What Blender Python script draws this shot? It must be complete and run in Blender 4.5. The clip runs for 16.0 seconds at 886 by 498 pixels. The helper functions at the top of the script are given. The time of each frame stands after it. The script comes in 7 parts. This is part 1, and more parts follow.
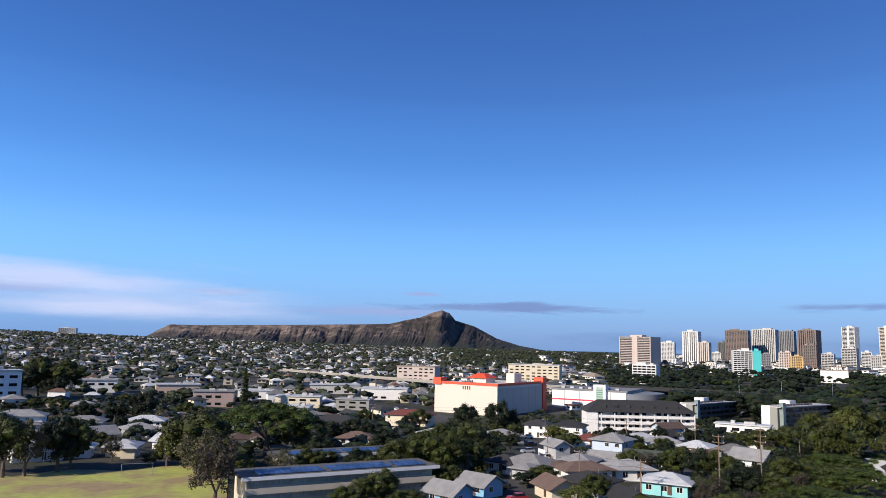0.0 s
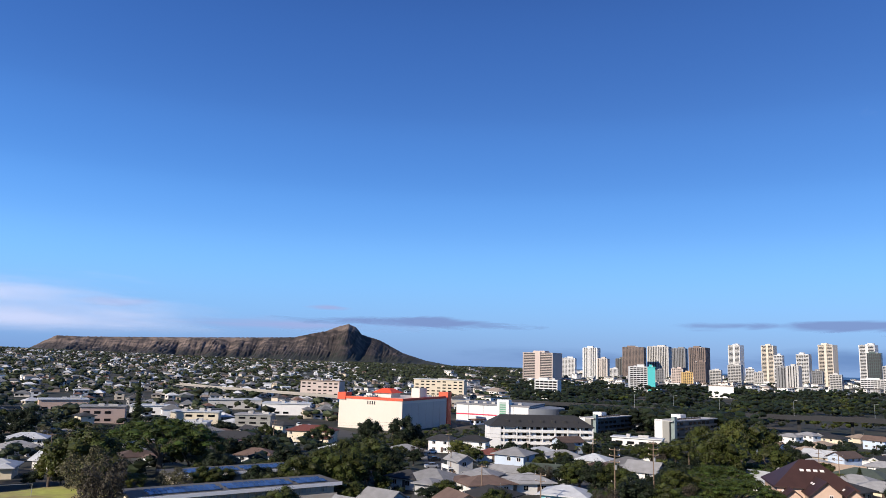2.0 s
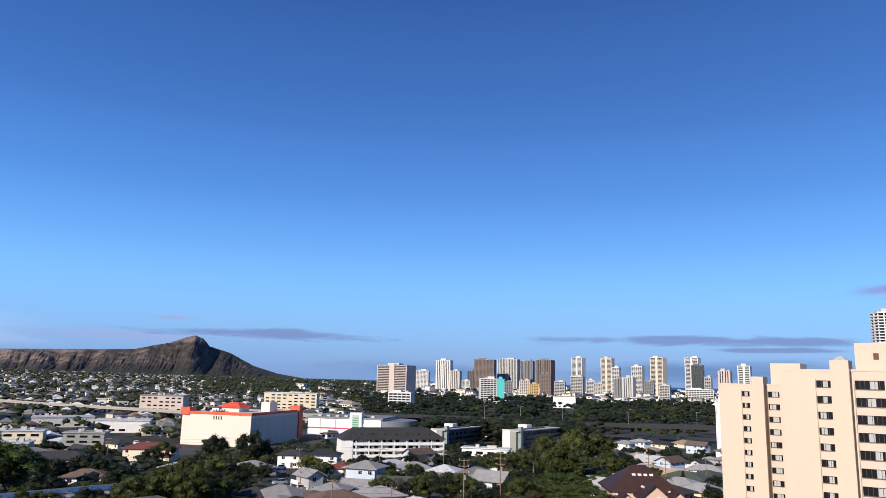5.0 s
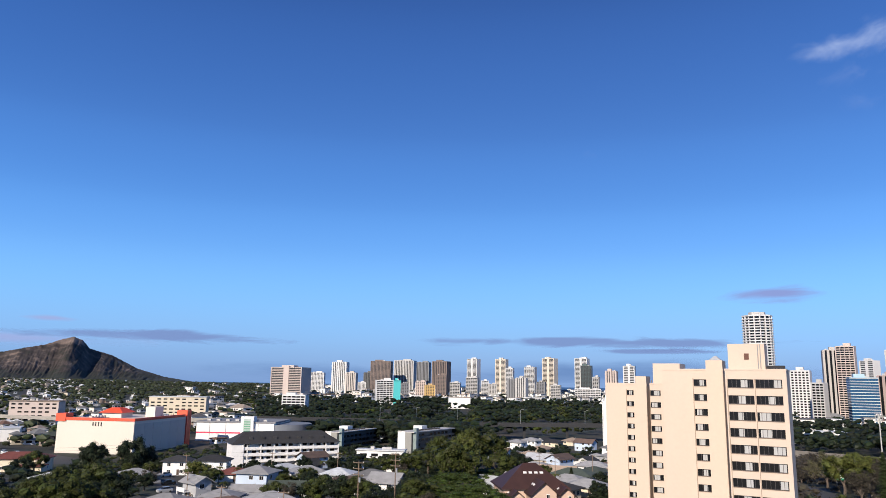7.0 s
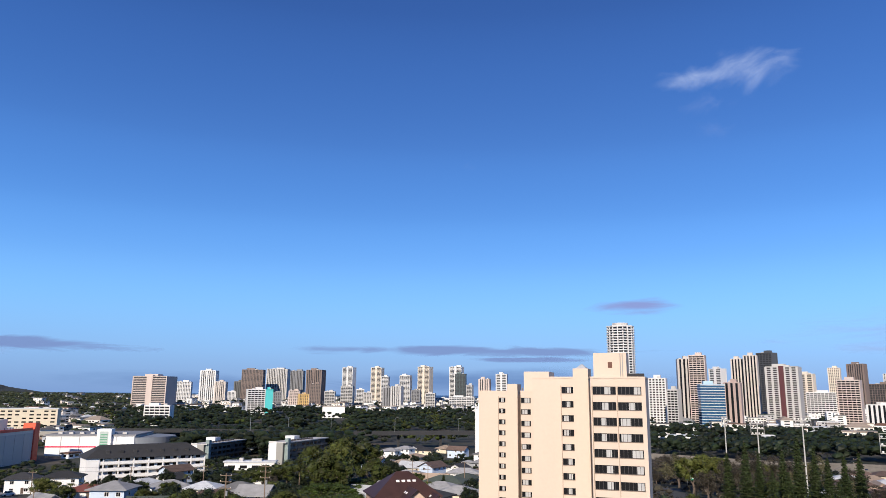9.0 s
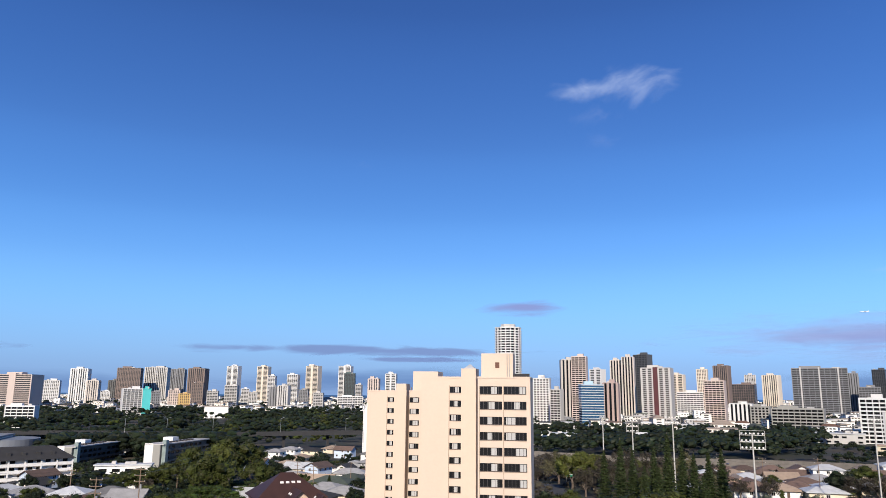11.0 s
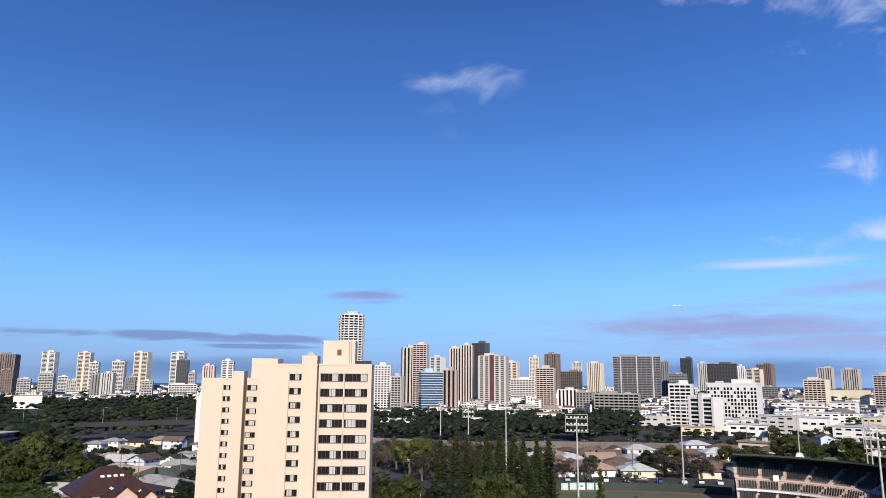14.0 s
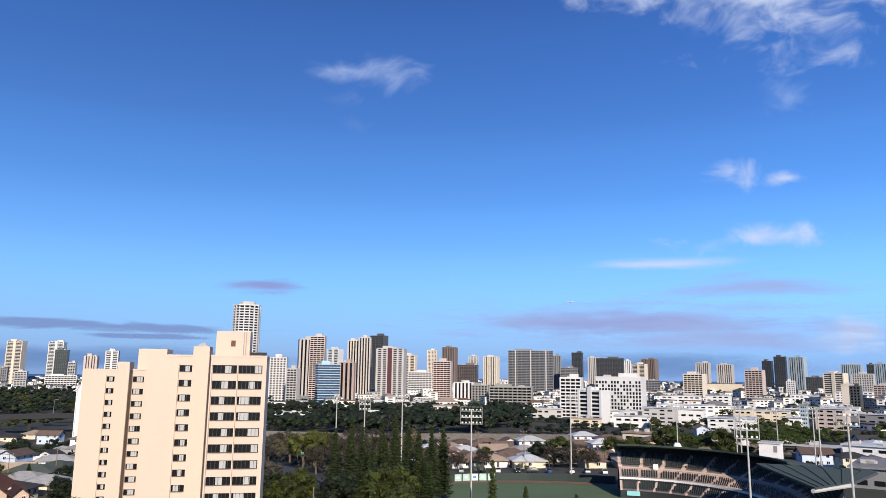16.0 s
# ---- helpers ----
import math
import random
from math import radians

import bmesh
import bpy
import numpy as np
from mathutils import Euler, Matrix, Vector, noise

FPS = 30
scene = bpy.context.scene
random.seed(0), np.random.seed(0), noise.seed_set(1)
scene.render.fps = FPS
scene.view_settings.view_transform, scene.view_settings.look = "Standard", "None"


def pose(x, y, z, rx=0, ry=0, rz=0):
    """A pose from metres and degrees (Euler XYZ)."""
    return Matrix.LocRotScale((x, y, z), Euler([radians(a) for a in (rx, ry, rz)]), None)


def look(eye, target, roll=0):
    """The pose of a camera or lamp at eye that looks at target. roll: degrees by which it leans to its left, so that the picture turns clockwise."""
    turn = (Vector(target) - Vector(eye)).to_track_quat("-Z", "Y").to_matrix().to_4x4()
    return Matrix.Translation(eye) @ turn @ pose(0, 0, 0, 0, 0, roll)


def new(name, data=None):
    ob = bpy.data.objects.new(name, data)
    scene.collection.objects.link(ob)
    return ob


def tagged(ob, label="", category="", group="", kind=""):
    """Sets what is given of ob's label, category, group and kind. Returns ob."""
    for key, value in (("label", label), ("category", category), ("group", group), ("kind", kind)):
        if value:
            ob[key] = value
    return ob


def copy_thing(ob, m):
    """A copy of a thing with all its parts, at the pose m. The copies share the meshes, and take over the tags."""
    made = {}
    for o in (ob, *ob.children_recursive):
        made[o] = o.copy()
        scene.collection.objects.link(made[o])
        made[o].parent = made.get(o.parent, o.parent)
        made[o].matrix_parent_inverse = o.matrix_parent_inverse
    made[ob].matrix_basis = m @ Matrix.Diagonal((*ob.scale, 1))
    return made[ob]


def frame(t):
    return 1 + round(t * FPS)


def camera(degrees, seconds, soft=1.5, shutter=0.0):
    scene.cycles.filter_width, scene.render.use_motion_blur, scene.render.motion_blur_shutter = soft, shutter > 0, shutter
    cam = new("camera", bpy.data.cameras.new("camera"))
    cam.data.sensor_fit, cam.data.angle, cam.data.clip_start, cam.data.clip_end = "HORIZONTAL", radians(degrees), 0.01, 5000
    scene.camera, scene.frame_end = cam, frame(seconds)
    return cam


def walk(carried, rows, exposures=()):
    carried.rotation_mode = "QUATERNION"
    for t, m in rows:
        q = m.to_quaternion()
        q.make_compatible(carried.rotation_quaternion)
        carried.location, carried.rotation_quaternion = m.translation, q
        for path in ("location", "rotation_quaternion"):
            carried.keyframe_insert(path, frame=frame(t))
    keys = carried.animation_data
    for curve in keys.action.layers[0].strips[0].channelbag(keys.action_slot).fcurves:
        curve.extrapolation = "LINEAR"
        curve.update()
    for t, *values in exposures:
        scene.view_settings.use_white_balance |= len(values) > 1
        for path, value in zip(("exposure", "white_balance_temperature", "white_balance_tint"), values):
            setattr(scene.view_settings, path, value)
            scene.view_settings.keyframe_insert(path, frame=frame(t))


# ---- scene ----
import itertools

cam = camera(63.37, 16.0, soft=0.6)
EYE = 32.0
# seconds, yaw, pitch, roll: the camera turns on one spot
ROWS = [
    (0.0, -0.357, 7.659, -1.282),
    (0.5, -2.197, 7.925, -1.322),
    (1.0, -4.124, 8.257, -1.349),
    (1.5, -5.989, 8.601, -1.505),
    (2.0, -7.771, 8.992, -1.648),
    (2.5, -9.442, 9.319, -1.735),
    (3.0, -11.063, 9.600, -1.684),
    (3.5, -12.804, 9.788, -1.604),
    (4.0, -14.796, 9.954, -1.526),
    (4.5, -17.057, 10.134, -1.472),
    (7.0, -27.348, 10.552, -0.904),
    (7.5, -29.657, 10.669, -0.808),
    (8.0, -32.178, 10.888, -0.693),
    (8.5, -34.707, 11.127, -0.608),
    (9.0, -37.096, 11.328, -0.554),
    (9.5, -39.310, 11.469, -0.454),
    (10.0, -41.508, 11.503, -0.465),
    (12.5, -51.861, 10.929, -0.539),
    (13.0, -53.874, 10.751, -0.425),
    (13.5, -55.987, 10.621, -0.379),
    (14.0, -58.165, 10.499, -0.385),
    (14.5, -60.295, 10.364, -0.434),
    (15.0, -62.483, 10.193, -0.495),
    (15.5, -64.418, 10.059, -0.436),
    (16.0, -66.203, 10.006, -0.668),
]
walk(cam, [(t, pose(0, 0, EYE, 90 + pitch, roll, yaw)) for t, yaw, pitch, roll in ROWS])

# ---- daylight ----
SUN_BEARING, SUN_HEIGHT = 231.0, 26.0      # degrees clockwise from +y, and above the horizon
world = bpy.data.worlds.new("sky")
scene.world = world
world.use_nodes = True
wn, wl = world.node_tree.nodes, world.node_tree.links
sky = wn.new("ShaderNodeTexSky")
sky.sky_type = "NISHITA"
sky.sun_disc = False
sky.sun_elevation = radians(SUN_HEIGHT)
sky.sun_rotation = radians(SUN_BEARING)
sky.altitude = 50
sky.air_density, sky.dust_density, sky.ozone_density = 1.0, 0.3, 2.5
wn["Background"].inputs["Strength"].default_value = 0.12
# the clear trade-wind sky: deep blue overhead, pale towards the horizon
geo = wn.new("ShaderNodeTexCoord")
sep = wn.new("ShaderNodeSeparateXYZ")
wl.new(geo.outputs["Generated"], sep.inputs[0])
air = wn.new("ShaderNodeValToRGB")
air.color_ramp.interpolation = "CARDINAL"
for pos, col in ((0.0, (0.114, 0.255, 0.565)), (0.05, (0.173, 0.373, 0.730)), (0.11, (0.169, 0.432, 0.847)), (0.17, (0.118, 0.349, 0.808)), (0.235, (0.071, 0.247, 0.675)), (0.33, (0.041, 0.155, 0.494)), (0.49, (0.020, 0.081, 0.310)), (0.9, (0.008, 0.031, 0.141))):
    if pos == 0.0:
        el = air.color_ramp.elements[0]
    elif pos == 0.9:
        el = air.color_ramp.elements[len(air.color_ramp.elements) - 1]
    else:
        el = air.color_ramp.elements.new(pos)
    el.position, el.color = pos, (*col, 1)
wl.new(sep.outputs["Z"], air.inputs["Fac"])
gain = wn.new("ShaderNodeVectorMath")
gain.operation = "SCALE"
wl.new(air.outputs["Color"], gain.inputs[0])
# a little deeper blue towards the crater, paler to both sides of it
side = wn.new("ShaderNodeVectorMath")
side.operation = "DOT_PRODUCT"
side.inputs[1].default_value = (math.sin(radians(15)), math.cos(radians(15)), 0)
wl.new(geo.outputs["Generated"], side.inputs[0])
tone = wn.new("ShaderNodeMapRange")
tone.inputs["From Min"].default_value, tone.inputs["From Max"].default_value = 0.2, 1.0
tone.inputs["To Min"].default_value, tone.inputs["To Max"].default_value = 1.17 / 0.12, 0.93 / 0.12
wl.new(side.outputs["Value"], tone.inputs["Value"])
wl.new(tone.outputs["Result"], gain.inputs["Scale"])
blend = wn.new("ShaderNodeMix")
blend.data_type = "RGBA"
blend.inputs[0].default_value = 0.9
wl.new(sky.outputs["Color"], blend.inputs[6])
wl.new(gain.outputs[0], blend.inputs[7])
wl.new(blend.outputs[2], wn["Background"].inputs["Color"])

sun = new("sun", bpy.data.lights.new("sun", "SUN"))
sun.data.energy, sun.data.angle, sun.data.color = 5.0, radians(0.53), (1.0, 0.90, 0.77)
sa, se = radians(SUN_BEARING), radians(SUN_HEIGHT)
sun.matrix_world = look((math.sin(sa) * math.cos(se) * 100, math.cos(sa) * math.cos(se) * 100, math.sin(se) * 100), (0, 0, 0))
scene.view_settings.exposure = 0.35


# ---- materials ----
def mat(name, color, rough=0.7, metal=0.0, scale=0.6, vary=0.18, bump=0.15, hue=0.0, obj=0.0, island=0.0, coords="Object", streak=0.0):
    """Painted or natural surface: coarse stains and fine grain on one base colour; obj / island: spread of value from piece to piece."""
    m = bpy.data.materials.new(name)
    m.use_nodes = True
    n, l = m.node_tree.nodes, m.node_tree.links
    p = n["Principled BSDF"]
    p.inputs["Roughness"].default_value, p.inputs["Metallic"].default_value = rough, metal
    tc = n.new("ShaderNodeTexCoord")
    big, fine = n.new("ShaderNodeTexNoise"), n.new("ShaderNodeTexNoise")
    big.inputs["Scale"].default_value, big.inputs["Detail"].default_value = scale, 4
    fine.inputs["Scale"].default_value, fine.inputs["Detail"].default_value = scale * 14, 3
    src = tc.outputs[coords]
    if streak:
        mp = n.new("ShaderNodeMapping")
        mp.inputs["Scale"].default_value = (1, 1, streak)
        l.new(src, mp.inputs["Vector"])
        l.new(mp.outputs["Vector"], big.inputs["Vector"])
    else:
        l.new(src, big.inputs["Vector"])
    l.new(src, fine.inputs["Vector"])
    add = n.new("ShaderNodeMath")
    add.operation = "MULTIPLY_ADD"
    l.new(fine.outputs["Fac"], add.inputs[0])
    add.inputs[1].default_value = 0.45
    l.new(big.outputs["Fac"], add.inputs[2])
    val = n.new("ShaderNodeMapRange")
    val.inputs["From Min"].default_value, val.inputs["From Max"].default_value = 0.4, 1.05
    val.inputs["To Min"].default_value, val.inputs["To Max"].default_value = 1 - vary, 1 + vary
    l.new(add.outputs[0], val.inputs["Value"])
    hsv = n.new("ShaderNodeHueSaturation")
    hsv.inputs["Color"].default_value = (*[0.86 * c for c in color], 1)      # every base colour scaled down against the strong sun, to deepen shade
    v = val.outputs["Result"]
    rnd = None
    if obj:
        rnd = n.new("ShaderNodeObjectInfo").outputs["Random"]
    if island:
        rnd = n.new("ShaderNodeNewGeometry").outputs["Random Per Island"]
    if rnd is not None:
        r = n.new("ShaderNodeMapRange")
        s = obj or island
        r.inputs["To Min"].default_value, r.inputs["To Max"].default_value = 1 - s, 1 + s
        l.new(rnd, r.inputs["Value"])
        mul = n.new("ShaderNodeMath")
        mul.operation = "MULTIPLY"
        l.new(v, mul.inputs[0])
        l.new(r.outputs["Result"], mul.inputs[1])
        v = mul.outputs[0]
        if hue:
            h = n.new("ShaderNodeMapRange")
            h.inputs["To Min"].default_value, h.inputs["To Max"].default_value = 0.5 - hue, 0.5 + hue
            l.new(rnd, h.inputs["Value"])
            l.new(h.outputs["Result"], hsv.inputs["Hue"])
    l.new(v, hsv.inputs["Value"])
    l.new(hsv.outputs["Color"], p.inputs["Base Color"])
    if bump:
        b = n.new("ShaderNodeBump")
        b.inputs["Strength"].default_value, b.inputs["Distance"].default_value = bump, 0.05
        l.new(fine.outputs["Fac"], b.inputs["Height"])
        l.new(b.outputs["Normal"], p.inputs["Normal"])
    return m


def ramp_mat(name, colors, rough=0.8, vary=0.15, scale=0.4, source="Random Per Island"):
    """A surface whose pieces each take one of several colours."""
    m = mat(name, (1, 1, 1), rough, scale=scale, vary=vary)
    n, l = m.node_tree.nodes, m.node_tree.links
    node = n.new("ShaderNodeNewGeometry") if source == "Random Per Island" else n.new("ShaderNodeObjectInfo")
    ramp = n.new("ShaderNodeValToRGB")
    ramp.color_ramp.interpolation = "CONSTANT"
    els = ramp.color_ramp.elements
    while len(els) < len(colors):
        els.new(0.5)
    for i, c in enumerate(colors):
        els[i].position, els[i].color = i / len(colors), (*c, 1)
    l.new(node.outputs[source], ramp.inputs["Fac"])
    hsv = next(x for x in n if x.type == "HUE_SAT")
    l.new(ramp.outputs["Color"], hsv.inputs["Color"])
    return m


def leaf_mat(name, color, island=0.3, hue=0.02):
    m = mat(name, color, 0.62, scale=0.35, vary=0.3, bump=0, island=island, hue=hue)
    n, l = m.node_tree.nodes, m.node_tree.links
    p = n["Principled BSDF"]
    hsv = next(x for x in n if x.type == "HUE_SAT")
    tr = n.new("ShaderNodeBsdfTranslucent")
    l.new(hsv.outputs["Color"], tr.inputs["Color"])
    mix = n.new("ShaderNodeMixShader")
    mix.inputs["Fac"].default_value = 0.08
    l.new(p.outputs[0], mix.inputs[1])
    l.new(tr.outputs[0], mix.inputs[2])
    l.new(mix.outputs[0], n["Material Output"].inputs["Surface"])
    p.inputs["Specular IOR Level"].default_value = 0.25
    return m


PAINT = {
    "white": mat("white_paint", (0.66, 0.645, 0.63), 0.7, scale=0.08, vary=0.06, streak=0.3),
    "pale": mat("pale_grey_concrete", (0.50, 0.48, 0.46), 0.8, scale=0.08, vary=0.08, streak=0.3),
    "pinkbeige": mat("pink_beige_paint", (0.55, 0.45, 0.40), 0.75, scale=0.08, vary=0.07, streak=0.3),
    "tan": mat("tan_concrete", (0.54, 0.48, 0.43), 0.8, scale=0.08, vary=0.08, streak=0.3),
    "taupe": mat("taupe_concrete", (0.47, 0.43, 0.40), 0.8, scale=0.08, vary=0.08, streak=0.3),
    "dark": mat("dark_grey_cladding_and_shade", (0.08, 0.08, 0.08), 0.5, scale=0.08, vary=0.1, streak=0.3),
    "brown": mat("brown_concrete", (0.20, 0.15, 0.13), 0.8, scale=0.08, vary=0.1, streak=0.3),
    "pinkbrown": mat("brown_pink_paint", (0.40, 0.30, 0.27), 0.8, scale=0.08, vary=0.1, streak=0.3),
    "grey": mat("grey_concrete", (0.22, 0.22, 0.23), 0.8, scale=0.08, vary=0.1, streak=0.3),
    "cream": mat("cream_paint", (0.70, 0.61, 0.50), 0.75, scale=0.08, vary=0.07, streak=0.3),
    "yellow": mat("yellow_paint", (0.63, 0.42, 0.17), 0.75, scale=0.08, vary=0.07, streak=0.3),
    "turq": mat("turquoise_paint", (0.08, 0.52, 0.52), 0.6, scale=0.08, vary=0.08, streak=0.3),
    "green": mat("dark_green_cladding", (0.05, 0.08, 0.08), 0.4, scale=0.08, vary=0.1),
    "olive": mat("green_grey_concrete", (0.30, 0.29, 0.265), 0.8, scale=0.08, vary=0.1, streak=0.3),
    "blue": mat("pale_blue_panel", (0.38, 0.52, 0.60), 0.4, scale=0.08, vary=0.08),
    "glassgrey": mat("blue_grey_panel", (0.35, 0.42, 0.46), 0.4, scale=0.08, vary=0.08),
}
BEIGE = mat("beige_stucco", (0.64, 0.505, 0.405), 0.85, scale=0.12, vary=0.06, bump=0.3, streak=0.15)
BEIGE_SHADE = mat("beige_stucco_shade", (0.22, 0.15, 0.10), 0.85, scale=0.3, vary=0.1)
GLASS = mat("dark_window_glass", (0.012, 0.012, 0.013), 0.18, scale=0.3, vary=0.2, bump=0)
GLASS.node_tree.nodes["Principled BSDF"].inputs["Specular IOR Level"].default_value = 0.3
# far tower glass greyed, the haze of distance put into its colour
GLASS_FAR = mat("hazed_grey_glass", (0.027, 0.026, 0.026), 0.3, scale=0.25, vary=0.6, bump=0)
GLASS_BLUE = mat("blue_window_glass", (0.025, 0.085, 0.17), 0.1, scale=0.1, vary=0.2, bump=0)
CURTAIN = mat("white_curtain", (0.44, 0.43, 0.42), 0.9, scale=3, vary=0.2, streak=0.05)
FRAME = mat("dark_bronze_frame", (0.06, 0.05, 0.05), 0.4, 0.4)
RED = mat("orange_red_paint", (0.80, 0.09, 0.035), 0.6, scale=0.2, vary=0.08)
REDLINE = mat("crimson_paint", (0.62, 0.04, 0.10), 0.6, scale=0.2, vary=0.08)
METAL = mat("galvanised_steel", (0.42, 0.42, 0.41), 0.45, 0.7, scale=1)
POLE = mat("weathered_wood_pole", (0.20, 0.14, 0.10), 0.9, scale=2, vary=0.25)
CONCRETE = mat("weathered_concrete", (0.34, 0.31, 0.27), 0.9, scale=0.25, vary=0.18, bump=0.3)
DARKCON = mat("dark_concrete", (0.026, 0.026, 0.029), 0.9, scale=0.25, vary=0.2, bump=0.3)
ASPHALT = mat("asphalt", (0.046, 0.045, 0.047), 0.92, scale=0.3, vary=0.2, bump=0.3)
BARK = mat("bark", (0.12, 0.09, 0.07), 0.95, scale=1.5, vary=0.3, bump=0.6)
GRASS = mat("dry_lawn", (0.27, 0.26, 0.065), 0.95, scale=0.5, vary=0.25, bump=0.5)
TURF = mat("green_turf", (0.085, 0.135, 0.055), 0.95, scale=0.05, vary=0.15, bump=0.3)
VERGE_SOIL = mat("dry_verge", (0.13, 0.10, 0.068), 0.95, scale=0.1, vary=0.4, bump=0.3)
DIRT = mat("red_dirt", (0.22, 0.11, 0.07), 0.95, scale=0.2, vary=0.25, bump=0.4)
LEAF = {
    "dark": leaf_mat("dark_leaves", (0.014, 0.021, 0.008), 0.5),
    "mid": leaf_mat("green_leaves", (0.040, 0.048, 0.008), 0.5),
    "pod": leaf_mat("rain_tree_leaves", (0.043, 0.062, 0.010), 0.55),
    "lime": leaf_mat("yellow_green_leaves", (0.074, 0.082, 0.016)),
    "olive": leaf_mat("dry_olive_leaves", (0.105, 0.095, 0.050)),
    "pine": leaf_mat("pine_needles", (0.030, 0.043, 0.012), 0.45),
    "hill": leaf_mat("hillside_leaves", (0.038, 0.046, 0.020), 0.5),
    "umber": leaf_mat("brownish_leaves", (0.054, 0.045, 0.032)),
    "blossom": leaf_mat("blossoming_leaves", (0.11, 0.12, 0.085), 0.85),
}
ROOF = {
    "grey": mat("grey_shingles", (0.24, 0.235, 0.235), 0.85, scale=0.5, vary=0.25, bump=0.5, obj=0.45),
    "dark": mat("charcoal_shingles", (0.032, 0.031, 0.032), 0.85, scale=0.5, vary=0.25, bump=0.5, obj=0.3),
    "brown": mat("brown_shingles", (0.135, 0.088, 0.068), 0.85, scale=0.5, vary=0.25, bump=0.5, obj=0.3),
    "red": mat("red_brown_tiles", (0.17, 0.05, 0.038), 0.8, scale=0.5, vary=0.25, bump=0.5),
    "white": mat("white_coated_roof", (0.52, 0.53, 0.54), 0.6, scale=0.5, vary=0.2, bump=0.3, obj=0.12),
    "green": mat("green_shingles", (0.06, 0.075, 0.06), 0.85, scale=0.5, vary=0.25, bump=0.5, obj=0.2),
    "tan": mat("tan_shingles", (0.36, 0.27, 0.20), 0.85, scale=0.5, vary=0.2, bump=0.5, obj=0.2),
}
WALL = {
    "white": mat("white_siding", (0.80, 0.775, 0.75), 0.75, scale=0.4, vary=0.08, obj=0.06),
    "cream": mat("cream_siding", (0.70, 0.60, 0.45), 0.75, scale=0.4, vary=0.08, obj=0.1),
    "blue": mat("pale_blue_siding", (0.52, 0.60, 0.72), 0.75, scale=0.4, vary=0.08, obj=0.06),
    "sky": mat("sky_blue_siding", (0.20, 0.42, 0.62), 0.75, scale=0.4, vary=0.1),
    "aqua": mat("aqua_siding", (0.28, 0.62, 0.64), 0.75, scale=0.4, vary=0.1),
    "yellow": mat("yellow_siding", (0.80, 0.60, 0.08), 0.75, scale=0.4, vary=0.08),
    "pink": mat("pink_siding", (0.52, 0.28, 0.32), 0.75, scale=0.4, vary=0.1),
    "peach": mat("peach_stucco", (0.60, 0.43, 0.34), 0.8, scale=0.3, vary=0.08),
    "grey": mat("grey_siding", (0.36, 0.36, 0.37), 0.75, scale=0.4, vary=0.1, obj=0.2),
}


# ---- building helpers ----
def box(bm, x0, x1, y0, y1, z0, z1, top=None):
    """A box in bm; top shrinks or widens its upper face."""
    s = top or (1, 1)
    cx, cy = (x0 + x1) / 2, (y0 + y1) / 2
    lo = [bm.verts.new(p) for p in ((x0, y0, z0), (x1, y0, z0), (x1, y1, z0), (x0, y1, z0))]
    hi = [bm.verts.new((cx + (p.co.x - cx) * s[0], cy + (p.co.y - cy) * s[1], z1)) for p in lo]
    bm.faces.new(lo[::-1])
    bm.faces.new(hi)
    for i in range(4):
        j = (i + 1) % 4
        bm.faces.new((lo[i], lo[j], hi[j], hi[i]))
    return bm


def tube(bm, p, q, r0, r1=None, sides=8):
    """A tapered rod from p to q."""
    p, q = Vector(p), Vector(q)
    r1 = r0 if r1 is None else r1
    ax = (q - p).normalized()
    u = ax.orthogonal().normalized()
    w = ax.cross(u)
    rings = []
    for c, r in ((p, r0), (q, r1)):
        rings.append([bm.verts.new(c + (u * math.cos(a) + w * math.sin(a)) * r) for a in [2 * math.pi * i / sides for i in range(sides)]])
    for i in range(sides):
        j = (i + 1) % sides
        bm.faces.new((rings[0][i], rings[0][j], rings[1][j], rings[1][i]))
    bm.faces.new(rings[0][::-1])
    bm.faces.new(rings[1])
    return bm


def mesh_of(name, bm, material):
    me = bpy.data.meshes.new(name)
    bm.normal_update()
    bm.to_mesh(me)
    bm.free()
    me.materials.append(material)
    return me


def part(name, bm, material, parent, label="", kind=""):
    """One mesh object under a thing; bm is a bmesh, or a mesh to share."""
    me = bm if isinstance(bm, bpy.types.Mesh) else mesh_of(name, bm, material)
    ob = new(name, me)
    ob.parent = parent
    return tagged(ob, label, kind=kind)


def thing(name, label, category, m, group="", kind=""):
    """An Empty at the base of a thing, to parent its parts."""
    ob = new(name)
    ob.empty_display_size = 0.5
    ob.matrix_world = m
    return tagged(ob, label, category, group, kind)


def single(name, bm, material, label, category, m=None, group="", kind=""):
    ob = new(name, bm if isinstance(bm, bpy.types.Mesh) else mesh_of(name, bm, material))
    if m is not None:
        ob.matrix_world = m
    return tagged(ob, label, category, group, kind)


def smooth(a, b, x):
    t = min(1.0, max(0.0, (x - a) / (b - a)))
    return t * t * (3 - 2 * t)


def far_height(bearing):
    """Height of the rising land some kilometres off, by bearing."""
    return float(np.interp(bearing, [-180, -70, -31, -20, -10, 0, 8, 14, 100, 180], [40, 50, 46, 32, 23, 17, 12, 9, 9, 40]))


def ground_z(x, y):
    """The land falls gently away from the camera, then rises slowly towards the hills."""
    d = math.hypot(x, y)
    b = math.degrees(math.atan2(x, y))
    dip = float(np.interp(b, [-180, -40, -15, 60, 80, 180], [0, 0, 9, 9, 4, 0]))
    z = -dip * smooth(170, 420, d)
    if d > 600:
        z += (far_height(b) + dip) * smooth(600, 3000, d) + 1.2 * smooth(600, 900, d) * noise.noise((x / 300, y / 300, 0))
    return z


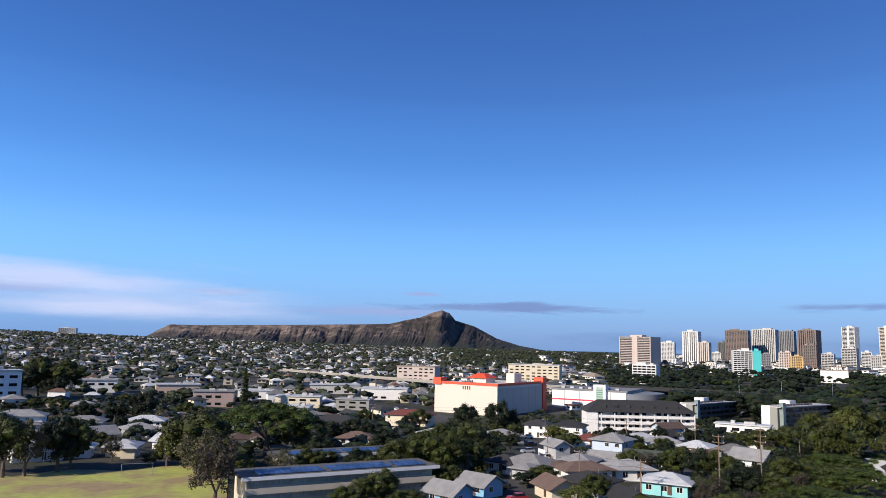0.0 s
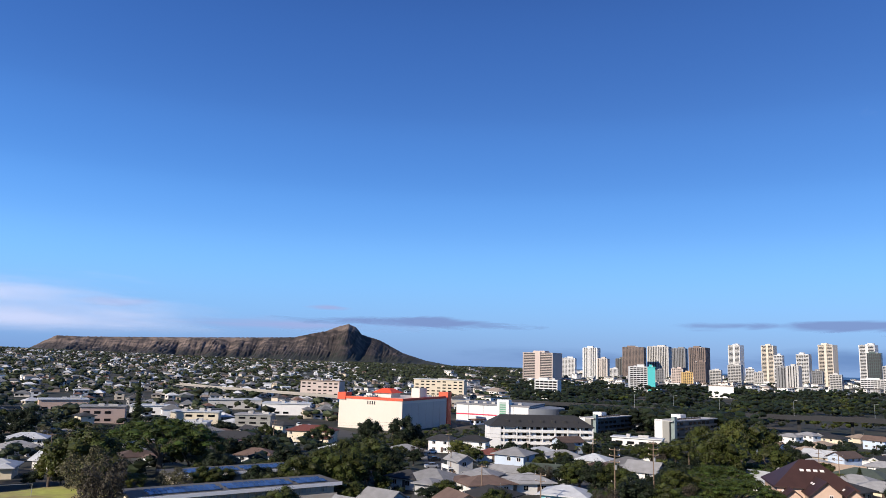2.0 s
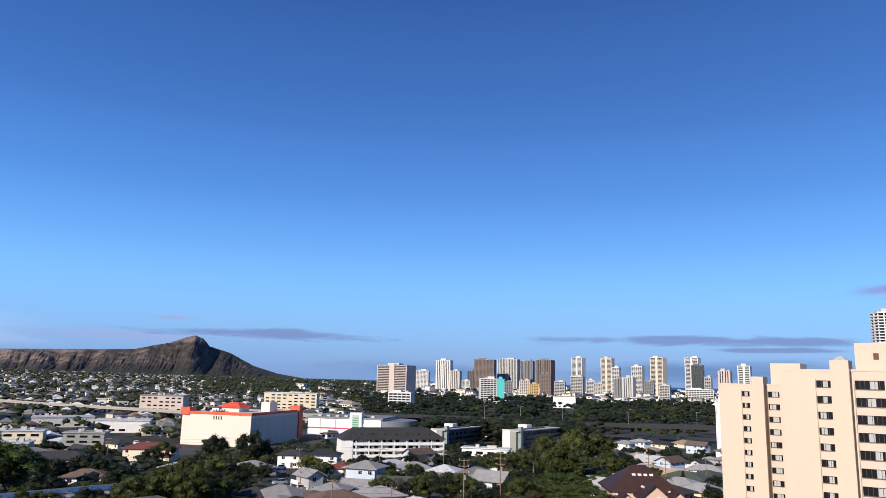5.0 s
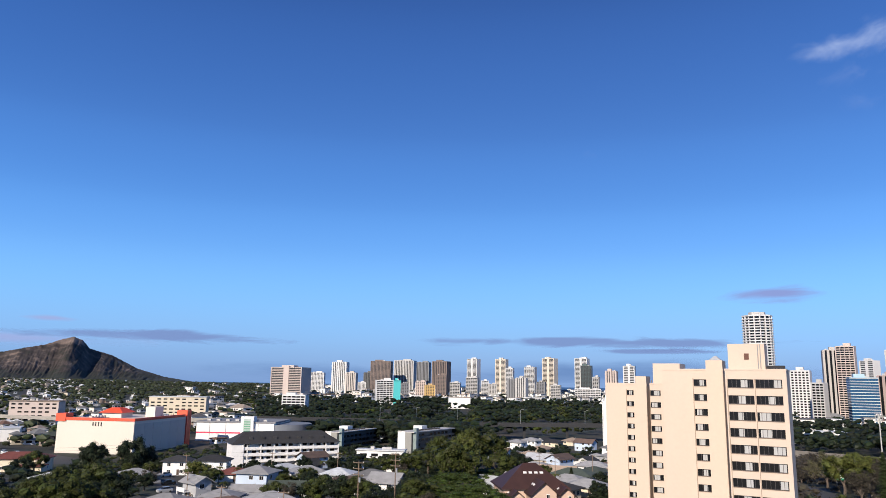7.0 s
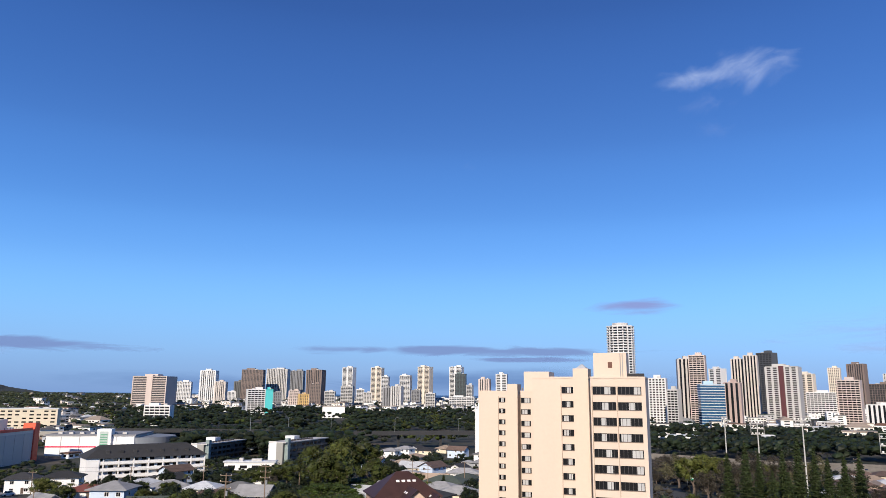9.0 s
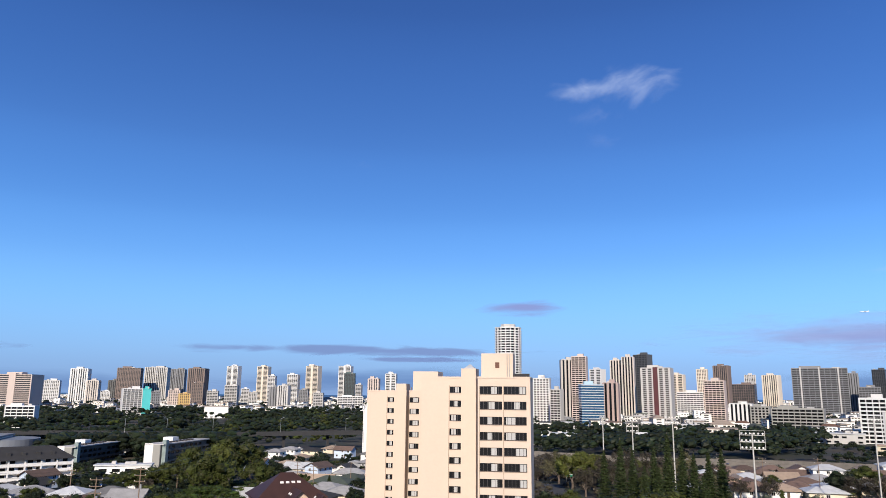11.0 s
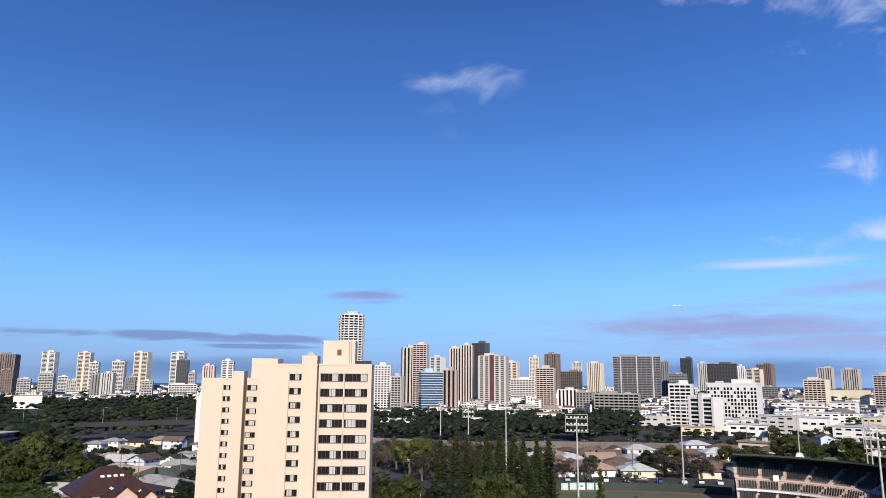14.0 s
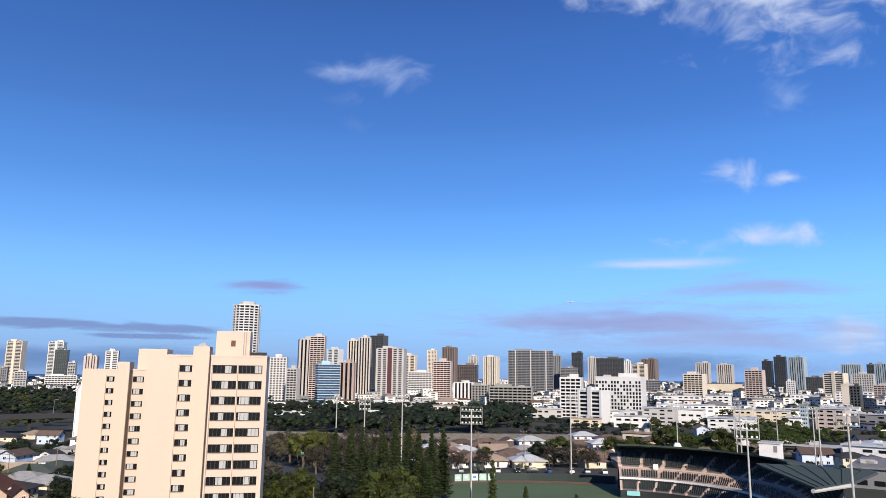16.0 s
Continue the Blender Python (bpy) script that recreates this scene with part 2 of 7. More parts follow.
def plan(b, d, turn=0.0, z=None):
    """The pose at bearing b (degrees clockwise from +y) and distance d, on the ground; its front (-y) looks back at the origin, turned clockwise by turn."""
    x, y = d * math.sin(radians(b)), d * math.cos(radians(b))
    return pose(x, y, ground_z(x, y) if z is None else z, 0, 0, -(b + turn))


# ---- land, sea and the crater ----
def land_mat():
    m = mat("land", (0.10, 0.10, 0.05), 0.95, scale=0.012, vary=0.5, bump=0.3)
    n, l = m.node_tree.nodes, m.node_tree.links
    hsv = next(x for x in n if x.type == "HUE_SAT")
    tc = next(x for x in n if x.type == "TEX_COORD")
    t = n.new("ShaderNodeTexNoise")
    t.inputs["Scale"].default_value, t.inputs["Detail"].default_value = 0.03, 6
    l.new(tc.outputs["Object"], t.inputs["Vector"])
    r = n.new("ShaderNodeValToRGB")
    e = r.color_ramp.elements
    e[0].position, e[0].color = 0.40, (0.014, 0.020, 0.008, 1)
    e[1].position, e[1].color = 0.66, (0.060, 0.046, 0.030, 1)
    mid = e.new(0.52)
    mid.color = (0.022, 0.022, 0.015, 1)
    l.new(t.outputs["Fac"], r.inputs["Fac"])
    l.new(r.outputs["Color"], hsv.inputs["Color"])
    return m


def polar_sheet(name, rings, bearings, height, material):
    verts, faces = [], []
    nb = len(bearings)
    for d in rings:
        for b in bearings:
            x, y = d * math.sin(radians(b)), d * math.cos(radians(b))
            verts.append((x, y, height(x, y)))
    for i in range(len(rings) - 1):
        for j in range(nb - 1):
            a = i * nb + j
            faces.append((a, a + nb, a + nb + 1, a + 1))
    me = bpy.data.meshes.new(name)
    me.from_pydata(verts, [], faces)
    me.materials.append(material)
    for p in me.polygons:
        p.use_smooth = True
    return new(name, me)


def land_height(x, y):
    d = math.hypot(x, y)
    b = math.degrees(math.atan2(x, y))
    shore = smooth(4, 9, b) * (1 - smooth(120, 150, b)) * smooth(3300, 3700, d)
    return ground_z(x, y) - 14 * shore


rings = [0.002] + [5 * 1.088 ** i for i in range(82)] + [4950]
rings = [r for r in rings if r < 4951]
ground = polar_sheet("ground", rings, [-180 + 1.5 * i for i in range(241)], land_height, land_mat())
tagged(ground, "city ground of lawns, dry soil and asphalt", "ground", kind="structure")
SEA = mat("sea_water", (0.012, 0.045, 0.11), 0.35, scale=0.01, vary=0.2, bump=0.4)
water = polar_sheet("water", [3300, 3800, 4400, 4950], [2 + 2 * i for i in range(70)], lambda x, y: 13.9 - 6 * smooth(3400, 3300, math.hypot(x, y)), SEA)
tagged(water, "dark blue ocean at the horizon", "water", kind="structure")


def crater_mat():
    m = mat("dry_crater_rock", (0.10, 0.07, 0.055), 0.95, scale=0.012, vary=0.4, bump=0.8)
    n, l = m.node_tree.nodes, m.node_tree.links
    hsv = next(x for x in n if x.type == "HUE_SAT")
    tc = next(x for x in n if x.type == "TEX_COORD")
    t = n.new("ShaderNodeTexNoise")
    t.inputs["Scale"].default_value, t.inputs["Detail"].default_value = 0.02, 8
    l.new(tc.outputs["Object"], t.inputs["Vector"])
    sep = n.new("ShaderNodeSeparateXYZ")
    l.new(tc.outputs["Object"], sep.inputs[0])
    low = n.new("ShaderNodeMapRange")
    low.inputs["From Min"].default_value, low.inputs["From Max"].default_value = 75, 20
    low.inputs["To Min"].default_value, low.inputs["To Max"].default_value = -0.18, 0.22
    l.new(sep.outputs["Z"], low.inputs["Value"])
    add = n.new("ShaderNodeMath")
    l.new(t.outputs["Fac"], add.inputs[0])
    l.new(low.outputs["Result"], add.inputs[1])
    # seaward flank's shade put into the colour as darker growth; summit crag painted sunlit-pale
    flank_shade = n.new("ShaderNodeMapRange")
    flank_shade.inputs["From Min"].default_value, flank_shade.inputs["From Max"].default_value = -700, 0
    flank_shade.inputs["To Min"].default_value, flank_shade.inputs["To Max"].default_value = -0.03, 0.13
    l.new(sep.outputs["X"], flank_shade.inputs["Value"])
    crag = n.new("ShaderNodeMapRange")
    crag.inputs["From Min"].default_value, crag.inputs["From Max"].default_value = 180, 205
    crag.inputs["To Min"].default_value, crag.inputs["To Max"].default_value = 0.0, -0.4
    l.new(sep.outputs["Z"], crag.inputs["Value"])
    for extra in (flank_shade, crag):
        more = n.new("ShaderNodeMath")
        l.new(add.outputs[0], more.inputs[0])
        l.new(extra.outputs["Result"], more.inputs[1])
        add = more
    r = n.new("ShaderNodeValToRGB")
    e = r.color_ramp.elements
    e[0].position, e[0].color = 0.20, (0.17, 0.125, 0.10, 1)
    e[1].position, e[1].color = 0.62, (0.016, 0.019, 0.012, 1)
    for pos, col in ((0.38, (0.056, 0.043, 0.037, 1)), (0.50, (0.032, 0.024, 0.020, 1))):
        e.new(pos).color = col
    l.new(add.outputs[0], r.inputs["Fac"])
    l.new(r.outputs["Color"], hsv.inputs["Color"])
    return m


def crater():
    """A long dry tuff crater: a level rim, a sharp summit at one end, its outer slope cut by gullies."""
    rim_b = [-23.2, -22.2, -21.2, -20.4, -18.8, -12.2, -6, -3.9, -2.6, -1.5, -0.5, 0.25, 0.85, 1.3, 2.8, 4.6, 6.4, 8.6]
    rim_z = [26, 36, 78, 108, 107, 121, 136, 142, 164, 180, 208, 222, 205, 168, 139, 76, 40, 16]
    nb, nv = 640, 72
    verts, faces = [], []
    for i in range(nb):
        b = -23.2 + 31.8 * i / (nb - 1)
        top = float(np.interp(b, rim_b, rim_z))
        push = 70 * max(0.0, b + 3)          # the seaward flank swings away
        top = 32 + (top - 32) * (3900 + push) / 3900
        for j in range(nv):
            v = j / (nv - 1)
            if v < 0.72:
                s = v / 0.72
                d = 3150 + push + 750 * s
                x, y = d * math.sin(radians(b)), d * math.cos(radians(b))
                base = ground_z(x, y) - 2
                prof = s ** 1.55
                lean = b + 1.3 * (1 - s)
                gully = abs(noise.noise((lean * 0.42 + 0.5 * noise.noise((b * 0.5, 2, 2)), s * 0.5, 3.0))) * 2.1 + 0.42 * abs(noise.noise((lean * 1.5, s * 1.3, 8.0))) + 0.16 * noise.noise((lean * 9, s * 5, 1)) + 0.1 * noise.noise((lean * 22, s * 14, 6))
                depth = 4 * s * (1 - s) * (0.35 + 0.65 * s)
                z = base + (top - base) * prof - depth * 46 * (0.75 - gully) * min(1, max(0.15, (top - base) / 90))
                if s > 0.97:
                    z = top + 2.5 * noise.noise((b * 6, 0, 5)) - (1 - s) * 150
            else:
                s = (v - 0.72) / 0.28
                d = 3900 + push + (500 if push < 300 else 200) * s
                x, y = d * math.sin(radians(b)), d * math.cos(radians(b))
                z = top + 2.5 * noise.noise((b * 6, 0, 5)) - (top - 4) * s ** 0.7
            verts.append((x, y, z))
    for i in range(nb - 1):
        for j in range(nv - 1):
            a = i * nv + j
            faces.append((a, a + 1, a + nv + 1, a + nv))
    me = bpy.data.meshes.new("crater")
    me.from_pydata(verts, [], [f[::-1] for f in faces])
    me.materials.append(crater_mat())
    for p in me.polygons:
        p.use_smooth = True
    ob = new("mountain", me)
    tagged(ob, "long dry brown volcanic crater with a sharp summit and gullied slopes", "mountain", kind="structure")


crater()


# ---- city towers ----
def tower(b, d, w, ztop, turn, style, color, label):
    """A high building on its own ground: core, skin of bands, ribs or balconies, end walls and roof house."""
    th = radians(abs(turn))
    w0 = w / (math.cos(th) + 0.6 * math.sin(th))
    dp = max(8.0, 0.6 * w0)
    m = plan(b, d + dp * 0.5, turn)
    base = m.translation.z
    h = max(6.0, ztop - base)
    if len(label.split()) < 5:
        label += " among other city blocks"
    t = thing("tower_block" if h > 30 else "apartment_block", label, "building", m)
    paint = PAINT[color]
    floors = max(2, int(h / (3.05 if d < 1300 else 3.2)))
    fh = h / floors
    x, y = w0 / 2, dp / 2
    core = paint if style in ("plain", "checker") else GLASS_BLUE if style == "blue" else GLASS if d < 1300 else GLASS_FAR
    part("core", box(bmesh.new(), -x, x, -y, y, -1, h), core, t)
    if style in ("balcony", "slab", "bigslab", "redstripe", "grid", "waffle", "blue", "glass"):
        thick = {"balcony": 0.38, "slab": 0.38, "bigslab": 0.34, "redstripe": 0.4, "grid": 0.36, "waffle": 0.4, "blue": 0.2, "glass": 0.16}[style] * fh
        o = 1.1 if style in ("balcony", "bigslab") else 0.4
        band = mesh_of("floor_band", box(bmesh.new(), -x - o * 0.4, x + o * 0.4, -y - o, y + o, -thick / 2, thick / 2), PAINT["white"] if style == "blue" else paint)
        if d < 1300:
            for i in range(floors + 1):
                part("floor_band", band, paint, t).location.z = i * fh
        else:
            bm = bmesh.new()
            for i in range(floors + 1):
                box(bm, -x - o * 0.4, x + o * 0.4, -y - o, y + o, i * fh - thick / 2, i * fh + thick / 2)
            part("floor_banding", bm, paint, t, kind="stuff")
    if style in ("ribs", "grid", "waffle", "redstripe"):
        step = {"ribs": 5.0, "grid": 4.0, "waffle": 4.5, "redstripe": 9.0}[style]
        n = max(3, min(14, round(w0 / step)))
        rw = w0 / n * {"ribs": 0.5, "grid": 0.36, "waffle": 0.36, "redstripe": 0.36}[style] / 2
        rib = d < 1300 and mesh_of("wall_rib", box(bmesh.new(), -rw, rw, -y - 0.7, y + 0.7, -1, h), paint)
        if d < 1300:
            for i in range(n + 1):
                part("wall_rib", rib, paint, t).location.x = -x + 2 * x * i / n
        else:
            bm = bmesh.new()
            for i in range(n + 1):
                c = -x + 2 * x * i / n
                k = 1.5 if i in (0, n, n // 2) else 1.0
                box(bm, c - rw * k, c + rw * k, -y - 0.7 * k, y + 0.7 * k, -1, h)
            part("wall_ribbing", bm, paint, t, kind="stuff")
    if style in ("slab", "balcony", "bigslab"):
        e = 0.9 if style == "slab" else 0.5
        for sgn in (-1, 1):
            wall = bmesh.new()
            box(wall, sgn * x - e, sgn * x + e, -y - 1.3, y + 1.3, -1, h + 1)
            part("end_wall", wall, paint, t)
        if style == "slab":
            part("lift_shaft", box(bmesh.new(), -x * 0.18, x * 0.18, -y - 1.4, y, -1, h + 3), paint, t)
        if style == "bigslab":
            for c in (-0.34, 0.0, 0.34):
                part("pale_joint", box(bmesh.new(), c * 2 * x - 1.2, c * 2 * x + 1.2, -y - 1.5, y, -1, h + 2), PAINT["pale"], t)
    if style in ("balcony", "bigslab", "glass"):
        n = max(2, min(10, round(w0 / {"balcony": 5.5, "bigslab": 8.0, "glass": 4.0}[style])))
        o = 1.0 if style in ("balcony", "bigslab") else 0.3
        fin = mesh_of("divider", box(bmesh.new(), -0.28, 0.28, -y - o, y + o, -1, h), paint)
        if d < 1300:
            for i in range(1, n):
                part("divider", fin, paint, t).location.x = -x + 2 * x * i / n
        else:
            bm = bmesh.new()
            for i in range(1, n):
                c = -x + 2 * x * i / n
                box(bm, c - 0.35, c + 0.35, -y - o, y + o, -1, h)
            part("dividing_walls", bm, paint, t, kind="stuff")
    if style == "redstripe":
        part("red_stripe", box(bmesh.new(), -x * 0.17, x * 0.17, -y - 1.0, y, -1, h + 1.5), mat("dark_red_panel", (0.085, 0.018, 0.022), 0.7, scale=0.1), t, "dark red panel")
    if style == "checker":
        rng = random.Random(5)
        win = mesh_of("window", box(bmesh.new(), -0.85, 0.85, -0.12, 0.12, 0, 2.3), GLASS)
        nx = int(w0 / 2.7)
        for i in range(floors - 1):
            for k in range(nx):
                if (i + k) % 2 == 0 or rng.random() < 0.6:
                    ob = part("window", win, GLASS, t)
                    ob.location = (-x + w0 * (k + 0.5) / nx, -y - 0.06, i * fh + 1.2)
    if style == "plain":
        part("cornice", box(bmesh.new(), -x - 0.4, x + 0.4, -y - 0.4, y + 0.4, h - 1, h + 0.6), paint, t)
    rs = random.Random(int(b * 100))
    c = rs.uniform(-0.2, 0.2) * w0
    part("parapet", box(bmesh.new(), -x - 0.4, x + 0.4, -y - 0.4, y + 0.4, h, h + 1.0), paint, t)
    part("roof_house", box(bmesh.new(), c - w0 * 0.2, c + w0 * 0.2, -y * 0.4, y * 0.5, h + 0.9, h + min(5, 0.06 * h + 2)), paint, t)
    c2 = -c * 1.5 + rs.uniform(-0.1, 0.1) * w0
    part("roof_unit", box(bmesh.new(), c2 - w0 * 0.07, c2 + w0 * 0.07, -y * 0.7, -y * 0.2, h + 0.9, h + rs.uniform(1.8, 3.2)), PAINT["pale"], t)
    if h > 60 and rs.random() < 0.4:
        part("antenna", tube(bmesh.new(), (c, 0, h + 2), (c, 0, h + 8), 0.25, 0.1, 6), METAL, t)
    return t


tower(15.56, 1500, 78, 57, 28, "slab", "pinkbeige", "pink-beige condominium tower with stacked balconies and plain end walls")
tower(16.00, 900, 31, 14, 15, "balcony", "white", "low white apartment block with balconies")
tower(17.59, 2000, 39, 53, 10, "grid", "white", "white condominium tower with a waffle grid of windows")
tower(19.32, 1900, 41, 80, 20, "ribs", "white", "white condominium tower with dark vertical window strips")
tower(20.20, 1880, 28, 53, 20, "ribs", "tan", "tan condominium tower with dark vertical strips")
tower(20.99, 2100, 22, 29, 0, "grid", "white", "small white apartment block")
tower(21.56, 2200, 30, 58, 20, "ribs", "dark", "dark grey condominium tower with pale ribs")
tower(22.52, 2150, 64, 91, 12, "grid", "brown", "broad brown condominium slab with a fine grid of windows")
tower(24.36, 2250, 67, 97, 15, "ribs", "pale", "broad pale grey condominium tower with narrow vertical strips")
tower(25.76, 2400, 49, 97, 15, "ribs", "grey", "grey condominium tower with dark vertical strips")
tower(22.75, 1250, 30, 34, -8, "balcony", "white", "white apartment tower with rows of balconies")
tower(23.73, 1252, 13, 34, -8, "plain", "turq", "turquoise painted end wall of an apartment tower")
tower(24.36, 1800, 18, 29, 0, "grid", "grey", "small grey apartment tower")
tower(25.64, 1600, 23, 33, 10, "grid", "pinkbeige", "pink apartment block")
tower(26.31, 1580, 21, 26, -10, "grid", "yellow", "yellow apartment block")
tower(27.20, 2000, 49, 89, 25, "ribs", "brown", "brown condominium tower with pale vertical ribs")
tower(27.23, 1800, 27, 50, 10, "grid", "brown", "brown apartment tower with a fine grid of windows")
tower(28.33, 1700, 25, 32, 10, "balcony", "pale", "pale grey apartment block with balconies")
tower(29.75, 2100, 37, 100, 30, "slab", "white", "tall white condominium tower with plain end walls")
tower(29.67, 1800, 32, 45, 15, "balcony", "pale", "pale apartment tower with balconies")
tower(30.64, 1900, 19, 38, 0, "balcony", "white", "low white apartment block")
tower(31.20, 1850, 20, 30, 0, "grid", "pale", "low pale apartment block")
tower(31.95, 2000, 34, 97, 25, "slab", "cream", "tall cream condominium tower with plain end walls")
tower(32.59, 1900, 21, 71, 20, "balcony", "white", "white apartment tower with balconies")
tower(32.77, 1700, 19, 42, 10, "ribs", "grey", "grey apartment tower")
tower(33.51, 1650, 25, 45, 25, "ribs", "pale", "pale apartment tower with dark vertical strips")
tower(34.18, 1950, 32, 76, 20, "balcony", "white", "white condominium tower with stacked balconies")
tower(35.00, 1800, 22, 37, 10, "grid", "grey", "low grey apartment block")
tower(35.70, 1950, 39, 99, 28, "slab", "cream", "tall cream condominium tower with a recessed dark side")
tower(36.14, 1600, 22, 30, 10, "balcony", "pale", "pale apartment block with balconies")
tower(38.16, 1900, 36, 98, 20, "slab", "white", "tall white condominium tower with plain end walls")
tower(38.49, 1860, 30, 79, 10, "glass", "green", "dark green glass condominium tower")
tower(38.55, 1600, 54, 23, 0, "balcony", "white", "low white apartment building with balconies")
tower(39.20, 1850, 17, 51, 20, "balcony", "pale", "pale apartment tower with balconies")
tower(40.36, 1500, 22, 60, 15, "ribs", "pinkbeige", "pinkish apartment tower with vertical strips")
tower(41.70, 1500, 23, 70, 10, "slab", "white", "white apartment tower with stepped top")
tower(53.48, 1000, 23, 53, 10, "waffle", "white", "white apartment slab with a waffle of small balconies")
tower(54.60, 950, 16, 38, 25, "balcony", "pale", "pale apartment tower with balconies")
tower(55.40, 1150, 19, 85, -10, "ribs", "taupe", "ribbed taupe condominium tower with a plain wall")
tower(56.38, 1130, 24, 89, 10, "balcony", "pinkbeige", "pale condominium tower with curved balconies and a red crown")
tower(57.74, 1500, 30, 82, 35, "slab", "white", "white condominium tower with plain end walls")
tower(57.21, 930, 31, 44, -12, "blue", "blue", "blue glass office building with white floor bands")
tower(58.70, 960, 19, 47, 10, "ribs", "pinkbrown", "brownish-pink apartment tower with vertical ribs")
tower(59.18, 1250, 20, 89, 10, "ribs", "tan", "tan ribbed condominium tower")
tower(60.04, 1240, 20, 94, 10, "ribs", "tan", "tan ribbed condominium tower with brown strips")
tower(61.13, 1400, 33, 106, 30, "balcony", "dark", "dark grey condominium tower with balconies")
tower(62.13, 1180, 47, 74, 12, "redstripe", "pale", "pale condominium tower with a dark red central stripe")
tower(63.64, 1500, 25, 72, 20, "slab", "cream", "cream condominium tower with balconies")
tower(64.39, 1400, 45, 38, 0, "balcony", "white", "low white apartment block with balconies")
tower(65.34, 1800, 24, 93, 10, "grid", "cream", "slender cream condominium tower")
tower(66.18, 1150, 30, 54, 10, "balcony", "pinkbeige", "pinkish condominium tower with rows of balconies")
tower(66.72, 1900, 38, 105, 20, "ribs", "brown", "dark brown condominium tower")
tower(68.17, 1700, 49, 57, 10, "glass", "brown", "brown glass office building")
tower(68.59, 2100, 26, 88, 0, "grid", "pale", "pale far condominium tower")
tower(70.00, 1900, 39, 82, 20, "ribs", "cream", "cream hotel tower with a rooftop mast")
tower(67.88, 1050, 29, 22, 10, "ribs", "white", "white apartment block with vertical strips")
tower(69.15, 950, 22, 20, 10, "grid", "olive", "greenish-grey apartment slab")
tower(71.56, 900, 54, 19, 5, "balcony", "olive", "long greenish-grey apartment slab with balconies")
tower(73.07, 1500, 91, 84, 0, "bigslab", "grey", "broad grey condominium slab with pale vertical joints")
tower(75.09, 1700, 18, 80, 0, "ribs", "grey", "grey condominium tower")
tower(76.02, 1650, 37, 52, 0, "balcony", "grey", "grey apartment block")
tower(76.68, 2000, 31, 97, 15, "glass", "dark", "dark glass condominium tower")
tower(77.89, 2100, 28, 87, 10, "ribs", "pale", "pale condominium tower")
tower(79.17, 1900, 69, 80, 5, "glass", "dark", "broad dark office block")
tower(80.44, 2200, 16, 81, 0, "ribs", "white", "slender white tower")
tower(81.32, 1900, 37, 66, 20, "slab", "cream", "cream condominium tower")
tower(82.06, 2100, 43, 83, 20, "ribs", "brown", "brown condominium tower")
tower(82.24, 1500, 27, 27, 0, "balcony", "grey", "grey apartment block")
tower(76.20, 700, 21, 31, 10, "balcony", "white", "white apartment block with a stepped top")
tower(77.84, 600, 23, 21, 30, "slab", "white", "white hotel block with recessed windows and a plain end wall")
tower(79.90, 690, 46, 32, 12, "checker", "white", "white hotel block with a checkered pattern of dark windows")
tower(85.25, 1150, 32, 38, 18, "balcony", "cream", "cream hotel block with balconies")
tower(85.87, 2000, 34, 72, 10, "ribs", "taupe", "ribbed grey twin condominium tower")
tower(87.41, 2000, 38, 68, 10, "ribs", "taupe", "ribbed grey twin condominium tower with dark strips")
tower(89.37, 1200, 28, 45, 15, "balcony", "pinkbeige", "white office tower with dark floor bands")
tower(90.25, 2000, 26, 77, 20, "glass", "dark", "dark condominium tower with an angled crown")
tower(91.09, 1900, 28, 85, 15, "glass", "dark", "dark glass tower with a rooftop mast")
tower(92.19, 1950, 37, 85, 20, "ribs", "glassgrey", "blue-grey glass tower with pale vertical edges")
tower(91.67, 1500, 14, 29, 0, "grid", "white", "small white apartment block")
tower(93.20, 1700, 33, 37, 0, "glass", "dark", "low dark office block")
tower(94.49, 1400, 36, 43, 20, "slab", "cream", "cream condominium tower with plain end walls")
tower(95.65, 1000, 12, 25, 15, "grid", "dark", "dark apartment block")
tower(95.11, 1100, 12, 26, 10, "plain", "cream", "cream block with plain walls")
tower(95.53, 2100, 47, 71, 10, "ribs", "glassgrey", "glass and white condominium tower")
tower(96.16, 1600, 37, 44, 5, "grid", "pale", "pale hotel block with a grid of windows")
tower(96.66, 2200, 19, 73, 5, "glass", "dark", "dark glass tower")
tower(97.34, 2000, 31, 71, 15, "ribs", "glassgrey", "pale glass tower with white edges")
tower(97.19, 1300, 22, 25, 10, "balcony", "pinkbeige", "pinkish apartment block with balconies")
tower(-27.1, 2600, 55, 60, 10, "balcony", "white", "white hospital block on the crest of the hill")


# ---- what stands where: keeps scattered things apart ----
TAKEN = []


def take(x, y, r):
    TAKEN.append((x, y, r))


def free(x, y, r):
    return all((x - a) ** 2 + (y - b) ** 2 > (r + c) ** 2 for a, b, c in TAKEN)


def xy(b, d):
    return d * math.sin(radians(b)), d * math.cos(radians(b))


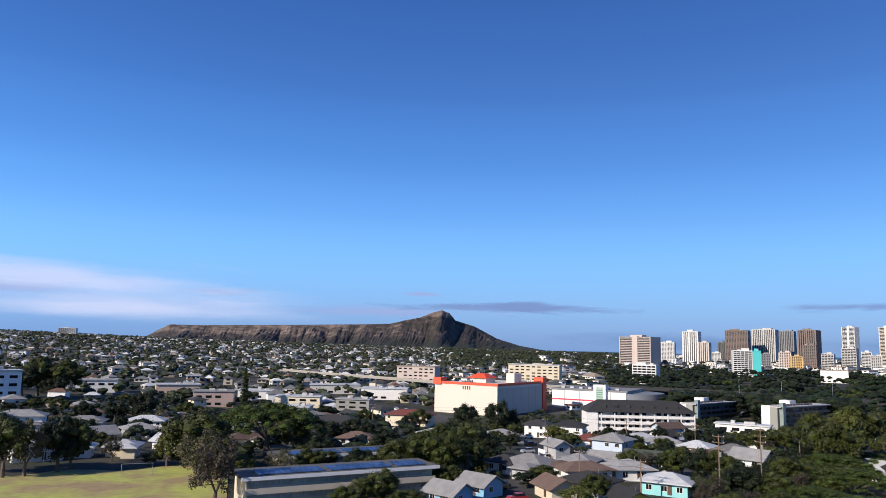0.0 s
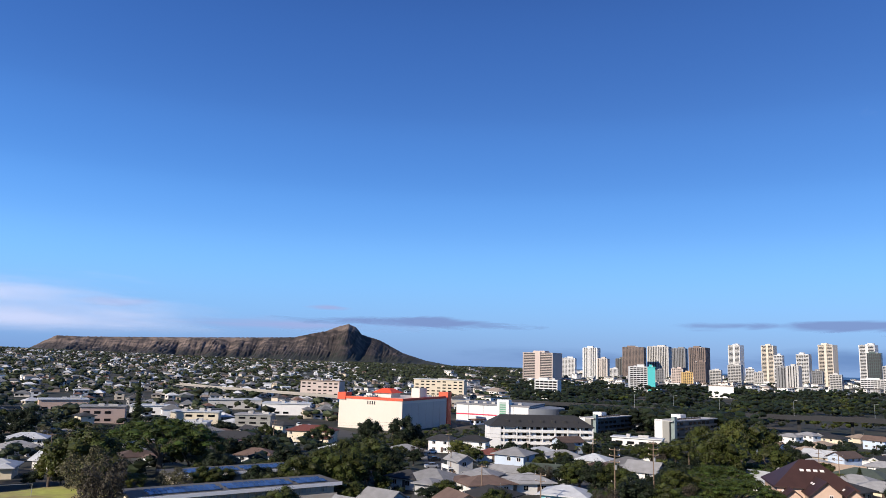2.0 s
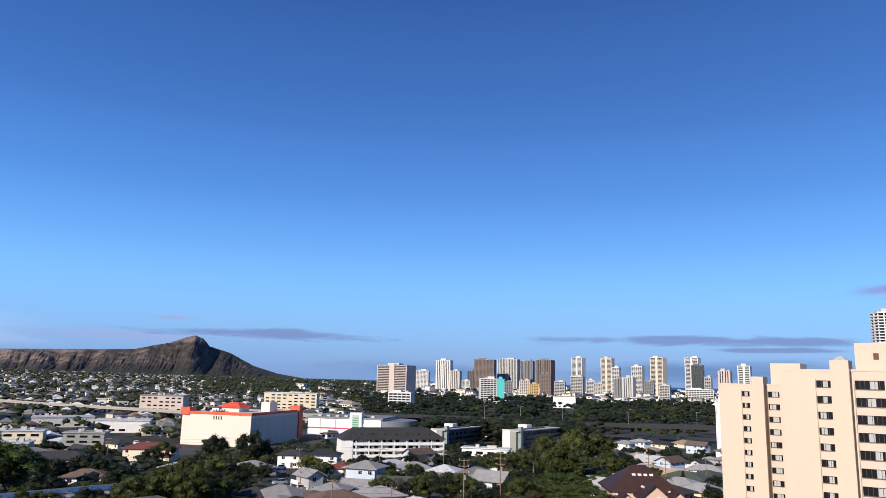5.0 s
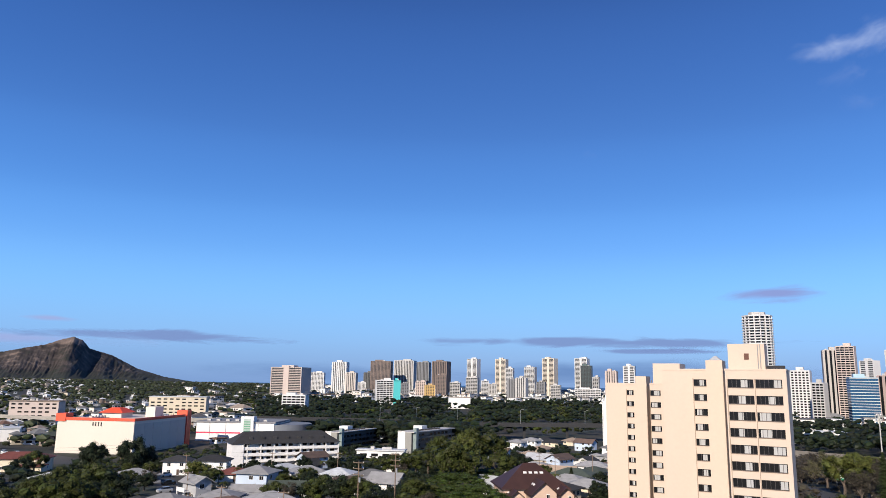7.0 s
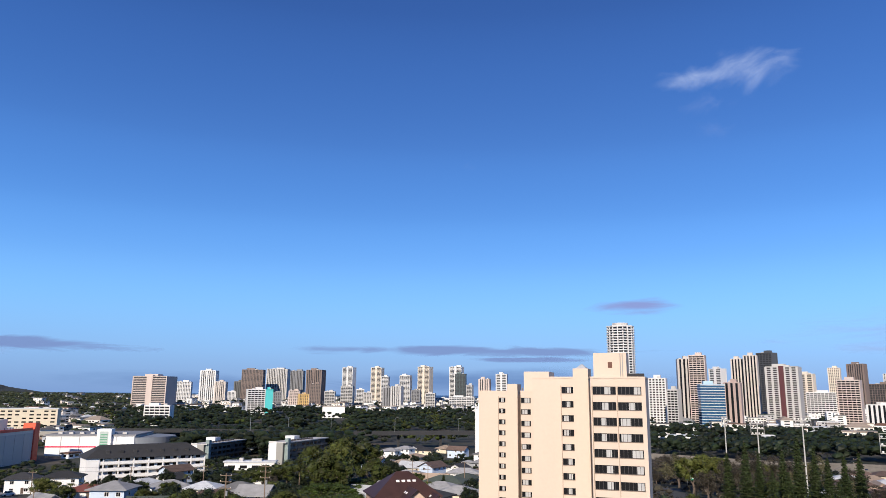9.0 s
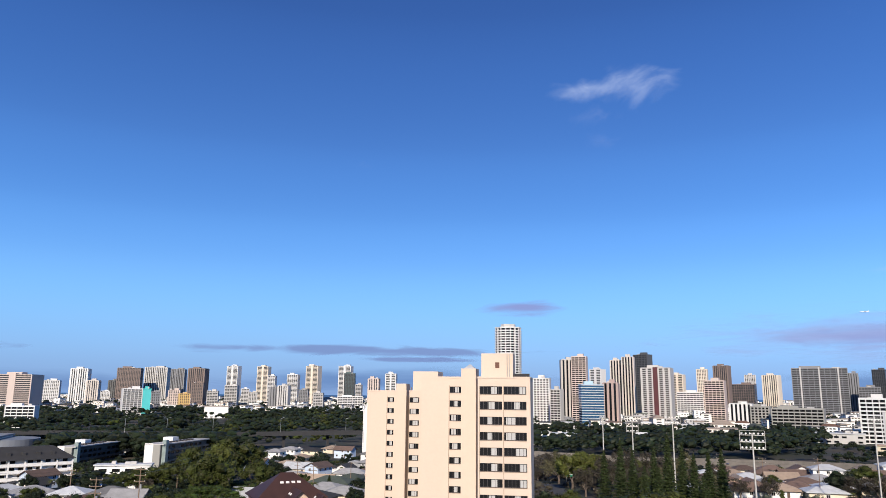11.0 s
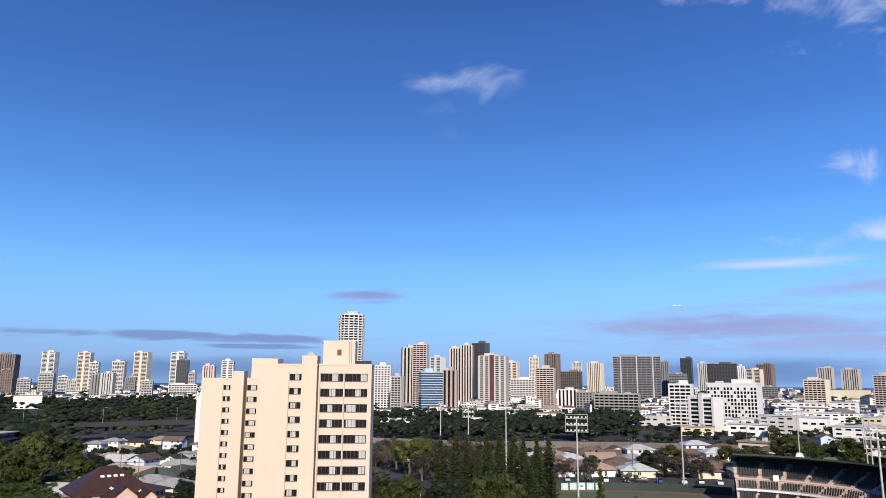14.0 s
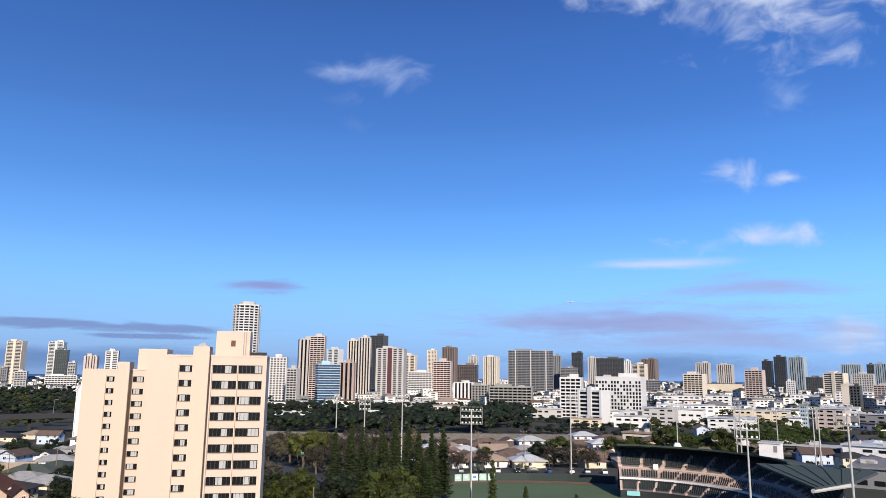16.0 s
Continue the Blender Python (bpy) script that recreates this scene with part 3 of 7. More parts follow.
# ---- the near beige apartment tower ----
def window_unit(w, h, panes, seed, curtain):
    """Meshes of one sliding window: frame, glass and curtain."""
    rng = random.Random(seed)
    fr = bmesh.new()
    box(fr, -w / 2, w / 2, -0.04, 0.06, 0, 0.07)
    box(fr, -w / 2, w / 2, -0.04, 0.06, h - 0.07, h)
    for i in range(panes + 1):
        c = -w / 2 + w * i / panes
        box(fr, c - 0.035, c + 0.035, -0.05, 0.06, 0.07, h - 0.07)
    gl = box(bmesh.new(), -w / 2, w / 2, 0.0, 0.03, 0, h)
    cu = bmesh.new()
    wide = rng.uniform(0.7, 1.5) * curtain * w
    left = -w / 2 + 0.06 + rng.random() * (w - 0.12 - wide)
    n = max(4, int(wide / 0.12))
    prev = None
    for k in range(n + 1):
        x, y = left + wide * k / n, -0.008 - 0.014 * (k % 2)
        v = [cu.verts.new((x, y, 0.08)), cu.verts.new((x, y, h - 0.12))]
        if prev:
            cu.faces.new((prev[0], v[0], v[1], prev[1]))
        prev = v
    return mesh_of("frame", fr, FRAME), mesh_of("pane", gl, GLASS), mesh_of("curtain", cu, CURTAIN)


def beige_tower():
    face = 55.0
    m = pose(0, 0, 0, 0, 0, -face)
    t = thing("apartment_tower", "twelve-storey beige stucco apartment tower with stepped blocks and dark sliding windows", "building", m)
    # left, right, front, back, top of each block in plan
    blocks = [(-50.3, -39.9, 186.7, 205, 32.4), (-37.2, -26.0, 177.4, 200, 32.4), (-28.2, -17.0, 146.3, 185, 35.1), (-15.45, -5.75, 135.6, 148, 34.9)]
    columns = [(-13.0, 135.6, 4.15, 1.45, 6, 31.95, 0.3), (-8.55, 135.6, 4.15, 1.45, 6, 31.95, 0.3), (-21.2, 146.3, 2.35, 1.25, 3, 32.15, 0.4), (-35.9, 177.4, 2.4, 1.25, 3, 29.75, 0.45), (-44.05, 186.7, 1.75, 1.2, 2, 29.7, 0.4)]
    for x0, x1, y0, y1, z in blocks:
        # outer skin of piers and spandrels round the recessed windows
        cols = sorted(c for c in columns if c[1] == y0)
        edge = x0
        for c in cols:
            part("pier", box(bmesh.new(), edge, c[0] - c[2] / 2, y0 - 0.3, y0, -1, z), BEIGE, t)
            top, low = z, c[5] + c[3]
            while low > 0:
                part("spandrel", box(bmesh.new(), c[0] - c[2] / 2 + 0.004, c[0] + c[2] / 2 - 0.004, y0 - 0.285, y0, low, top), BEIGE, t)
                top, low = low - c[3], low - 2.75
            edge = c[0] + c[2] / 2
        part("pier", box(bmesh.new(), edge, x1, y0 - 0.3, y0, -1, z), BEIGE, t)
        body = bmesh.new()
        box(body, x0, x1, y0, y1, -1, z)
        part("wall_block", body, BEIGE, t)
        cap = bmesh.new()
        for a in ((x0 - 0.06, x1 + 0.06, y0 - 0.36, y0 + 0.25), (x0 - 0.06, x1 + 0.06, y1 - 0.25, y1 + 0.06), (x0 - 0.06, x0 + 0.25, y0 + 0.25, y1 - 0.25), (x1 - 0.25, x1 + 0.06, y0 + 0.25, y1 - 0.25)):
            box(cap, *a, z - 0.05, z + 0.28)
        part("parapet", cap, BEIGE, t)
    # recess walls: the shade between the blocks put into the stucco colour
    part("link_wall", box(bmesh.new(), -39.0, -28.0, 190, 204, -1, 31.5), BEIGE_SHADE, t)
    part("link_wall", box(bmesh.new(), -17.6, -14.5, 150, 184, -1, 34.2), BEIGE_SHADE, t)
    part("stair_shaft", box(bmesh.new(), -20.0, -17.02, 145.7, 151, -1, 37.0), BEIGE, t)
    part("stair_shaft", box(bmesh.new(), -42.6, -39.92, 186.1, 191, -1, 34.4), BEIGE, t)
    part("shaft_cap", box(bmesh.new(), -19.6, -17.4, 146.5, 150.5, 37.0, 37.9, top=(0.15, 0.15)), ROOF["white"], t, "small pale pyramid cap")
    part("roof_house", box(bmesh.new(), -36.9, -30.6, 180, 188, 32.4, 37.4), BEIGE, t)
    pent = part("penthouse", box(bmesh.new(), -15.3, -9.2, 140, 147, 34.9, 39.7), BEIGE, t)
    part("louvre", box(bmesh.new(), -12.6, -11.8, 139.93, 140.02, 36.9, 38.0), mat("rust_brown_louvre", (0.14, 0.06, 0.04), 0.8), pent, "rust-brown ventilation louvre")
    for c in (-10.3, -9.9):
        part("drain_pipe", tube(bmesh.new(), (c, 139.9, 34.9), (c, 139.9, 39.6), 0.07), METAL, pent)
    part("roof_unit", box(bmesh.new(), -9.0, -6.2, 141, 144, 34.9, 35.9), DARKCON, t)
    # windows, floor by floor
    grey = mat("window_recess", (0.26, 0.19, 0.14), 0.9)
    for x, y, w, h, panes, ztop, cur in columns:
        units = [window_unit(w, h, panes, 31 * k + int(x), cur) for k in range(4)]
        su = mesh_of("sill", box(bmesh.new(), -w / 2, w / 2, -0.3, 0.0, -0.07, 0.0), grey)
        k = 0
        z = ztop
        while z > 1:
            f, g, c = units[(k * 7 + k // 3) % 4]
            win = part("window", f, FRAME, t)
            win.location = (x, y - 0.07, z)
            part("pane", g, GLASS, win)
            part("curtain", c, CURTAIN, win, "white curtain")
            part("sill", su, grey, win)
            z -= 2.75
            k += 1
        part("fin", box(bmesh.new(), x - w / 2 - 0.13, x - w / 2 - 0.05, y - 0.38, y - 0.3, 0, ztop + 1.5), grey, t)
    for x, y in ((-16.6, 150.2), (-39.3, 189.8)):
        part("down_pipe", tube(bmesh.new(), (x, y, 0), (x, y, 33.5), 0.12), BEIGE_SHADE, t)
    for x0, x1, y0, y1, z in blocks:
        for f in (0.2, 0.5, 0.8):
            c = x0 + (x1 - x0) * f
            X = c * math.cos(radians(face)) + (y0 + 8) * math.sin(radians(face))
            Y = -c * math.sin(radians(face)) + (y0 + 8) * math.cos(radians(face))
            take(X, Y, 13)


beige_tower()


# ---- large buildings of the middle ground ----
def strip_windows(t, length, z, h, n, y, w=None, x0=0.0, face="y"):
    """A row of separate windows along a wall of a thing."""
    w = w or length / n * 0.6
    me = mesh_of("window", box(bmesh.new(), -w / 2, w / 2, -0.08, 0.08, 0, h), GLASS)
    for i in range(n):
        if n > 3 and (i * 7 + int(z * 3)) % 6 == 0:
            continue
        ob = part("window", me, GLASS, t)
        c = x0 + length * (i + 0.5) / n
        if face == "y":
            ob.location = (c, y, z)
        else:
            ob.location = (y, c, z)
            ob.rotation_euler.z = math.pi / 2


def storage():
    t = thing("storage_building", "huge windowless cream storage building with orange-red roof trim", "building", pose(35.6, 433.5, -9, 0, 0, 56))
    cream = mat("cream_panel_wall", (0.70, 0.62, 0.53), 0.7, scale=0.05, vary=0.05, streak=0.3)
    grey = mat("grey_panel", (0.54, 0.48, 0.43), 0.7, scale=0.05, vary=0.06, streak=0.3)
    L, W, H = 65.0, 45.0, 18.0
    part("wall", box(bmesh.new(), 0, L, 0, W, -1, H), cream, t)
    for i in range(6):
        a = 0.8 + i * (L - 6) / 6
        part("wall_panel", box(bmesh.new(), a, a + (L - 6) / 6 - 0.5, -0.15, 0, 0, H - 1.9), grey, t)
    part("trim", box(bmesh.new(), -0.35, L * 0.9, -0.35, 0.6, H - 0.4, H + 1.1), RED, t, "orange-red roof trim")
    part("trim", box(bmesh.new(), -0.35, 0.6, 0.6, W + 0.3, H - 0.4, H + 1.1), RED, t, "orange-red roof trim")
    part("corner_tower", box(bmesh.new(), L - 5, L + 0.6, -0.8, 6, -1, H + 3.4), RED, t, "orange-red corner tower")
    part("corner_tower", box(bmesh.new(), -0.7, 6, W - 5, W + 0.8, H - 1.0, H + 3.2), RED, t, "orange-red corner block")
    kiosk = part("roof_kiosk", box(bmesh.new(), 24, 36, 22, 34, H, H + 2.8), cream, t)
    part("kiosk_roof", box(bmesh.new(), 22.5, 37.5, 20.5, 35.5, H + 2.8, H + 5.6, top=(0.35, 0.35)), RED, kiosk, "orange-red hipped roof")
    part("lift_house", box(bmesh.new(), 40, 50, 10, 16, H, H + 6.0), cream, t)
    for i in range(5):
        part("roof_unit", box(bmesh.new(), 8 + i * 3, 9.6 + i * 3, 30, 32, H, H + 1.5), grey, t)
    for i in range(6):
        part("rail_post", tube(bmesh.new(), (30 + 3 * i, 0.8, H + 1), (30 + 3 * i, 0.8, H + 2.1), 0.12), FRAME, t)
    for i in range(4):
        part("wall_lamp", box(bmesh.new(), -0.5, 0, 19 + 1.6 * i, 19.3 + 1.6 * i, H - 3.2, H - 1.2), FRAME, t)
    for k in (0.1, 0.35, 0.65, 0.9):
        for j in (0.15, 0.5, 0.85):
            c = Vector((L * k, W * j, 0))
            c.rotate(Euler((0, 0, radians(56))))
            take(35.6 + c.x, 433.5 + c.y, 15)


def warehouse():
    m = plan(13.0, 515, 16)
    t = thing("warehouse", "long white warehouse with a crimson stripe and a square sign tower", "building", m)
    white = WALL["white"]
    part("wall", box(bmesh.new(), -39, 14, 0, 45, -1, 12), white, t)
    body = bmesh.new()
    bmesh.ops.create_cone(body, cap_ends=True, segments=48, radius1=24, radius2=24, depth=12.0, matrix=Matrix.Translation((10, 24.2, 5.0)))
    # shade on the round end put into its blue-grey colour
    part("round_end", body, mat("shaded_blue_grey_wall", (0.20, 0.215, 0.24), 0.7, scale=0.05, vary=0.06), t, "rounded end wall with its shade painted blue-grey")
    part("stripe", box(bmesh.new(), -39, 14, -0.12, 0, 5.0, 5.9), REDLINE, t, "crimson stripe")
    for i in range(4):
        part("panel_joint", box(bmesh.new(), -30 + 11 * i, -29.7 + 11 * i, -0.06, 0, 0, 11.6), PAINT["grey"], t)
    part("roof", box(bmesh.new(), -39.5, 15, -0.5, 45, 12, 13.0), PAINT["grey"], t)
    sign = part("sign_tower", box(bmesh.new(), -8.0, 0.5, -2.5, 5, -1, 16.5), white, t)
    gm = mat("green_sign", (0.10, 0.30, 0.18), 0.5)
    part("sign_panel", box(bmesh.new(), -6.2, -1.2, -2.62, -2.5, 6, 15), mat("pale_green_sign", (0.40, 0.46, 0.43), 0.5), sign, "green and white sign panel")
    for i in range(5):
        part("sign_bar", box(bmesh.new(), -5.8, -1.6, -2.72, -2.62, 6.6 + i * 1.5, 7.3 + i * 1.5), gm, sign, "green bar")
    for k in range(7):
        part("roof_unit", box(bmesh.new(), -34 + 6.5 * k, -31.5 + 6.5 * k, 6, 9, 13.0, 14.1), PAINT["pale"], t)
    part("lower_hall", box(bmesh.new(), -10, 34, -9, -3.2, -1, 3.6), WALL["white"], t)
    for k in (-30, -10, 10, 26):
        p = m @ Vector((k, 20, 0))
        take(p.x, p.y, 22)


def gallery_block():
    """Long white four-storey block with open galleries under a dark hipped roof with dormers."""
    m = plan(15.54, 353, -14)
    t = thing("gallery_building", "long white four-storey building with open galleries and a dark hipped roof", "building", m)
    W, D, H = 49.0, 16.0, 10.6
    part("core", box(bmesh.new(), -W / 2, W / 2, 0, D, -2, H), WALL["white"], t)
    par = mesh_of("gallery_parapet", box(bmesh.new(), -W / 2, W / 2, -1.5, -1.25, 0, 1.25), WALL["white"])
    slab = mesh_of("gallery_floor", box(bmesh.new(), -W / 2, W / 2, -1.4, 0.0, -0.25, 0.0), CONCRETE)
    for i in range(4):
        part("gallery_parapet", par, WALL["white"], t).location.z = -0.2 + i * 2.75
        part("gallery_floor", slab, CONCRETE, t).location.z = -0.2 + i * 2.75
        strip_windows(t, W - 2, 1.1 + i * 2.75, 1.25, 14, -0.05, 1.9, -W / 2 + 1)
    col = mesh_of("pillar", box(bmesh.new(), -0.25, 0.25, -1.55, -0.9, -2, H), WALL["white"])
    for i in range(9):
        part("pillar", col, WALL["white"], t).location.x = -W / 2 + W * i / 8
    part("stair_end", box(bmesh.new(), -W / 2 - 0.6, -W / 2 + 4.5, -1.8, 4, -2, H + 0.05), WALL["white"], t)
    part("roof", box(bmesh.new(), -W / 2 - 1.2, W / 2 + 1.2, -2.4, D + 1.2, H + 0.06, H + 5.0, top=(0.72, 0.12)), ROOF["dark"], t)
    for i in range(7):
        d = part("dormer", box(bmesh.new(), -0.7, 0.7, 0.6, 3, H + 1.5, H + 3.0), ROOF["dark"], t)
        d.location.x = -W / 2 + 8 + i * 5.6
    for k in (-18, -6, 6, 18):
        p = m @ Vector((k, 7, 0))
        take(p.x, p.y, 11)


def walkup(b, d, endw, length, h, label):
    """Four-storey concrete apartment block: lit plain end, gallery side painted near-black for its shade."""
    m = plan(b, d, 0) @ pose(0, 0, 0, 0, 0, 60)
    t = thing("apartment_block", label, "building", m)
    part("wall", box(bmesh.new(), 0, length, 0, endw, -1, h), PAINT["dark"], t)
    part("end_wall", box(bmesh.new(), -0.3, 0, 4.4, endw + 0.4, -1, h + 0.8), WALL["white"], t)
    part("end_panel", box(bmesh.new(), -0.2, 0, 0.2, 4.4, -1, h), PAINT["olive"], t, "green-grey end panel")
    part("stair_tower", box(bmesh.new(), 1.5, 4.2, -2.2, 0, -1, h + 2.6), mat("green_grey_panel", (0.22, 0.27, 0.26), 0.7), t, "green-grey stair tower")
    n = max(2, int(h / 2.8))
    fl = mesh_of("gallery", box(bmesh.new(), 5, length, -1.6, 0, -0.2, 0.9), PAINT["dark"])
    for i in range(n):
        part("gallery", fl, PAINT["pale"], t).location.z = i * 2.8
        strip_windows(t, length - 6, 1.0 + i * 2.8, 1.4, 9, -0.05, None, 5.5)
    part("roof", box(bmesh.new(), -0.3, length + 0.5, -1.9, endw + 0.5, h, h + 0.5), PAINT["pale"], t)
    part("lift_house", box(bmesh.new(), length * 0.3, length * 0.42, 2, 8, h + 0.5, h + 3.2), WALL["white"], t)
    for i in range(9):
        part("roof_unit", box(bmesh.new(), 8 + 3.5 * i, 9.4 + 3.5 * i, 1, 3, h + 0.5, h + 1.3), FRAME, t)
    for k in (0.15, 0.5, 0.85):
        p = m @ Vector((length * k, endw / 2, 0))
        take(p.x, p.y, length * 0.22)


storage()
warehouse()
gallery_block()
walkup(25.0, 433, 9, 52, 11.9, "grey four-storey apartment block with a white end wall and stair tower")
walkup(19.3, 453, 8, 52, 10.0, "grey four-storey apartment block with galleries and a white end wall")


def classroom(x, y, length, depth, h, trees_gap, label):
    """Long two-storey classroom block: louvred windows, overhanging flat roof with rows of solar panels."""
    m = pose(x, y, 0, 0, 0, 28)
    t = thing("classroom_building", label, "building", m)
    tan = mat("tan_painted_wall", (0.60, 0.51, 0.40), 0.85, scale=0.3, vary=0.1)
    part("wall", box(bmesh.new(), 0, length, 0.9, depth, -1, h), tan, t)
    part("end_wall", box(bmesh.new(), -0.25, 0, -0.6, depth, -1, h), WALL["cream"], t)
    part("roof", box(bmesh.new(), -1.3, length + 0.8, -1.2, depth + 0.8, h, h + 0.4), mat("grey_roof_coating", (0.11, 0.105, 0.10), 0.8, scale=0.3), t)
    part("fascia", box(bmesh.new(), -1.35, length + 0.85, -1.3, -1.2, h - 0.25, h + 0.45), WALL["white"], t)
    part("walkway", box(bmesh.new(), 0, length, -0.8, 0.9, h / 2 - 0.25, h / 2), tan, t)
    part("railing", box(bmesh.new(), 0, length, -0.8, -0.68, h / 2, h / 2 + 0.9), tan, t)
    lou = mat("louvre_glass", (0.42, 0.40, 0.38), 0.35, scale=1.5, vary=0.3)
    pane = mesh_of("louvre_window", box(bmesh.new(), 0, 1.05, 0.82, 0.9, 0, 1.5), lou)
    unit = mesh_of("air_conditioner", box(bmesh.new(), 0, 0.7, 0.45, 0.86, 0, 0.5), METAL)
    n = int(length / 1.25)
    for f in range(2):
        for i in range(n):
            if i % 8 == 7:
                continue
            part("louvre_window", pane, lou, t).location = (0.8 + 1.25 * i, 0, f * h / 2 + 1.1)
            if i % 4 == 2:
                part("air_conditioner", unit, METAL, t).location = (0.9 + 1.25 * i, 0, f * h / 2 + 1.2)
    solar = mat("solar_cells", (0.045, 0.09, 0.21), 0.2, scale=0.8, vary=0.25, bump=0, obj=0.35)
    for row in range(2):
        for i in range(int(length / 1.15) - 3):
            if i % 13 == 12:
                continue
            bm = box(bmesh.new(), 0, 1.0, 0, 1.9, 0, 0.06)
            p = part("solar_panel", bm, solar, t)
            p.location = (2.2 + 1.15 * i, 0.2 + 2.6 * row, h + 0.55)
            p.rotation_euler.x = radians(9)
    for k in range(6):
        p = m @ Vector((length * (k + 0.5) / 6, depth / 2, 0))
        take(p.x, p.y, 6)


classroom(-36.6, 144.3, 41, 9, 5.5, 0, "long tan two-storey classroom building with solar panels on its flat roof")
classroom(-38.0, 180.0, 36, 9, 4.0, 0, "tan classroom building with solar panels behind another classroom block")


def lowrise(b, d, w, dp, h, turn, wall, label, roof="white", bands=1):
    """Flat-roofed shop or office block with parapet, window bands and roof units."""
    m = plan(b, d, turn)
    t = thing("commercial_building", label, "building", m)
    part("wall", box(bmesh.new(), -w / 2, w / 2, 0, dp, -1, h), wall, t)
    part("roof", box(bmesh.new(), -w / 2 - 0.6, w / 2 + 0.6, -0.8, dp + 0.6, h, h + 0.6), ROOF[roof], t)
    for i in range(bands):
        n = max(3, int(w / 6))
        strip_windows(t, w - 1.5, 1.0 + i * (h - 0.5) / bands, min(1.5, h / bands * 0.38), n, -0.06, None, -w / 2 + 0.75)
    rng = random.Random(int(b * 37 + d))
    for i in range(3):
        c = rng.uniform(-w * 0.4, w * 0.3)
        part("roof_unit", box(bmesh.new(), c, c + rng.uniform(1.5, 4), dp * 0.3, dp * 0.3 + 2.5, h + 0.6, h + rng.uniform(1.4, 2.6)), PAINT["pale"], t)
    for k in (-0.3, 0.0, 0.3):
        p = m @ Vector((w * k, dp / 2, 0))
        take(p.x, p.y, max(w * 0.22, dp * 0.5))
    return t


lowrise(-1.75, 764, 42, 18, 18.0, 20, PAINT["pinkbeige"], "pinkish five-storey office building with recessed bays", "tan", 5)
lowrise(7.49, 823, 58, 18, 21.0, 12, WALL["cream"], "long cream seven-storey building with bands of windows", "white", 6)
lowrise(-30.9, 440, 20, 14, 17.0, -10, WALL["white"], "white four-storey apartment building among dark trees", "white", 4)
lowrise(-14.0, 540, 24, 14, 6.0, 8, WALL["white"], "pale single-storey shop building with a white roof", "white")
lowrise(-19.5, 560, 30, 16, 7.0, -4, WALL["peach"], "long low shop building with a pale pink fascia", "white")
lowrise(-25.0, 560, 26, 18, 8.0, 4, WALL["white"], "white two-storey shop building", "grey", 2)
lowrise(-17.0, 470, 24, 14, 9.0, 5, PAINT["pinkbrown"], "red-brown two-storey commercial building", "grey", 2)
lowrise(-10.8, 470, 28, 12, 7.0, 10, WALL["cream"], "long cream two-storey walk-up building", "white", 2)
lowrise(-11.6, 405, 24, 14, 6.0, 12, PAINT["pale"], "pale workshop with a low white roof", "white")
lowrise(-6.6, 430, 20, 12, 8.5, 14, PAINT["olive"], "grey three-storey apartment building", "grey", 3)
lowrise(-4.2, 545, 34, 18, 8.0, 6, WALL["white"], "white warehouse with a flat white roof", "white")
lowrise(-8.0, 600, 40, 20, 7.0, 0, PAINT["pale"], "pale grey warehouse with a flat roof", "white")
lowrise(10.4, 640, 36, 16, 7.0, 0, WALL["white"], "white low commercial building with a flat roof", "white", 2)
lowrise(22.0, 520, 26, 14, 6.0, 20, WALL["white"], "low white building with a dark porch", "dark", 1)
lowrise(22.6, 405, 26, 8, 4.0, 10, WALL["white"], "low white carport building with a flat roof", "white", 1)
lowrise(81.5, 395, 24, 12, 7.5, 22, WALL["cream"], "cream two-storey hall with tall slatted windows", "tan", 2)
lowrise(82.55, 568, 24, 12, 14.0, 12, PAINT["pale"], "grey four-storey block with long galleries", "white", 5)
lowrise(84.6, 612, 24, 14, 11.5, 8, WALL["white"], "plain white apartment block with few windows", "white", 2)
lowrise(86.76, 886, 26, 14, 17.0, 10, WALL["white"], "white five-storey apartment building with dark bays", "white", 5)
lowrise(87.54, 542, 30, 14, 9.0, 10, WALL["white"], "white three-storey apartment building", "white", 3)
lowrise(87.27, 412, 16, 12, 7.6, 14, WALL["white"], "white two-storey house with a blue-grey flat roof", "grey", 2)
lowrise(93.97, 599, 20, 14, 15.0, 14, PAINT["pinkbeige"], "pinkish apartment block with long galleries", "white", 5)
lowrise(92.36, 601, 5.5, 8, 17.5, 5, PAINT["glassgrey"], "narrow blue-grey stair tower block", "grey", 6)
lowrise(87.19, 1653, 74, 20, 20.0, 4, WALL["cream"], "long cream exhibition hall with a pale green roof", "green", 1)
lowrise(89.72, 995, 26, 14, 11.0, 8, WALL["white"], "plain white three-storey apartment block", "white", 3)
lowrise(95.52, 1298, 52, 16, 16.0, 6, WALL["white"], "long white four-storey block", "white", 4)
lowrise(96.19, 645, 26, 12, 10.0, 10, PAINT["grey"], "grey three-storey block with deep galleries", "white", 3)
lowrise(91.54, 596, 13, 10, 8.0, 8, WALL["white"], "small white two-storey block", "white", 2)
lowrise(84.18, 940, 46, 16, 14.5, 6, WALL["white"], "white four-storey apartment row with galleries", "white", 4)
lowrise(92.46, 1149, 36, 14, 12.5, 6, WALL["white"], "white three-storey row of apartments", "white", 3)
lowrise(88.4, 721, 16, 10, 8.5, 10, WALL["cream"], "small cream two-storey apartment block", "white", 2)
lowrise(94.6, 760, 30, 14, 11.0, 8, WALL["white"], "white apartment block with a flat roof", "white", 3)
lowrise(90.3, 690, 28, 14, 9.0, 5, WALL["cream"], "cream apartment block with a flat roof", "white", 3)
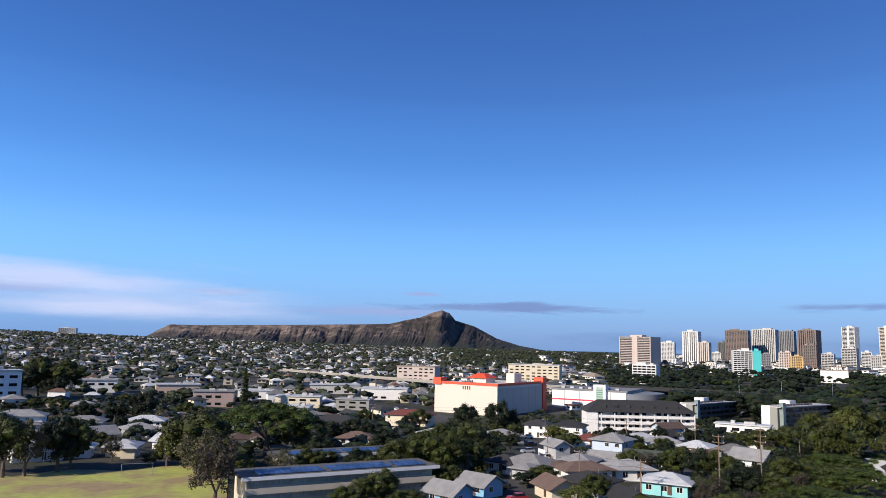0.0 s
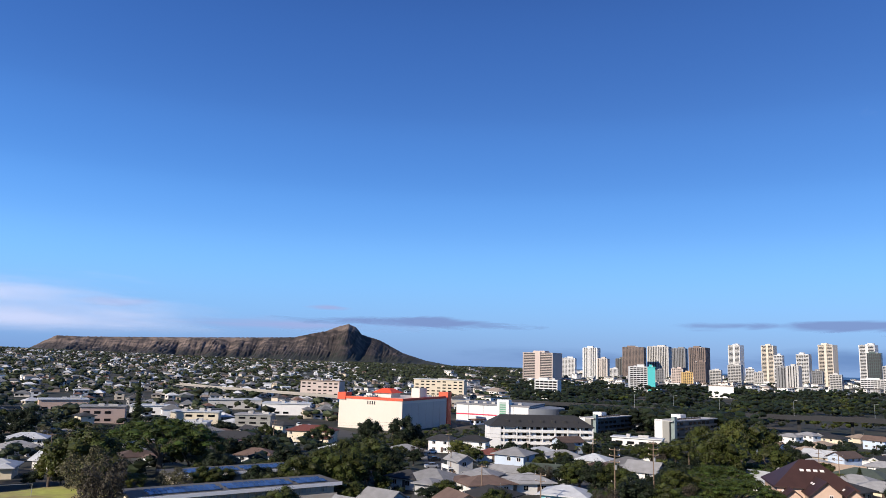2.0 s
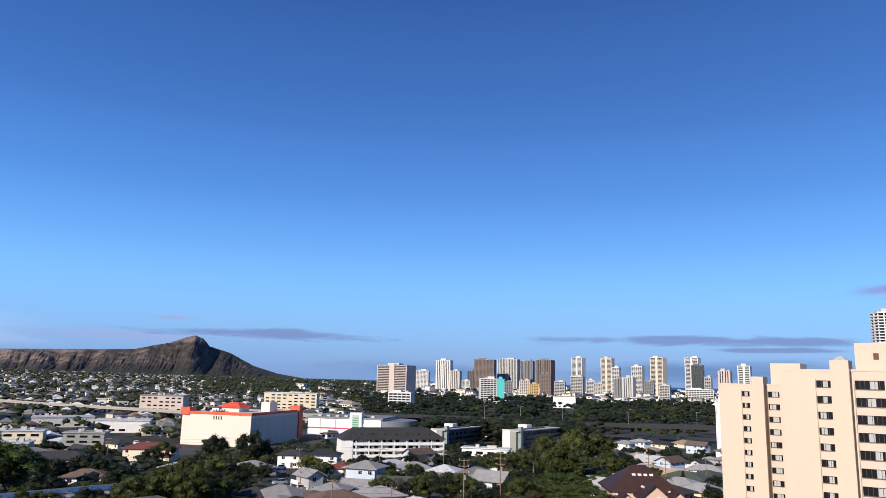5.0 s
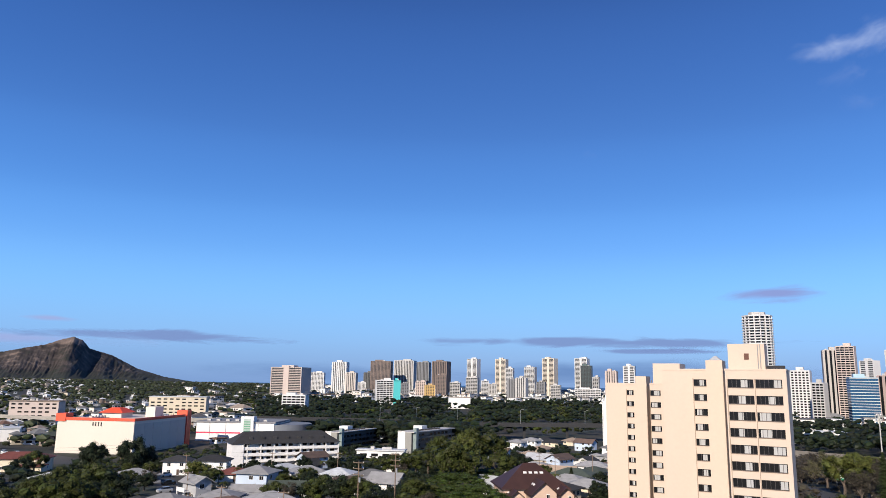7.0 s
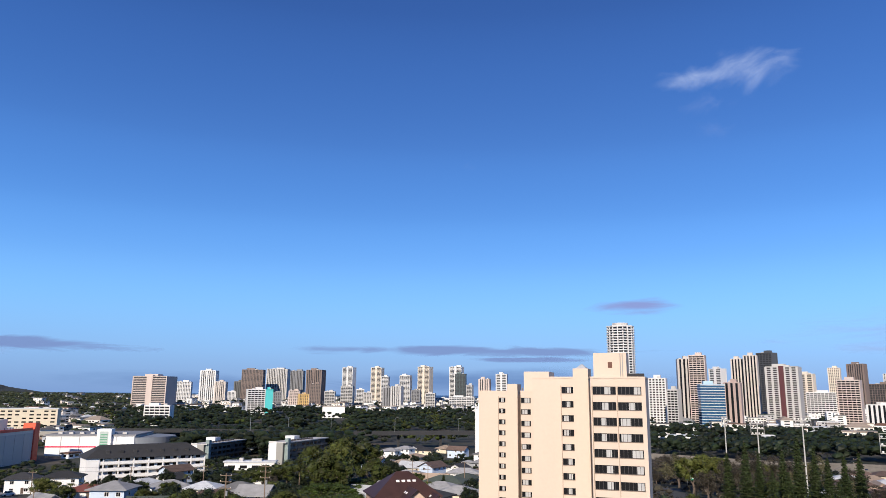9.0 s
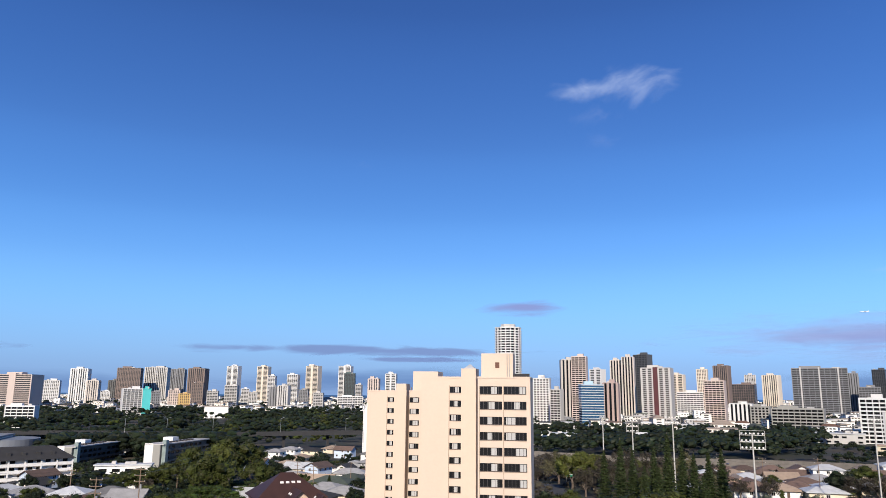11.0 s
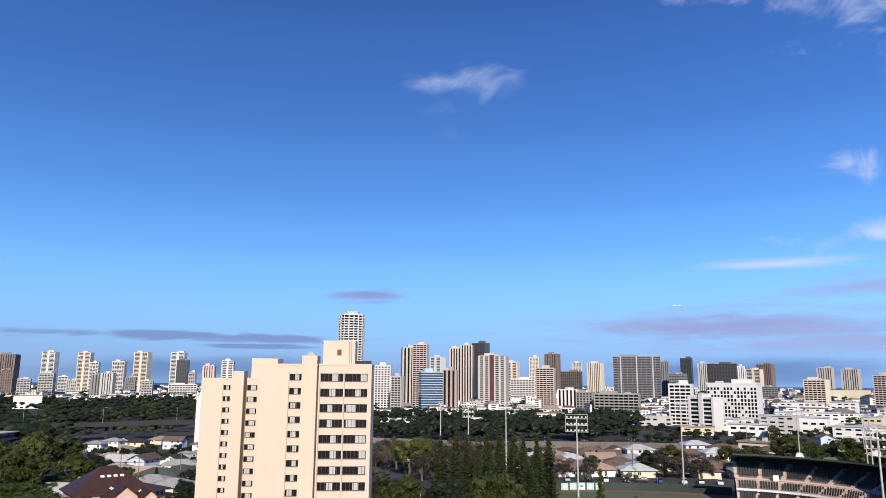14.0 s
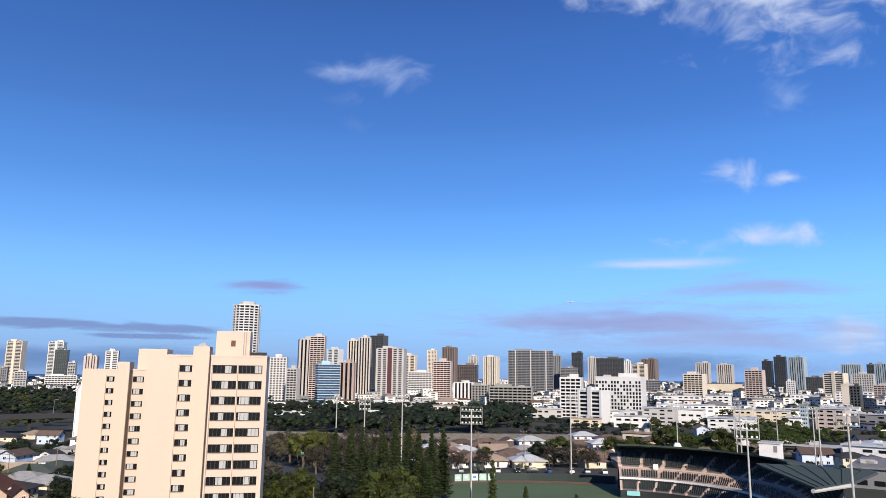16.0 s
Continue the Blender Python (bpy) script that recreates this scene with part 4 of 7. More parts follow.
lowrise(96.5, 375, 26, 14, 6.5, 12, WALL["white"], "long white campus building with dark doorways", "white", 2)
lowrise(92.6, 400, 26, 12, 3.6, 10, PAINT["dark"], "low dark green shed with a pale roof edge", "white", 1)
lowrise(96.6, 268, 16, 34, 6.0, 6, PAINT["grey"], "low grey hall with a stained grey flat roof", "grey", 1)
lowrise(80.6, 560, 26, 12, 8.0, 8, WALL["white"], "white two-storey block by the freeway", "white", 2)
lowrise(77.2, 560, 22, 10, 6.0, 4, WALL["cream"], "cream low block by the freeway", "tan", 2)
lowrise(79.0, 620, 44, 16, 9.0, 4, WALL["white"], "white three-storey apartment building beside the freeway", "white", 3)
lowrise(84.5, 700, 50, 16, 12.0, 0, WALL["white"], "white four-storey apartment row", "white", 4)
lowrise(74.0, 690, 36, 16, 8.0, 0, PAINT["pale"], "pale low building behind dark trees", "white", 2)
lowrise(54.5, 620, 50, 18, 9.0, 0, WALL["white"], "white low building with a flat roof", "white", 2)
lowrise(28.65, 1138, 34, 10, 17.0, 0, WALL["white"], "white hall with a blank end wall", "tan", 1)


def balcony_block(b, d, w, h, turn, label):
    m = plan(b, d, turn)
    t = thing("tower_block", label, "building", m)
    part("wall", box(bmesh.new(), -w / 2, w / 2, 0, 16, -1, h), WALL["white"], t)
    part("end_wall", box(bmesh.new(), -w / 2 - 0.4, -w / 2, -1.2, 16, -1, h + 1.4), WALL["white"], t)
    slab = mesh_of("balcony", box(bmesh.new(), -w / 2 + 3, w / 2, -1.8, 0, -0.2, 1.0), WALL["white"])
    for i in range(int(h / 2.9)):
        part("balcony", slab, WALL["white"], t).location.z = 2 + i * 2.9
        strip_windows(t, w - 4, 3.1 + i * 2.9, 1.6, 3, -0.05, None, -w / 2 + 3.4)
    part("lift_house", box(bmesh.new(), -w / 2, -w / 2 + 4, 3, 9, h, h + 4), WALL["white"], t)


balcony_block(40.6, 520, 18, 30, 24, "white apartment tower with stacked balconies beside the freeway")


def round_tower():
    """Tall white tower with chamfered corners and deep white balconies on every floor."""
    m = plan(50.89, 865, 12)
    t = thing("tower_block", "tall white tower with chamfered corners and deep balcony slabs", "building", m)
    H, R = 117.5, 15.8

    def ring(r, z0, z1):
        bm = bmesh.new()
        pts = [(r * math.cos(a), r * math.sin(a)) for a in [math.pi / 8 + k * math.pi / 4 for k in range(8)]]
        pts = [(x * 1.04, y * 1.04) for x, y in pts]
        lo = [bm.verts.new((x, y, z0)) for x, y in pts]
        hi = [bm.verts.new((x, y, z1)) for x, y in pts]
        bm.faces.new(lo[::-1])
        bm.faces.new(hi)
        for i in range(8):
            bm.faces.new((lo[i], lo[(i + 1) % 8], hi[(i + 1) % 8], hi[i]))
        return bm

    part("core", ring(R - 1.6, -1, H), GLASS, t)
    slab = mesh_of("balcony", ring(R, -0.1, 1.05), PAINT["white"])
    for i in range(39):
        part("balcony", slab, PAINT["white"], t).location.z = 2 + i * 2.95
    fin = mesh_of("wall_fin", box(bmesh.new(), R - 2.2, R - 0.5, -0.5, 0.5, -1, H), PAINT["white"])
    for k in range(16):
        part("wall_fin", fin, PAINT["white"], t).rotation_euler.z = k * math.pi / 8
    part("crown", ring(R - 0.3, H, H + 1.5), PAINT["white"], t)
    part("roof_house", ring(R * 0.55, H + 1.5, H + 5), PAINT["pale"], t)


round_tower()


# ---- freeway ----
def road_ribbon(t_or_none, name, pts, width, thick, material, parent):
    """A deck that follows plan points (bearing, distance, height)."""
    P = [Vector((*xy(b, d), z)) for b, d, z in pts]
    bm = bmesh.new()
    prev = None
    for i, p in enumerate(P):
        q = P[min(i + 1, len(P) - 1)] - P[max(i - 1, 0)]
        n = Vector((-q.y, q.x, 0)).normalized() * width / 2
        v = [bm.verts.new(c) for c in (p + n, p - n, p - n - Vector((0, 0, thick)), p + n - Vector((0, 0, thick)))]
        if prev:
            for k in range(4):
                bm.faces.new((prev[k], prev[(k + 1) % 4], v[(k + 1) % 4], v[k]))
        else:
            bm.faces.new(v[::-1])
        prev = v
    bm.faces.new(prev)
    bmesh.ops.recalc_face_normals(bm, faces=bm.faces)
    return part(name, bm, material, parent)


def smooth_pts(keys, n):
    ks = np.array(keys, float)
    u = np.linspace(0, len(ks) - 1, n)
    return [tuple(float(np.interp(v, range(len(ks)), ks[:, k])) for k in range(3)) for v in u]


def viaduct(keys, width, label, concrete, step, n=40, lamps=0):
    t = thing("viaduct", label, "bridge", pose(0, 0, 0), kind="structure")
    pts = smooth_pts(keys, n)
    road_ribbon(None, "deck", pts, width, 1.3, concrete, t)
    for off in (-0.5, 0.5):
        side = []
        for i, (b, d, z) in enumerate(pts):
            side.append((b, d + off * width, z + 0.85))
        road_ribbon(None, "barrier", side, 0.4, 2.4, concrete, t)
    for i in range(1, n - 1, step):
        b, d, z = pts[i]
        x, y = xy(b, d)
        g = ground_z(x, y)
        if z - g > 2.5:
            bm = box(bmesh.new(), -1.0, 1.0, -1.0, 1.0, g - z, -1.3)
            box(bm, -1.0, 1.0, -width * 0.42, width * 0.42, -2.3, -1.3)
            part("pier", bm, concrete, t).matrix_local = pose(x, y, z, 0, 0, -b)
    for b, d, z in pts[::2]:
        take(*xy(b, d), width * 0.7)
    return pts


viaduct([(-12, 900, -1), (-9, 817, -1.2), (-5, 730, -0.6), (-0.3, 645, 0.2), (5, 610, 0.8), (12, 600, 1.2)], 10, "pale concrete freeway viaduct on single piers", CONCRETE, 5)
FREEWAY = viaduct([(12, 640, 0.8), (20, 610, 1.2), (30, 560, 1.6), (40, 556, 3.2), (50, 545, 2.5)], 15, "dark concrete freeway overpass on piers", DARKCON, 4, 50)


def lamp_post(b, d, h, z=None):
    t = thing("street_lamp", "tall grey street lamp with a curved arm beside the freeway", "street lamp", plan(b, d, 0, z), "freeway lamps")
    part("pole", tube(bmesh.new(), (0, 0, 0), (0, 0, h), 0.16, 0.09), METAL, t)
    part("arm", tube(bmesh.new(), (0, 0, h), (1.8, 0, h + 0.4), 0.06), METAL, t)
    part("lamp_head", box(bmesh.new(), 1.6, 2.5, -0.15, 0.15, h + 0.3, h + 0.45), METAL, t)


for b in (22.5, 25.3, 28.5, 33.4, 38.3, 44.0):
    lamp_post(b, 566, 11, 1.6)


# ---- houses ----
def hip_roof(w, d, z, rise, over=0.7):
    """Hipped roof with a fascia edge."""
    bm = bmesh.new()
    x, y = w / 2 + over, d / 2 + over
    lo = [bm.verts.new(p) for p in ((-x, -y, z), (x, -y, z), (x, y, z), (-x, y, z))]
    md = [bm.verts.new(p) for p in ((-x, -y, z + 0.22), (x, -y, z + 0.22), (x, y, z + 0.22), (-x, y, z + 0.22))]
    r = max(0.3, x - y) if x > y else 0.0
    if x >= y:
        a, b = bm.verts.new((-r, 0, z + rise)), bm.verts.new((r, 0, z + rise))
        sides = ((md[0], md[1], b, a), (md[1], md[2], b), (md[2], md[3], a, b), (md[3], md[0], a))
    else:
        r = y - x
        a, b = bm.verts.new((0, -r, z + rise)), bm.verts.new((0, r, z + rise))
        sides = ((md[0], md[1], a), (md[1], md[2], b, a), (md[2], md[3], b), (md[3], md[0], a, b))
    for f in sides:
        bm.faces.new(f)
    bm.faces.new(lo[::-1])
    for i in range(4):
        j = (i + 1) % 4
        bm.faces.new((lo[i], lo[j], md[j], md[i]))
    return bm


def gable_roof(w, d, z, rise, over=0.7):
    """Gabled roof, ridge along x, as two thick slopes."""
    bm = bmesh.new()
    x, y, t = w / 2 + over, d / 2 + over, 0.2
    drop = rise * over / (d / 2)
    prof = [(-y, z - drop), (0, z + rise), (y, z - drop), (y, z - drop + t), (0, z + rise + t), (-y, z - drop + t)]
    L = [bm.verts.new((-x, a, b)) for a, b in prof]
    R = [bm.verts.new((x, a, b)) for a, b in prof]
    for i in range(6):
        j = (i + 1) % 6
        bm.faces.new((L[i], R[i], R[j], L[j]))
    for S in (L[::-1], R):
        bm.faces.new((S[0], S[1], S[4], S[5]))
        bm.faces.new((S[1], S[2], S[3], S[4]))
    bmesh.ops.recalc_face_normals(bm, faces=bm.faces)
    return bm


def gable_wall(bm, w, d, z0, z1, rise):
    """House body whose two x ends rise into gables."""
    box(bm, -w / 2, w / 2, -d / 2, d / 2, z0, z1)
    for x in (-w / 2, w / 2 - 0.15):
        a = [bm.verts.new(p) for p in ((x, -d / 2, z1), (x, d / 2, z1), (x, 0, z1 + rise))]
        b = [bm.verts.new((v.co.x + 0.15, v.co.y, v.co.z)) for v in a]
        bm.faces.new(a[::-1])
        bm.faces.new(b)
        for i in range(3):
            j = (i + 1) % 3
            bm.faces.new((a[i], a[j], b[j], b[i]))
    return bm


def framed_window():
    """One window: glass with a white frame round it and a mullion."""
    bm = bmesh.new()
    xs, zs = (-0.69, -0.6, -0.03, 0.03, 0.6, 0.69), (-0.09, 0, 1.1, 1.19)
    front = [[bm.verts.new((x, -0.08, z)) for z in zs] for x in xs]
    for i in range(5):
        for k in range(3):
            ring = (front[i][k], front[i + 1][k], front[i + 1][k + 1], front[i][k + 1])
            if k == 1 and i in (1, 3):
                back = [bm.verts.new((v.co.x, -0.02, v.co.z)) for v in ring]
                for j in range(4):
                    bm.faces.new((ring[j], ring[(j + 1) % 4], back[(j + 1) % 4], back[j])).material_index = 1
                bm.faces.new(back)
            else:
                bm.faces.new(ring).material_index = 1
    rim = [front[i][0] for i in range(6)] + [front[5][k] for k in (1, 2, 3)] + [front[i][3] for i in (4, 3, 2, 1, 0)] + [front[0][k] for k in (2, 1)]
    wallside = [bm.verts.new((v.co.x, 0.03, v.co.z)) for v in rim]
    for j in range(len(rim)):
        k = (j + 1) % len(rim)
        bm.faces.new((rim[k], rim[j], wallside[j], wallside[k])).material_index = 1
    me = mesh_of("window", bm, GLASS)
    me.materials.append(WALL["white"])
    return me


HWIN = framed_window()
HDOOR = mesh_of("door", box(box(bmesh.new(), -0.48, 0.48, -0.05, 0.05, 0, 2.05), 0.3, 0.38, -0.1, -0.05, 1.0, 1.1), mat("dark_brown_door", (0.09, 0.055, 0.04), 0.6))
COLORWORD = {"white": "white", "cream": "cream", "blue": "pale blue", "sky": "sky-blue", "aqua": "aqua", "yellow": "bright yellow", "pink": "mauve-pink", "peach": "peach", "grey": "grey", "dark": "charcoal", "brown": "brown", "red": "red-brown tiled", "green": "dark green", "tan": "tan"}


def house(m, w, d, storeys, wall, roof, shape="hip", wing=False, seed=0, solar=False):
    """A timber island house: walls, wide-eaved roof, windows with frames, door, sometimes a wing, lanai or solar panels."""
    rng = random.Random(seed)
    label = "%s %s house with a %s %s roof" % (COLORWORD[wall], "two-storey" if storeys == 2 else "single-storey", COLORWORD[roof], "hipped" if shape == "hip" else "gabled")
    t = thing("house", label, "house", m, "neighbourhood houses")
    h = 2.6 * storeys + 0.2
    rise = 0.21 * min(w, d) + 0.3
    body = gable_wall(bmesh.new(), w, d, -1, h, rise) if shape == "gable" else box(bmesh.new(), -w / 2, w / 2, -d / 2, d / 2, -1, h)
    part("wall", body, WALL[wall], t)
    part("roof", hip_roof(w, d, h, rise, 1.05) if shape == "hip" else gable_roof(w, d, h, rise, 0.95), ROOF[roof], t)
    for s in range(storeys):
        z = 1.15 + 2.6 * s
        n = max(2, int(w / 3.2))
        for side in (-1, 1):
            for i in range(n):
                if rng.random() < 0.66:
                    o = part("window", HWIN, GLASS, t)
                    o.location = (-w / 2 + w * (i + 0.5) / n, side * d / 2, z)
                    o.rotation_euler.z = 0 if side < 0 else math.pi
        for side in (-1, 1):
            for i in range(1):
                o = part("window", HWIN, GLASS, t)
                o.location = (side * w / 2, -d / 8, z)
                o.rotation_euler.z = side * math.pi / 2
    part("door", HDOOR, FRAME, t).location = (w * 0.12, -d / 2 - 0.03, 0.4)
    if wing:
        ww, wd = w * 0.45, d * 0.55
        o = part("wing", box(bmesh.new(), -ww / 2, ww / 2, -wd / 2, wd / 2, -1, 2.9), WALL[wall], t)
        o.location = (w * 0.3, -d / 2 - wd / 2 + 0.2, 0)
        part("wing_roof", hip_roof(ww, wd + 1, 2.9, 1.1), ROOF[roof], o)
    elif storeys == 2 and rng.random() < 0.5:
        o = part("lanai", box(bmesh.new(), -w / 2, w * 0.1, -d / 2 - 1.8, -d / 2, 2.7, 2.95), WALL["white"], t)
        part("railing", box(bmesh.new(), -w / 2, w * 0.1, -d / 2 - 1.8, -d / 2 - 1.7, 2.95, 3.85), WALL["white"], o)
        for x in (-w / 2 + 0.1, w * 0.1 - 0.1):
            part("post", box(bmesh.new(), x - 0.08, x + 0.08, -d / 2 - 1.78, -d / 2 - 1.62, -1, 2.7), WALL["white"], o)
    if solar:
        for i in range(5):
            o = part("solar_panel", box(bmesh.new(), 0, 1.0, 0, 1.7, 0, 0.05), GLASS_BLUE, t)
            o.location = (-2.6 + 1.05 * i, -d / 2 + 0.3, h + 0.42)
            o.rotation_euler.x = math.atan2(rise, d / 2 + 0.7)
    if rng.random() < 0.4:
        part("vent_pipe", tube(bmesh.new(), (w * 0.2, 0.8, h + 0.3), (w * 0.2, 0.8, h + rise + 0.5), 0.06), METAL, t)
    return t


def put_house(b, d, turn, w, dp, st, wall, roof, shape="hip", wing=False, solar=False):
    m = plan(b, d + dp / 2, turn)
    house(m, w, dp, st, wall, roof, shape, wing, int(b * 100 + d), solar)
    take(m.translation.x, m.translation.y, max(w, dp) * 0.56)


put_house(3.48, 159, 40, 7.2, 6.4, 1, "sky", "grey", "gable")
put_house(1.1, 149, 40, 7.2, 6.4, 1, "sky", "grey", "gable")
put_house(7.84, 311, 12, 9.5, 9, 2, "white", "dark", "hip")
put_house(10.31, 309, 12, 12, 9, 2, "white", "dark", "hip")
put_house(13.5, 235, 24, 10, 9, 2, "blue", "grey", "hip")
put_house(9.28, 213, 60, 7, 4.6, 2, "grey", "grey", "gable")
put_house(14.62, 189, -20, 9.5, 8.5, 1, "white", "grey", "hip")
put_house(17.42, 172, 12, 10, 8, 1, "aqua", "white", "hip")
put_house(14.6, 152, 62, 7.5, 5.5, 1, "yellow", "dark", "gable")
put_house(9.2, 160, 62, 8, 6, 1, "cream", "brown", "gable")
put_house(11.7, 165, 30, 10, 9, 1, "grey", "dark", "hip")
put_house(10.98, 197, 18, 8.5, 8, 1, "white", "grey", "hip")
put_house(7.25, 187, 30, 12, 10, 1, "grey", "grey", "hip", True)
put_house(5.4, 190, 35, 8, 7, 1, "white", "dark", "hip", False, True)
put_house(11.9, 270, 20, 11, 8, 1, "white", "red", "hip")
put_house(17.18, 271, -14, 12, 10, 1, "white", "grey", "hip", True)
put_house(19.5, 262, 16, 10, 9, 1, "cream", "white", "hip")
put_house(16.0, 212, 10, 11, 8, 1, "grey", "green", "gable")
put_house(20.1, 225, 8, 13, 9, 1, "white", "brown", "hip")
put_house(23.2, 208, 20, 8, 8, 2, "white", "grey", "gable")
put_house(22.0, 255, 20, 11, 9, 1, "white", "grey", "hip", True)
put_house(12.9, 206, 20, 8, 7, 1, "white", "grey", "gable")
put_house(-7.75, 301, 22, 19, 10, 2, "pink", "dark", "hip")
put_house(-2.1, 362, 18, 22, 11, 2, "cream", "red", "hip", True)
put_house(-4.14, 258, 60, 7, 5, 1, "yellow", "dark", "gable")
put_house(-24.8, 262, -24, 11, 9, 1, "cream", "grey", "gable")
put_house(-25.9, 224, 10, 8, 7, 1, "white", "white", "hip")
put_house(-22.9, 224, 10, 8, 7, 1, "cream", "white", "hip", True)
put_house(-28.4, 220, -10, 12, 8, 2, "white", "grey", "gable")
put_house(-19.6, 240, 40, 9, 8, 1, "white", "white", "gable")
put_house(-29.5, 305, 10, 16, 9, 2, "white", "grey", "hip", True)
put_house(-21.5, 330, 10, 14, 9, 1, "white", "white", "hip")
put_house(-25.5, 318, 10, 14, 9, 1, "white", "grey", "hip", True)
put_house(-9.5, 262, 10, 16, 8, 1, "grey", "dark", "gable")
put_house(-6.2, 248, 10, 11, 8, 1, "white", "brown", "hip")
put_house(31.8, 228, 30, 13, 9, 1, "white", "white", "gable", True)
put_house(33.6, 243, 30, 12, 9, 1, "white", "grey", "gable")
put_house(37.0, 250, 20, 12, 9, 1, "white", "grey", "hip")
put_house(38.4, 232, 12, 12, 9, 1, "cream", "grey", "hip")
put_house(36.2, 300, 14, 14, 8, 1, "cream", "tan", "gable")
put_house(34.6, 330, 20, 12, 8, 1, "white", "grey", "hip")
put_house(37.4, 282, 20, 15, 10, 1, "grey", "green", "hip")
put_house(35.2, 385, 28, 18, 10, 1, "cream", "white", "gable")
put_house(38.8, 345, 10, 14, 9, 1, "white", "grey", "hip")


def townhouse(b, d, turn):
    """Peach townhouse: one broad dark-brown hipped roof with skylights, gabled wings in front of it."""
    m = plan(b, d, turn)
    t = thing("townhouse", "peach stucco townhouse with steep dark-brown roofs and small skylights", "house", m)
    brown = mat("dark_brown_metal_roof", (0.052, 0.024, 0.019), 0.55, scale=0.4, vary=0.3)
    part("wall", box(bmesh.new(), -7.6, 9.4, 0.5, 14, -1, 5.4), WALL["peach"], t)
    main = part("roof", hip_roof(17, 13.5, 5.4, 5.9, 0.8), brown, t)
    main.location = (0.9, 7.2, 0)
    for x, y, w, dd, h in ((1.6, -1.5, 6.4, 8, 5.2), (-5.2, -0.5, 5.2, 7, 3.4), (7.6, -0.8, 4.2, 7, 4.6)):
        wall = part("wing", gable_wall(bmesh.new(), dd, w, -1, h, w * 0.42), WALL["peach"], t)
        wall.location, wall.rotation_euler.z = (x, y, 0), math.pi / 2
        roof = part("wing_roof", gable_roof(dd + 2, w, h, w * 0.42, 0.7), brown, t)
        roof.location, roof.rotation_euler.z = (x, y + 0.6, 0), math.pi / 2
        for k in range(2):
            sl = part("skylight", box(bmesh.new(), -0.4, 0.4, -0.3, 0.3, 0, 0.12), WALL["white"], roof)
            sl.location = (-0.6 + 1.6 * k, w * 0.25, h + w * 0.21 + 0.24)
            sl.rotation_euler.x = -math.atan2(w * 0.42, w / 2)
        o = part("window", HWIN, GLASS, t)
        o.location, o.scale = (x + 1.0, y - dd / 2, h - 2.4), (0.6, 1, 1.9)
    slope = math.atan2(5.9 - 0.22, 13.5 / 2 + 0.8)
    for k in range(4):
        sl = part("skylight", box(bmesh.new(), -0.45, 0.45, -0.35, 0.35, 0.03, 0.15), WALL["white"], main)
        sl.location = (-2.0 + 1.5 * k, -3.0, 5.4 + 5.9 * (7.55 - 3.0) / 7.55 + 0.1)
        sl.rotation_euler.x = slope
    take(m.translation.x, m.translation.y + 4, 13)


townhouse(34.3, 196, -14)


# ---- trees ----
G5 = (1 + 5 ** 0.5) / 2
ICO_V = np.array([(s * 1.0, t * G5, 0.0) for s in (-1, 1) for t in (-1, 1)] + [(0.0, s * 1.0, t * G5) for s in (-1, 1) for t in (-1, 1)] + [(t * G5, 0.0, s * 1.0) for s in (-1, 1) for t in (-1, 1)]) / math.hypot(1, G5)
ICO_F = [f for f in itertools.combinations(range(12), 3) if max(np.linalg.norm(ICO_V[i] - ICO_V[j]) for i, j in itertools.combinations(f, 2)) < 1.1]
ICO_F = [f if np.dot(np.cross(ICO_V[f[1]] - ICO_V[f[0]], ICO_V[f[2]] - ICO_V[f[0]]), ICO_V[f[0]]) > 0 else (f[0], f[2], f[1]) for f in ICO_F]


def leaf_cloud(name, clumps, per, leaf, seed, material, up=0.5, core=0.68):
    """Many small leaf blades gathered on the skins of clumps."""
    rng = np.random.default_rng(seed)
    C, Rr = [], []
    for c, r in clumps:
        C += [c] * per
        Rr += [r] * per
    C, Rr = np.array(C, float), np.array(Rr, float)
    n = len(C)
    dirs = rng.normal(size=(n, 3))
    dirs /= np.linalg.norm(dirs, axis=1)[:, None]
    pos = C + dirs * Rr * rng.uniform(0.55, 1.08, (n, 1))
    nor = dirs + rng.normal(size=(n, 3)) * 0.55 + np.array([0, 0, up])
    nor /= np.linalg.norm(nor, axis=1)[:, None]
    u = np.cross(nor, rng.normal(size=(n, 3)))
    u /= np.linalg.norm(u, axis=1)[:, None]
    v = np.cross(nor, u)
    s = leaf * rng.uniform(0.6, 1.3, (n, 1))
    a = rng.uniform(0.6, 1.0, (n, 1))
    P = np.stack([pos - u * s, pos - v * s * a * 0.7, pos + u * s, pos + v * s * a * 0.7], 1).reshape(-1, 3)
    faces = np.arange(4 * n).reshape(n, 4).tolist()
    P = P.tolist()
    if core:
        # dense twiggy inside of each clump: a lumpy many-sided body
        for c, r in clumps:
            i0 = len(P)
            q = ICO_V * rng.uniform(0.72, 1.18, (12, 1)) * core
            P += (q * np.array(r) + np.array(c)).tolist()
            faces += [(a + i0, b + i0, d + i0) for a, b, d in ICO_F]
    me = bpy.data.meshes.new(name)
    me.from_pydata(P, [], faces)
    me.materials.append(material)
    return me


